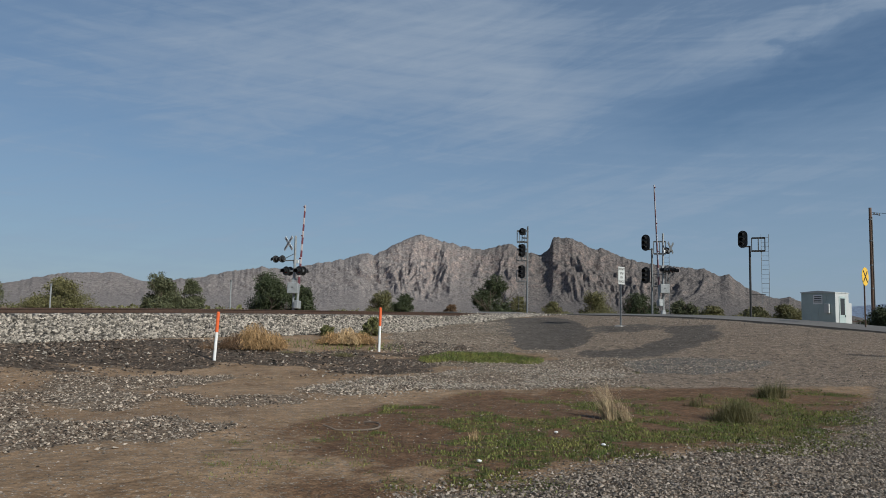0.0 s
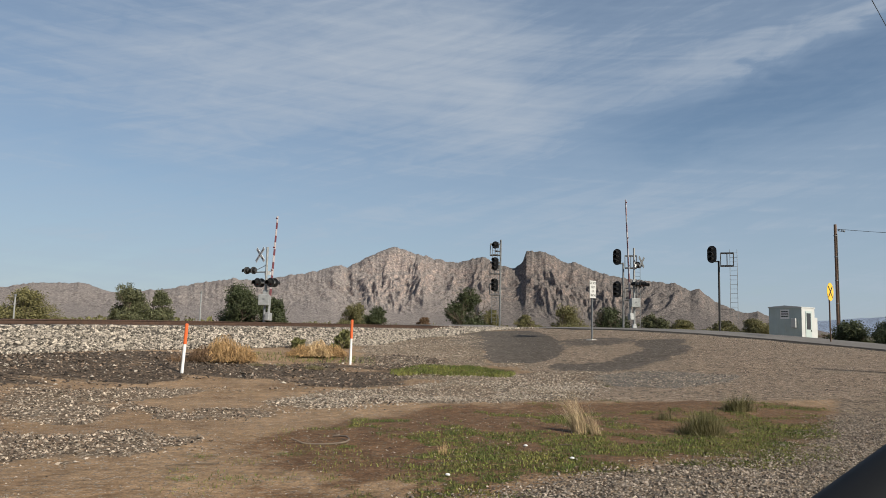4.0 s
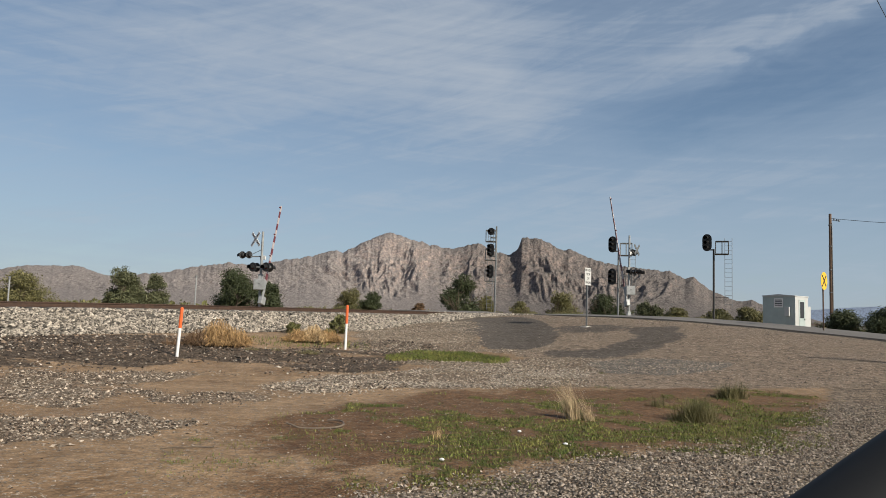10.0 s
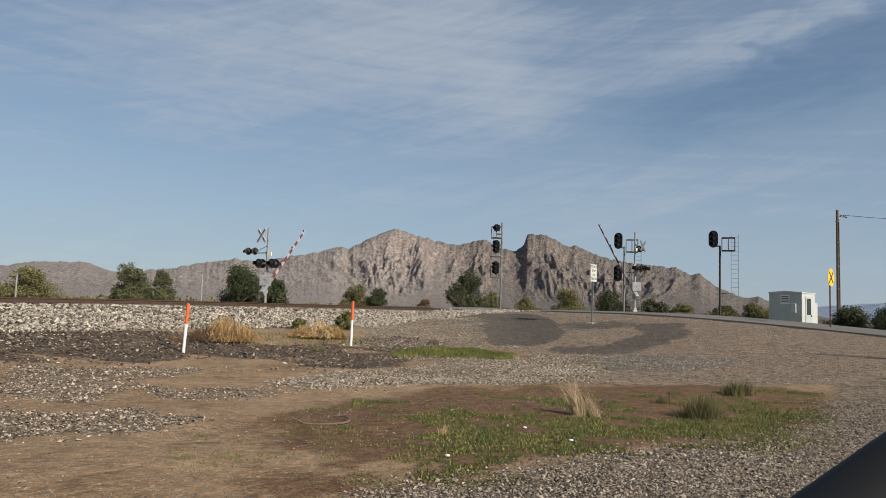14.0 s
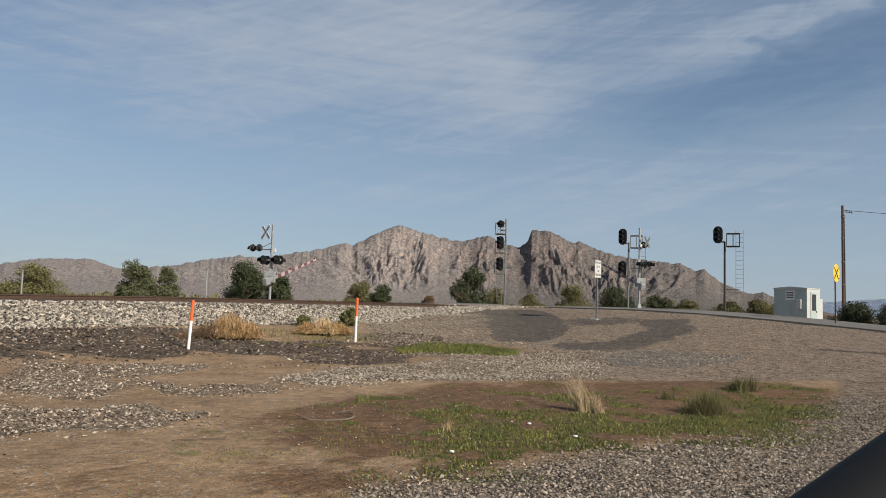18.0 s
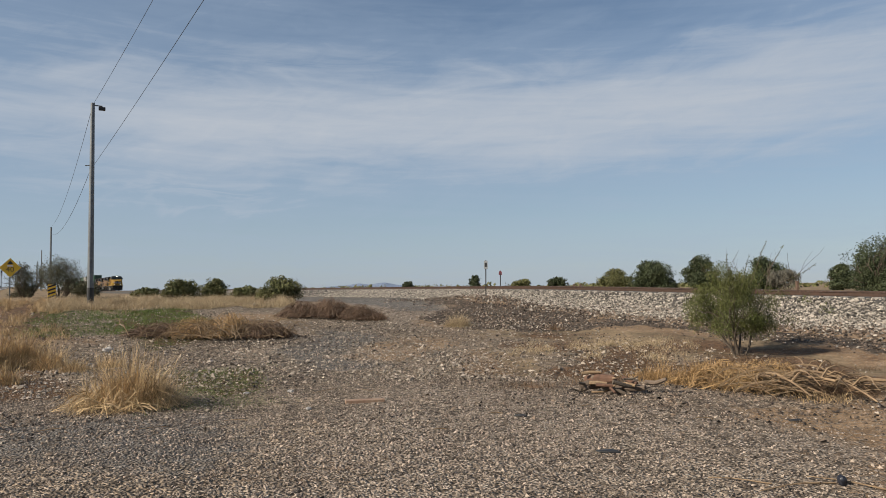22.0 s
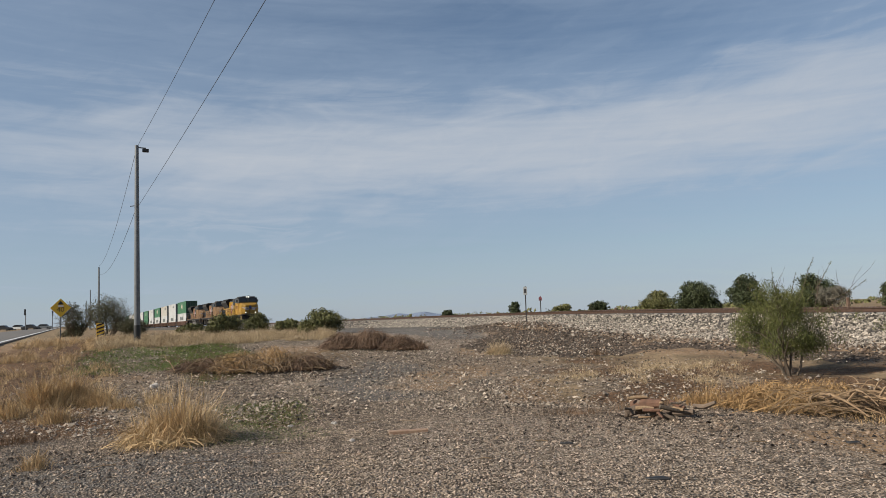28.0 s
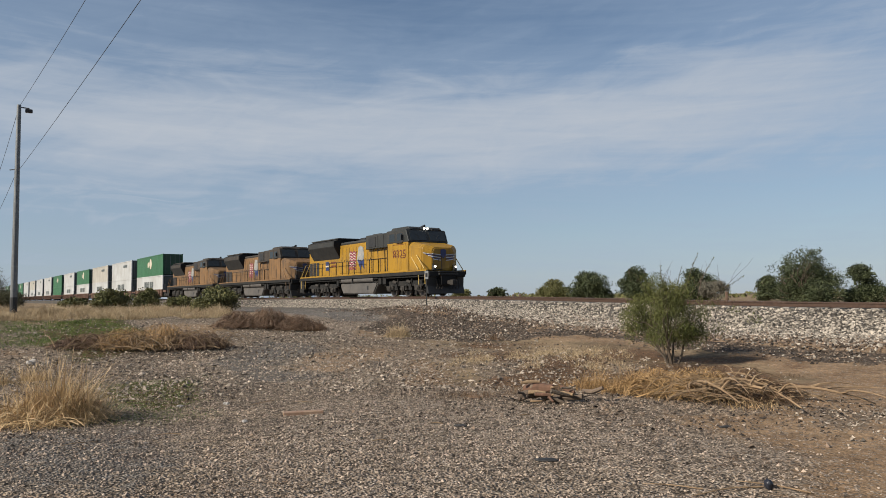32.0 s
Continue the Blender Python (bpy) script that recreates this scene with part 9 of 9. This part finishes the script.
    # long hood
    hood = part("hood", box(B(), -15.6, -5.75, -0.98, 0.98, 1.62, 3.95, 0.05), yel, g, "long yellow engine hood")
    part("hood_roof", box(B(), -15.6, -9.2, -0.92, 0.92, 3.93, 4.18, 0.1), roof, g)
    part("blower_housing", box(box(box(B(), -9.2, -5.8, -1.28, 1.28, 3.36, 4.36, 0.05), -9.25, -8.2, -0.7, 0.7, 4.36, 4.5, 0.04), -7.9, -6.2, -0.9, 0.9, 4.36, 4.42, 0.02), roof, g, "dark grey blower housing")
    for sy in (-1, 1):
        part("inverter_cabinet", box(B(), -8.9, -5.8, sy * 1.18 - 0.22, sy * 1.18 + 0.22, 1.66, 2.66, 0.03), yel, g)
        for i in range(3):
            part("cabinet_door", box(B(), -8.8 + i * 1.0, -7.9 + i * 1.0, sy * 1.405 - 0.01, sy * 1.405 + 0.01, 1.76, 2.56, 0.012), yel, g)
            part("cabinet_gap", box(B(), -8.86 + i * 1.0, -8.81 + i * 1.0, sy * 1.402 - 0.006, sy * 1.402 + 0.006, 1.72, 2.6), M_UNDER, g)
        part("intake_grille", box(B(), -8.75, -7.75, sy * 1.29 - 0.02, sy * 1.29 + 0.02, 3.5, 4.2, 0.01), M_BLACK, g)
        for a, b in ((-7.5, -7.44), (-6.7, -6.64)):
            part("housing_seam", box(B(), a, b, sy * 1.29 - 0.01, sy * 1.29 + 0.01, 3.4, 4.3), M_BLACK, g)
        for i in range(3):
            part("hood_ladder_bar", path_tube(B(), [(-6.2 - i * 0.9, sy * 1.46, 1.7), (-6.2 - i * 0.9, sy * 1.5, 3.2), (-6.2 - i * 0.9, sy * 1.3, 3.4)], [0.024] * 3, 6), M_UNDER, g)
        for i in range(9):
            x = -15.1 + i * 0.72
            dr = part("hood_door", box(B(), x, x + 0.66, sy * 0.995 - 0.012, sy * 0.995 + 0.012, 1.8, 3.7, 0.008), yel, hood)
            part("door_latch", box(B(), x + 0.3, x + 0.36, sy * 1.01 - 0.01, sy * 1.01 + 0.01, 2.7, 2.82), M_UNDER, dr)
            part("door_gap", box(B(), x + 0.66, x + 0.70, sy * 0.984 - 0.006, sy * 0.984 + 0.006, 1.78, 3.72), M_GRIME, hood)
    part("exhaust_stack", box(B(), -12.4, -11.4, -0.35, 0.35, 4.16, 4.42, 0.05), M_BLACK, g)
    for x in (-14.9, -13.9, -10.4):
        part("roof_hatch", box(B(), x, x + 0.7, -0.5, 0.5, 4.17, 4.24, 0.02), M_BLACK, g)
    rear = part("rear_hood", box(B(), -20.6, -15.6, -0.98, 0.98, 1.62, 3.9, 0.04), yel, g)
    bm = B()
    vs = []
    for x in (-19.7, -15.0):
        vs.append([bm.verts.new(p) for p in ((x, -0.99, 2.95), (x, -1.52, 3.85), (x, -1.52, 4.28), (x, -0.9, 4.50), (x, 0.9, 4.50), (x, 1.52, 4.28), (x, 1.52, 3.85), (x, 0.99, 2.95))])
    for i in range(8):
        bm.faces.new((vs[0][i], vs[0][(i + 1) % 8], vs[1][(i + 1) % 8], vs[1][i]))
    bm.faces.new(vs[0]); bm.faces.new(vs[1][::-1])
    rad = part("radiator_section", bm, M_UNDER, g, "flared black radiator section")
    part("radiator_roof", box(B(), -19.75, -14.9, -1.2, 1.2, 4.44, 4.54, 0.03), roof, rad)
    for sy in (-1, 1):
        part("radiator_screen", box(B(), -19.5, -15.2, sy * 1.522 - 0.01, sy * 1.522 + 0.01, 3.9, 4.24, 0.005), roof, rad)
        for i in range(3):
            part("rear_screen", box(B(), -20.45 + i * 0.62, -19.95 + i * 0.62, sy * 0.99 - 0.012, sy * 0.99 + 0.012, 1.75, 2.8, 0.005), M_BLACK, rear)
        part("step_well", box(B(), -21.5, -20.7, sy * 1.2 - 0.25, sy * 1.2 + 0.25, 0.4, 1.5, 0.03), M_UNDER, g)
    for x in (-18.8, -17.0):
        part("radiator_fan", tube(B(), (x, 0, 4.53), (x, 0, 4.63), 0.75, 0.75, 20), M_BLACK, rad)
    part("rear_plate", box(B(), -21.55, -21.4, -1.4, 1.4, 0.5, 1.65, 0.02), M_UNDER, g)
    for sy in (-1, 1):
        # waving stripes and a pale torn shape on the hood, a small shield and lettering bars behind them
        fl = part("flag_field", box(B(), -12.95, -11.75, sy * 1.012 - 0.003, sy * 1.012 + 0.003, 2.25, 3.32, 0.001), M_FLAGWHITE, hood, "weathered waving stripes")
        for i in range(7):
            bm = B()
            wavy(bm, -13.1 + 0.05 * i, -11.7 + 0.02 * i, 2.05 + 0.2 * i, 0.125, 0.055, sy * 1.02)
            part("flag_stripe", bm, M_FLAGRED, fl)
        bm = B()
        prism(bm, [(-11.45, 2.7), (-11.15, 3.65), (-10.7, 3.75), (-10.2, 3.6), (-10.1, 2.9), (-10.5, 2.35), (-10.9, 2.2)], sy * 1.016 - 0.004, sy * 1.016 + 0.004)
        part("flag_canton", bm, M_FLAGGREY, fl)
        bm = B()
        prism(bm, [(-11.3, 2.75), (-11.0, 2.3), (-10.75, 1.95), (-10.5, 2.35), (-10.0, 2.0), (-10.1, 2.75), (-10.6, 2.6)], sy * 1.023 - 0.003, sy * 1.023 + 0.003)
        part("flag_tail", bm, M_LOGOBLUE, fl)
        if fresh:
            sh = part("shield", box(B(), -17.5, -16.95, sy * 0.99 - 0.01, sy * 0.99 + 0.01, 2.1, 2.8, 0.004), M_LOGOBLUE, rear)
            part("shield_band", box(B(), -17.5, -16.95, sy * 1.0 - 0.008, sy * 1.0 + 0.008, 2.35, 2.5), M_FLAGWHITE, sh)
            for i, (a, b) in enumerate(((-16.6, -16.3), (-16.2, -15.7), (-16.55, -16.1), (-16.0, -15.65))):
                part("lettering_bar", box(B(), a, b, sy * 0.985 - 0.006, sy * 0.985 + 0.006, 2.62 - 0.28 * (i // 2), 2.76 - 0.28 * (i // 2)), M_NUM, rear)
        # walkway rails
        rail = part("handrail", tube(B(), (-20.9, sy * 1.44, 2.62), (-5.9, sy * 1.44, 2.62), 0.02, 0.02, 6), M_UNDER, g)
        for i in range(13):
            x = -20.9 + i * 15 / 12
            part("stanchion", tube(B(), (x, sy * 1.44, 1.62), (x, sy * 1.44, 2.62), 0.022, 0.022, 6), M_UNDER, rail)
        for xx, dirn in ((-1.45, 1), (-20.9, -1)):
            for off in (0.0, 0.72):
                bm = path_tube(B(), [(xx + dirn * 0.2 - dirn * off, sy * 1.46, 0.75), (xx + dirn * 0.12 - dirn * off, sy * 1.48, 1.75), (xx - dirn * 0.75 - dirn * off, sy * 1.48, 2.62)], [0.028] * 3, 6)
                part("step_rail", bm, bar, g, "pale yellow step handrail")
            bm = box(B(), min(xx + dirn * 0.2, xx - dirn * 0.55), max(xx + dirn * 0.2, xx - dirn * 0.55), sy * 1.02 - 0.05, sy * 1.02 + 0.05, 0.4, 1.5)
            part("step_back", bm, M_UNDER, g)
            for i in range(4):
                part("step", box(B(), min(xx, xx - dirn * 0.6), max(xx, xx - dirn * 0.6), sy * 1.27 - 0.2, sy * 1.27 + 0.2, 0.36 + 0.32 * i, 0.40 + 0.32 * i), M_GRIME, g)
    # a short rear half: the hood doors are narrower than the drawing's, and the rear end sits closer
    done = set()
    for ob in g.children_recursive:
        me = ob.data
        if me is None or me.name in done:
            continue
        done.add(me.name)
        shift = ob.matrix_basis.translation.x
        for v in me.vertices:
            x = v.co.x + shift
            if x < -9.5:
                v.co.x += 0.22 * min(-9.5 - x, 5.45)
    return g


def container(parent, colour, x0, z0, length, end, logo, label):
    """A 53-foot container: corrugated sides, corner posts, end doors. Front corner at x0."""
    g = thing("shipping_container", Matrix(), label, "container", "shipping containers")
    h, w = 2.88, 2.6
    n = 44
    v, f = [], []
    for sy in (-1, 1):
        base = len(v)
        for i in range(n + 1):
            for k in range(2):
                x = x0 - 0.12 - (length - 0.24) * (i + (0.0 if k == 0 else 0.5)) / (n + 0.5)
                o = w / 2 - (0.0 if (i % 2 == 0) else 0.035)
                v += [(x, sy * o, z0 + 0.12), (x, sy * o, z0 + h - 0.12)]
        m = 2 * (n + 1)
        f += [(base + 2 * i, base + 2 * i + 2, base + 2 * i + 3, base + 2 * i + 1) for i in range(m - 1)]
    mesh_object("side_panel", v, f, colour, g)
    bm = B()
    for sx in (x0 - 0.08, x0 - length + 0.08):
        for sy in (-w / 2 + 0.06, w / 2 - 0.06):
            box(bm, sx - 0.08, sx + 0.08, sy - 0.08, sy + 0.08, z0, z0 + h, 0.01)
    for zz in (z0 + 0.07, z0 + h - 0.07):
        for sy in (-w / 2 + 0.06, w / 2 - 0.06):
            box(bm, x0 - length, x0, sy - 0.075, sy + 0.075, zz - 0.07, zz + 0.07)
    part("frame", bm, colour, g)
    part("roof", box(B(), x0 - length + 0.05, x0 - 0.05, -w / 2 + 0.05, w / 2 - 0.05, z0 + h - 0.08, z0 + h - 0.02), colour, g)
    part("floor", box(B(), x0 - length + 0.05, x0 - 0.05, -w / 2 + 0.05, w / 2 - 0.05, z0 + 0.02, z0 + 0.1), M_UNDER, g)
    for k, sx in enumerate((x0 - 0.1, x0 - length + 0.1)):
        wall = part("end_wall", box(B(), sx - 0.03, sx + 0.03, -w / 2 + 0.12, w / 2 - 0.12, z0 + 0.1, z0 + h - 0.1), end, g)
        for i in range(4):
            yy = -0.9 + 0.6 * i
            part("lock_rod", tube(B(), (sx + (0.05 if k == 0 else -0.05), yy, z0 + 0.15), (sx + (0.05 if k == 0 else -0.05), yy, z0 + h - 0.15), 0.02, 0.02, 6), M_STEEL, wall)
    for sy in (-1, 1):
        if logo == "leaf":
            bm = B()
            c = x0 - length * 0.45
            prism(bm, [(c + 0.8 * math.cos(a * 0.5236) * (0.75 if a % 2 else 1), z0 + 1.75 + 0.72 * math.sin(a * 0.5236)) for a in range(12)], sy * 1.31 - 0.008, sy * 1.31 + 0.008)
            prism(bm, [(c - 1.0, z0 + 1.3), (c - 1.7, z0 + 1.3), (c - 1.7, z0 + 1.9), (c - 1.0, z0 + 2.1)][::-1], sy * 1.31 - 0.008, sy * 1.31 + 0.008)
            part("logo_shape", bm, M_FLAGWHITE, g, "pale round logo shape")
        elif logo == "bar":
            bm = B()
            for i in range(5):
                xa = x0 - length * 0.68 + i * 1.05 + (0.25 if i == 2 else 0)
                box(bm, xa, xa + (0.4 if i == 2 else 0.85), sy * 1.31 - 0.008, sy * 1.31 + 0.008, z0 + 1.25, z0 + 2.1)
            part("logo_shape", bm, M_CDARK, g, "dark logo bars")
        elif logo == "small":
            part("logo_shape", box(B(), x0 - length * 0.4, x0 - length * 0.22, sy * 1.305 - 0.006, sy * 1.305 + 0.006, z0 + 1.9, z0 + 2.3), M_CDARK, g, "small dark logo bar")
    return g


def well_car(label):
    g = thing("well_car", Matrix(), label, "freight car", "well cars")
    bm = B()
    for sy in (-1.42, 1.42):
        box(bm, -17.5, -1.6, sy - 0.06, sy + 0.06, 0.35, 1.25, 0.02)
        box(bm, -17.5, -1.6, sy - 0.1, sy + 0.1, 1.22, 1.34, 0.02)
    side = part("well_side", bm, M_WELL, g, "rusty brown well side with ribs")
    for sy in (-1.5, 1.5):
        for i in range(18):
            x = -17.2 + i * 0.9
            part("rib", box(B(), x - 0.05, x + 0.05, sy - 0.05, sy + 0.05, 0.4, 1.24), M_WELL, side)
    part("well_floor", box(B(), -17.5, -1.6, -1.35, 1.35, 0.3, 0.4), M_UNDER, g)
    for a, b in ((-1.75, -0.2), (-18.9, -17.35)):
        part("end_platform", box(B(), a, b, -1.35, 1.35, 0.95, 1.2, 0.03), M_WELL, g)
    part("coupler", box(B(), -0.4, 0.15, -0.12, 0.12, 0.75, 1.0, 0.02), M_UNDER, g)
    truck(g, -0.6, 2, 1.0)
    for sy in (-1.3, 1.3):
        part("end_ladder", box(B(), -1.0, -0.95, sy - 0.2, sy + 0.2, 1.2, 2.0), M_STEEL, g)
    return g


TRAIN = []


def make_train():
    x = 0.0
    a = locomotive("locomotive", "8325", True, "clean yellow and grey six-axle diesel locomotive with lit headlights")
    TRAIN.append((a, 0.0))
    b = locomotive("locomotive", "", False, "faded orange-yellow diesel locomotive streaked with dirt")
    TRAIN.append((b, -21.2))
    TRAIN.append((copy_thing(b, Matrix()), -42.4))
    car = well_car("rusty brown intermodal well car")
    g_up = container("", M_CGREEN, 0, 3.26, 15.3, M_CGREENEND, "leaf", "green shipping container with a pale logo, stacked on top")
    g_low = container("", M_CGREEN, 0, 0.38, 15.3, M_CGREENEND, "", "green shipping container in the well")
    w_low = container("", M_CWHITE, 0, 0.38, 15.3, M_CDARK, "bar", "white shipping container with dark lettering in the well")
    w_up = container("", M_CWHITE, 0, 3.26, 15.3, M_CDARK, "small", "white shipping container stacked on top")
    c_up = container("", M_CCREAM, 0, 3.26, 15.3, M_CDARK, "small", "cream shipping container stacked on top")
    first = {id(g_up): g_up, id(g_low): g_low, id(w_low): w_low, id(w_up): w_up, id(c_up): c_up, id(car): car}

    def place(ob, off):
        use = first.pop(id(ob), None) or copy_thing(ob, Matrix())
        TRAIN.append((use, off))

    stack = [(g_up, w_low), (w_up, w_low), (c_up, w_low), (g_up, w_low), (w_up, w_low), (g_up, g_low), (w_up, w_low), (w_up, w_low), (c_up, w_low), (w_up, w_low),
             (g_up, g_low), (c_up, w_low), (w_up, w_low), (g_up, w_low), (w_up, w_low), (w_up, g_low)]
    for i, (u, l) in enumerate(stack):
        o = -63.7 - 19.1 * i
        place(car, o)
        place(u, o - 2.0)
        place(l, o - 2.0)


make_train()

TRAIN_SPEED, TRAIN_END = 20.8, -36.7


def train_pose(off, t):
    s = TRAIN_END - TRAIN_SPEED * (32.0 - t) + off
    x, y = tr(s, TRACK_Q)
    return pose(x, y, float(rail_z(s - 10)) - 0.02, 0, 0, TRACK_TURN)


def arm_pose(pivot_z, az, tilt, side):
    """Arm along local x: tilt degrees from upright towards the compass direction az."""
    m = Matrix.Rotation(radians(90 - az), 4, "Z") @ Matrix.Rotation(radians(tilt - 90), 4, "Y")
    off = Matrix.Rotation(radians(90 - az), 4, "Z") @ Vector((0.0, side * 0.3, 0))
    return Matrix.Translation((off.x, off.y, pivot_z)) @ m


def motions():
    times = [0, 4, 8, 12, 16, 20, 22, 24, 26, 27, 28, 29, 30, 31, 31.5, 31.8, 32]
    for ob, off in TRAIN:
        walk(ob, [(t, train_pose(off, t)) for t in times])
    swing = [(0, 5), (4, 5), (9.0, 5), (9.2, 7), (9.6, 14), (10, 20), (10.5, 25.5), (11, 29), (12, 34), (13, 40), (14, 48), (14.5, 52), (15.5, 58), (16.5, 63.5), (17, 69), (17.5, 71.5), (18, 74), (18.5, 77), (19, 79), (19.5, 81), (20.5, 84), (26, 85), (32, 85)]
    walk(ARM_L, [(t, arm_pose(1.78, 20, a - (4.0 if 9.3 < t < 11.5 else 0), -1)) for t, a in swing])
    walk(ARM_R, [(t, arm_pose(1.9, -10, a, 1)) for t, a in swing])


motions()
